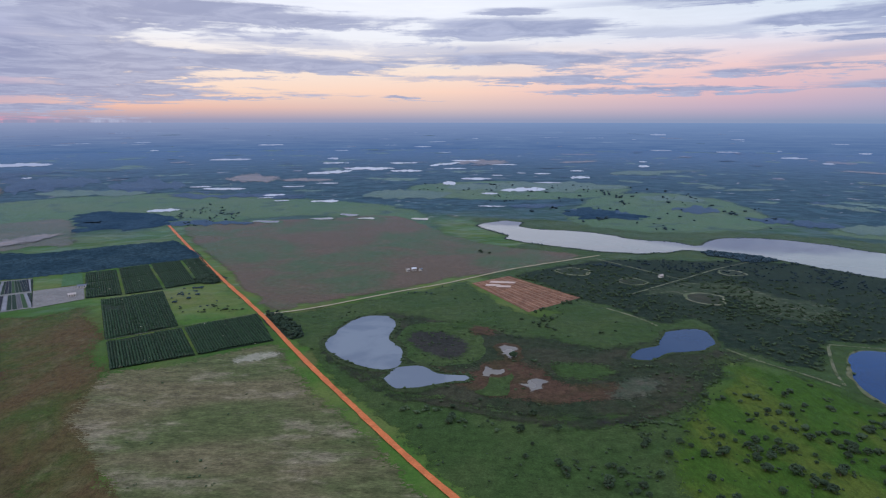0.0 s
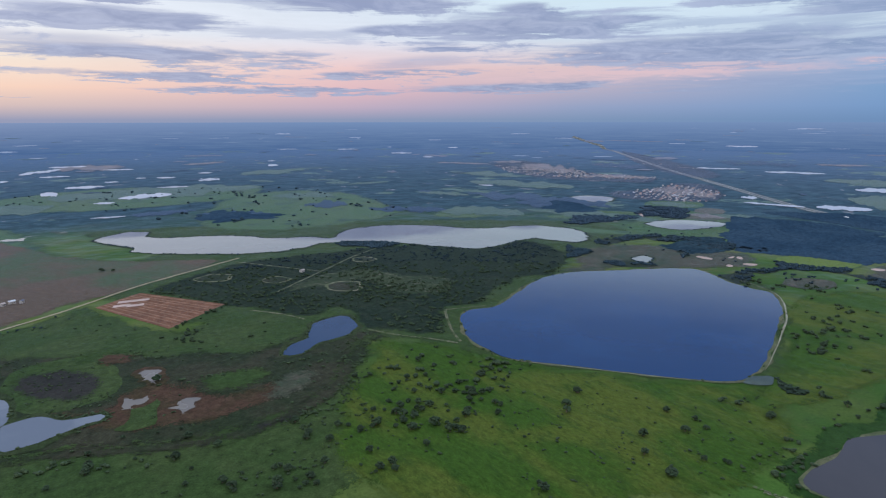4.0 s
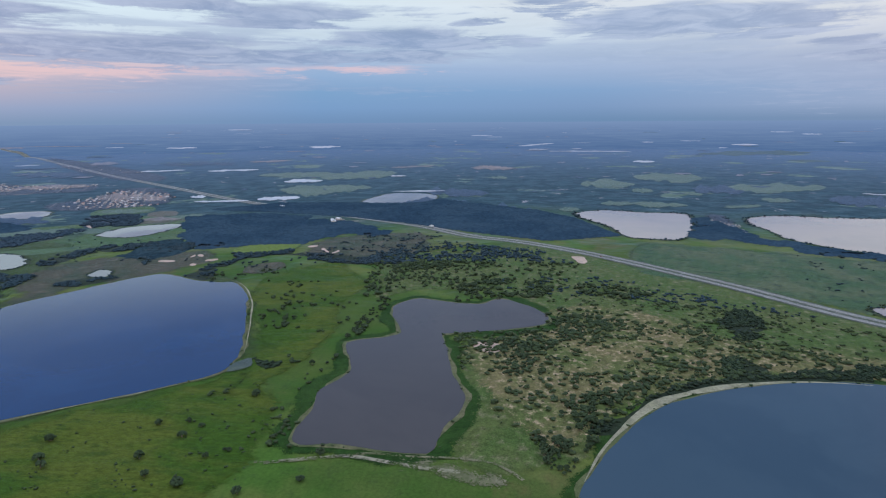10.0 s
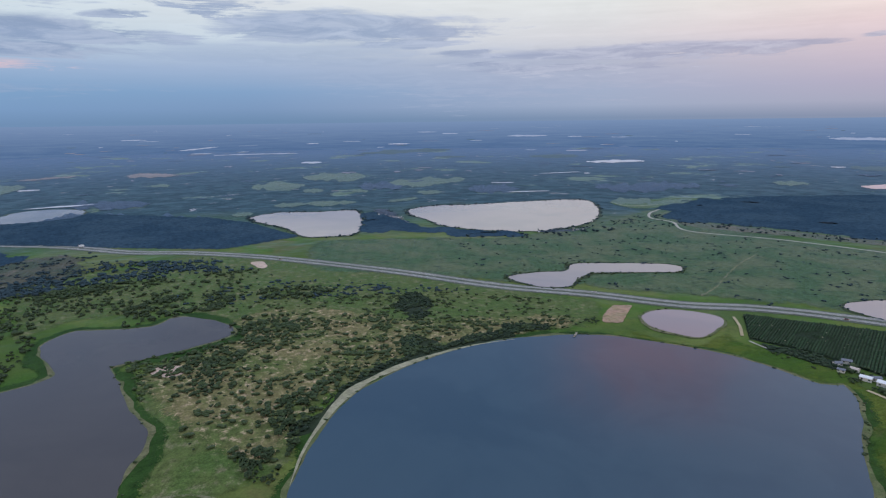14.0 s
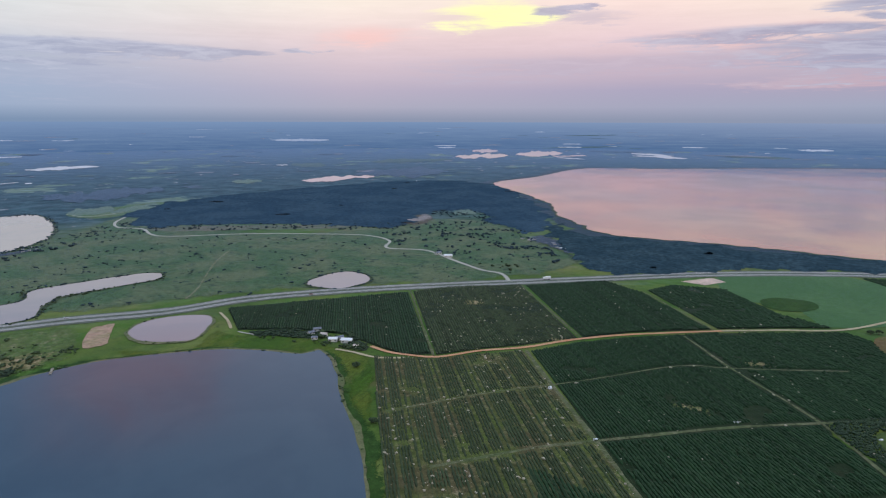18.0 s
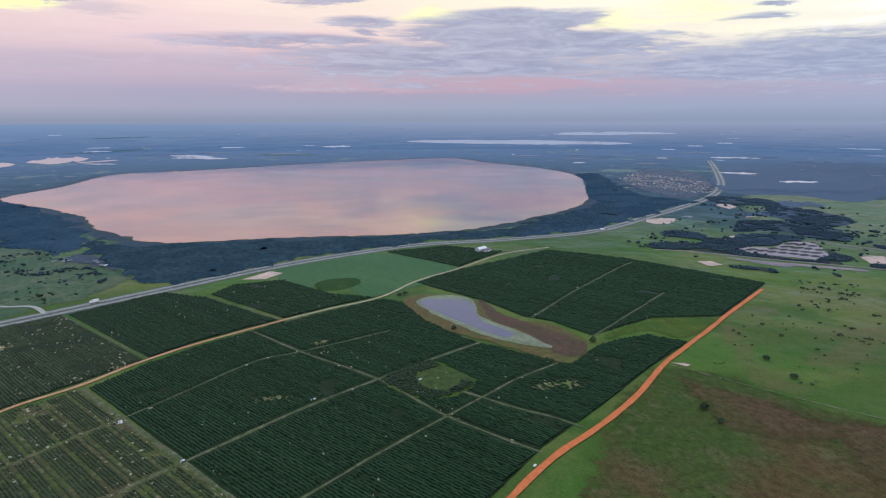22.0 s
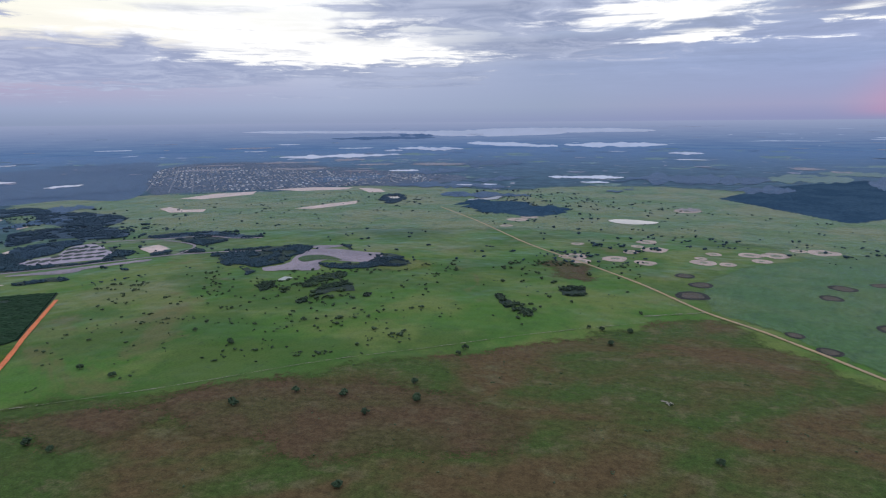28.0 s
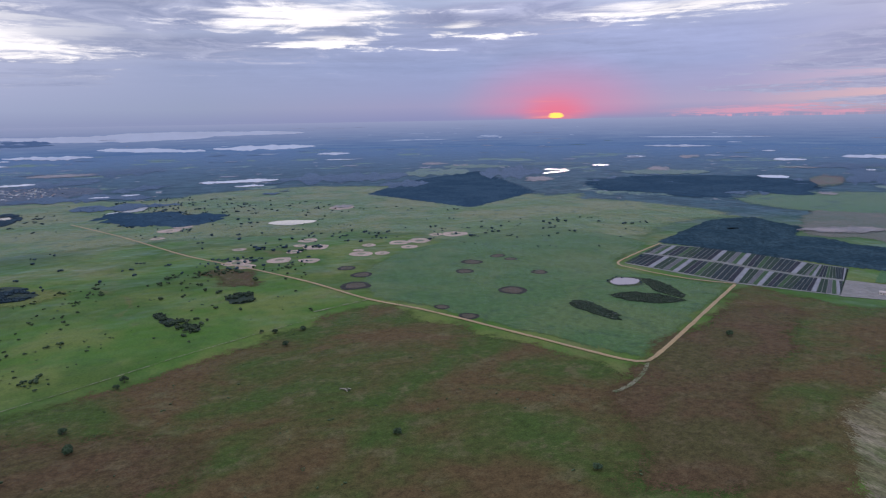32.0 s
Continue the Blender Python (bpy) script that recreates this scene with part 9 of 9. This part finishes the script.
limit = pool[NEAR][0]
for k, (x, y, s) in enumerate(sites):
    m = pose(x, y, 0.25, 0, 0, RNG.uniform(0, 360)) @ Matrix.Diagonal((s, s, s * RNG.uniform(0.8, 1.05), 1))
    if k < len(TREES):
        TREES[k].matrix_world = m
    else:
        copy_thing(TREES[k % len(TREES)], Matrix.Identity(4)).matrix_basis = m
for kind, xy, sizes in STREWN:
  far = np.hypot(xy[:, 0], xy[:, 1])
  # crowns past a set distance take the leaf colour tinted for haze
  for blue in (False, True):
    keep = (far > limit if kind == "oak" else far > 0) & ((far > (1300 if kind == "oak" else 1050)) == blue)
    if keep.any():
        ob = strewn_mesh("loose_trees" if kind == "oak" else "bushes", xy[keep], sizes[keep], MIDDLE, M_HAZEOAK if blue else M_OAK if kind == "oak" else M_BUSH, 0.6 if kind == "oak" else 0.45)
        tagged(ob, "loose dark oaks scattered over open land" if kind == "oak" else "low dark bushes scattered over scrub", "trees" if kind == "oak" else "bushes", "", "stuff")


# ---- farm, sheds and small things ----
def box_bm(bm, x0, x1, y0, y1, z0, z1):
    vs = [bm.verts.new(p) for p in ((x0, y0, z0), (x1, y0, z0), (x1, y1, z0), (x0, y1, z0), (x0, y0, z1), (x1, y0, z1), (x1, y1, z1), (x0, y1, z1))]
    for f in ((3, 2, 1, 0), (4, 5, 6, 7), (0, 1, 5, 4), (1, 2, 6, 5), (2, 3, 7, 6), (3, 0, 4, 7)):
        bm.faces.new([vs[i] for i in f])


def box_part(name, material, parent, x0, x1, y0, y1, z0, z1, label="", bevel=0.0):
    bm = bmesh.new()
    box_bm(bm, x0, x1, y0, y1, z0, z1)
    if bevel:
        bmesh.ops.bevel(bm, geom=bm.edges[:], offset=bevel, segments=1, affect="EDGES")
    return part(name, bm, material, parent, label)


def gable_part(parent, w, d, h, rise, material, thick=0.25, over=0.6):
    """A pitched roof with thickness and eaves."""
    bm = bmesh.new()
    a, b = w / 2 + over, d / 2 + over
    low = h - over * rise / (d / 2)
    top = [(-a, -b, low + thick), (a, -b, low + thick), (a, 0, h + rise + thick), (-a, 0, h + rise + thick), (a, b, low + thick), (-a, b, low + thick)]
    bot = [(x, y, z - thick) for x, y, z in top]
    v = [bm.verts.new(p) for p in top + bot]
    for f in ((0, 1, 2, 3), (3, 2, 4, 5), (6, 9, 8, 7), (9, 11, 10, 8), (0, 6, 7, 1), (5, 4, 10, 11), (0, 3, 9, 6), (3, 5, 11, 9), (1, 7, 8, 2), (2, 8, 10, 4)):
        bm.faces.new([v[i] for i in f])
    return part("roof", bm, material, parent)


def make_house(name, label, category, x, y, turn, w, d, h, rise, roof, wall=None, openings=True):
    root = new(name)
    tagged(root, label, category)
    wall = wall or M_WALL
    bm = bmesh.new()
    a, b = w / 2, d / 2
    v = [bm.verts.new(p) for p in ((-a, -b, -0.4), (a, -b, -0.4), (a, b, -0.4), (-a, b, -0.4), (-a, -b, h), (a, -b, h), (a, b, h), (-a, b, h), (-a, 0, h + rise), (a, 0, h + rise))]
    for f in ((0, 1, 5, 4), (2, 3, 7, 6), (1, 2, 6, 9, 5), (3, 0, 4, 8, 7)):
        bm.faces.new([v[i] for i in f])
    part("wall", bm, wall, root)
    gable_part(root, w, d, h, rise, roof)
    if openings:
        for s in (-1, 1):
            for k in (-0.3, 0.3):
                pane = box_part("window", M_GLASS, root, k * w - 1.0, k * w + 1.0, s * b - 0.1, s * b + 0.1, 1.4, 2.9)
        box_part("door", M_WOODEN, root, -0.75, 0.75, -b - 0.12, -b + 0.06, 0, 3.0)
    root.matrix_world = pose(x, y, 0.8, 0, 0, turn)
    return root


for k, (x, y, turn, w, d, h, roof) in enumerate(FARM):
    r = (M_ROOF_WHITE, M_ROOF_GREY, M_ROOF_TAN)[roof]
    make_house("farm_house" if k % 3 == 0 else "farm_shed", ("farmhouse with a pale metal roof among trees", "long farm shed under a white metal roof", "farm shed under a dull grey roof")[k % 3], "house" if k % 3 == 0 else "shed", x, y, turn, w, d, h * 1.35, d * 0.25, r)


def make_truck(x, y, turn, length, label):
    """A lorry: cab, box and wheels."""
    root = new("lorry")
    tagged(root, label, "lorry", "highway traffic")
    box_part("cargo_box", M_TRUCK, root, -length / 2, length / 2 - 3, -1.25, 1.25, 1.0, 3.9, "", 0.06)
    cab = box_part("cab", M_TRUCK, root, length / 2 - 2.7, length / 2, -1.2, 1.2, 0.7, 3.2, "", 0.25)
    box_part("windscreen", M_GLASS, root, length / 2 - 0.05, length / 2 + 0.03, -1.0, 1.0, 1.9, 2.9)
    for px in (-length / 2 + 1.5, -length / 2 + 3.0, length / 2 - 1.6):
        for s in (-1.15, 1.15):
            bm = bmesh.new()
            bmesh.ops.create_cone(bm, cap_ends=True, segments=14, radius1=0.5, radius2=0.5, depth=0.35, matrix=Matrix.Translation((px, s, 0.5)) @ Matrix.Rotation(math.pi / 2, 4, "X"))
            part("wheel", bm, M_DARK, root)
    root.matrix_world = pose(x, y, 1.0, 0, 0, turn) @ Matrix.Scale(1.5, 4)


def make_car(x, y, turn, paint, label):
    root = new("car")
    tagged(root, label, "car", "highway traffic")
    bm = bmesh.new()
    box_bm(bm, -2.2, 2.2, -0.9, 0.9, 0.35, 0.95)
    bmesh.ops.bevel(bm, geom=bm.edges[:], offset=0.18, segments=2, affect="EDGES")
    part("body", bm, paint, root)
    bm = bmesh.new()
    vs = [bm.verts.new(p) for p in ((-1.7, -0.8, 0.93), (1.1, -0.8, 0.93), (1.1, 0.8, 0.93), (-1.7, 0.8, 0.93), (-1.2, -0.65, 1.5), (0.3, -0.65, 1.5), (0.3, 0.65, 1.5), (-1.2, 0.65, 1.5))]
    for f in ((4, 5, 6, 7), (0, 1, 5, 4), (1, 2, 6, 5), (2, 3, 7, 6), (3, 0, 4, 7)):
        bm.faces.new([vs[i] for i in f])
    part("cabin", bm, M_GLASS, root)
    for px in (-1.35, 1.35):
        for s in (-0.85, 0.85):
            bm = bmesh.new()
            bmesh.ops.create_cone(bm, cap_ends=True, segments=12, radius1=0.34, radius2=0.34, depth=0.22, matrix=Matrix.Translation((px, s, 0.34)) @ Matrix.Rotation(math.pi / 2, 4, "X"))
            part("wheel", bm, M_DARK, root)
    root.matrix_world = pose(x, y, 1.0, 0, 0, turn) @ Matrix.Scale(1.5, 4)


line_, side_ = np.array(HW), HW_SIDE
for k, (u, s, kind) in enumerate(((0.42, 8.5, 1), (0.36, -12, 1), (0.47, -8.5, 0), (0.53, 12, 0), (0.60, 8.5, 1), (0.56, -12, 0), (0.66, 12, 0), (0.71, -8.5, 1))):
    i = int(u * (len(line_) - 2))
    d = line_[i + 1] - line_[i]
    p = line_[i] + side_[i] * s
    a = math.degrees(math.atan2(d[1], d[0])) + (180 if s > 0 else 0)
    if kind:
        make_truck(p[0], p[1], a, 14 if k % 2 else 10, "white box lorry on the highway")
    else:
        make_car(p[0], p[1], a, (M_TRUCK, M_ROOF_GREY, M_ROOF_RED)[k % 3], "small car on the highway")


def make_jetty(x, y, turn):
    root = new("jetty")
    tagged(root, "small weathered timber jetty on the lake shore", "jetty")
    for k in range(14):
        box_part("plank", M_WOODEN, root, k * 1.0, k * 1.0 + 0.9, -1.0, 1.0, 0.9, 1.0)
    for k in range(5):
        for s in (-0.95, 0.95):
            bm = bmesh.new()
            bmesh.ops.create_cone(bm, cap_ends=True, segments=8, radius1=0.13, radius2=0.12, depth=2.4, matrix=Matrix.Translation((0.4 + k * 3.1, s, 0.2)))
            part("post", bm, M_WOODEN, root)
    for k in (10, 12):
        box_part("bench", M_WOODEN, root, k - 0.2, k + 0.3, -0.8, 0.8, 1.0, 1.45)
    root.matrix_world = pose(x, y, 0.3, 0, 0, turn) @ Matrix.Scale(1.5, 4)


make_jetty(*JETTY)


def make_pump(x, y, turn):
    """A white irrigation pump house with its tank."""
    root = new("pump_house")
    tagged(root, "small white irrigation pump house in the grove", "pump house", "grove pumps")
    box_part("cabin", M_TRUCK, root, -2.2, 2.2, -1.6, 1.6, 0, 2.4, "", 0.05)
    box_part("flat_roof", M_ROOF_WHITE, root, -2.5, 2.5, -1.9, 1.9, 2.4, 2.6)
    bm = bmesh.new()
    bmesh.ops.create_cone(bm, cap_ends=True, segments=16, radius1=1.3, radius2=1.3, depth=2.2, matrix=Matrix.Translation((4.5, 0, 1.1)))
    part("tank", bm, M_ROOF_WHITE, root)
    box_part("door", M_WOODEN, root, -0.5, 0.5, -1.66, -1.58, 0, 2.0)
    # shrunk to match its size in the camera's view
    root.matrix_world = pose(x, y, 0.5, 0, 0, turn) @ Matrix.Scale(0.5, 4)


for x, y in PUMPS:
    make_pump(x, y, 30)


def make_heap(x, y, turn):
    """A heap of pale cut logs with dark brush."""
    root = new("log_heap")
    tagged(root, "heap of pale cut logs and dark brush in worn pasture", "log heap")
    r = np.random.default_rng(14)
    for k in range(14):
        bm = bmesh.new()
        m = Matrix.Translation((r.normal(0, 3.0), r.normal(0, 1.5), 0.4 + 0.8 * r.random())) @ Matrix.Rotation(r.uniform(-0.7, 0.7), 4, "Z") @ Matrix.Rotation(math.pi / 2 + r.uniform(-0.2, 0.2), 4, "Y")
        bmesh.ops.create_cone(bm, cap_ends=True, segments=9, radius1=0.42, radius2=0.30, depth=r.uniform(4, 8), matrix=m)
        part("log", bm, M_DEBRIS if k % 3 else M_BARK, root)
    v, f = FULL[2]
    mesh_object("brush", [tuple(q) for q in v * (2.6, 2.0, 1.6) + (3.5, 1.0, 0.2)], [tuple(int(i) for i in q) for q in f], M_OAK, root)
    root.matrix_world = pose(x, y, 0.4, 0, 0, turn)


make_heap(-636, 132, 25)

# the plan above is drawn at three to two: bring the whole place to two thirds, for an eye 200 m up
for ob in list(scene.objects):
    if ob.parent is None and ob.type not in {"CAMERA", "LIGHT"}:
        ob.matrix_basis = Matrix.Scale(2 / 3, 4) @ ob.matrix_basis
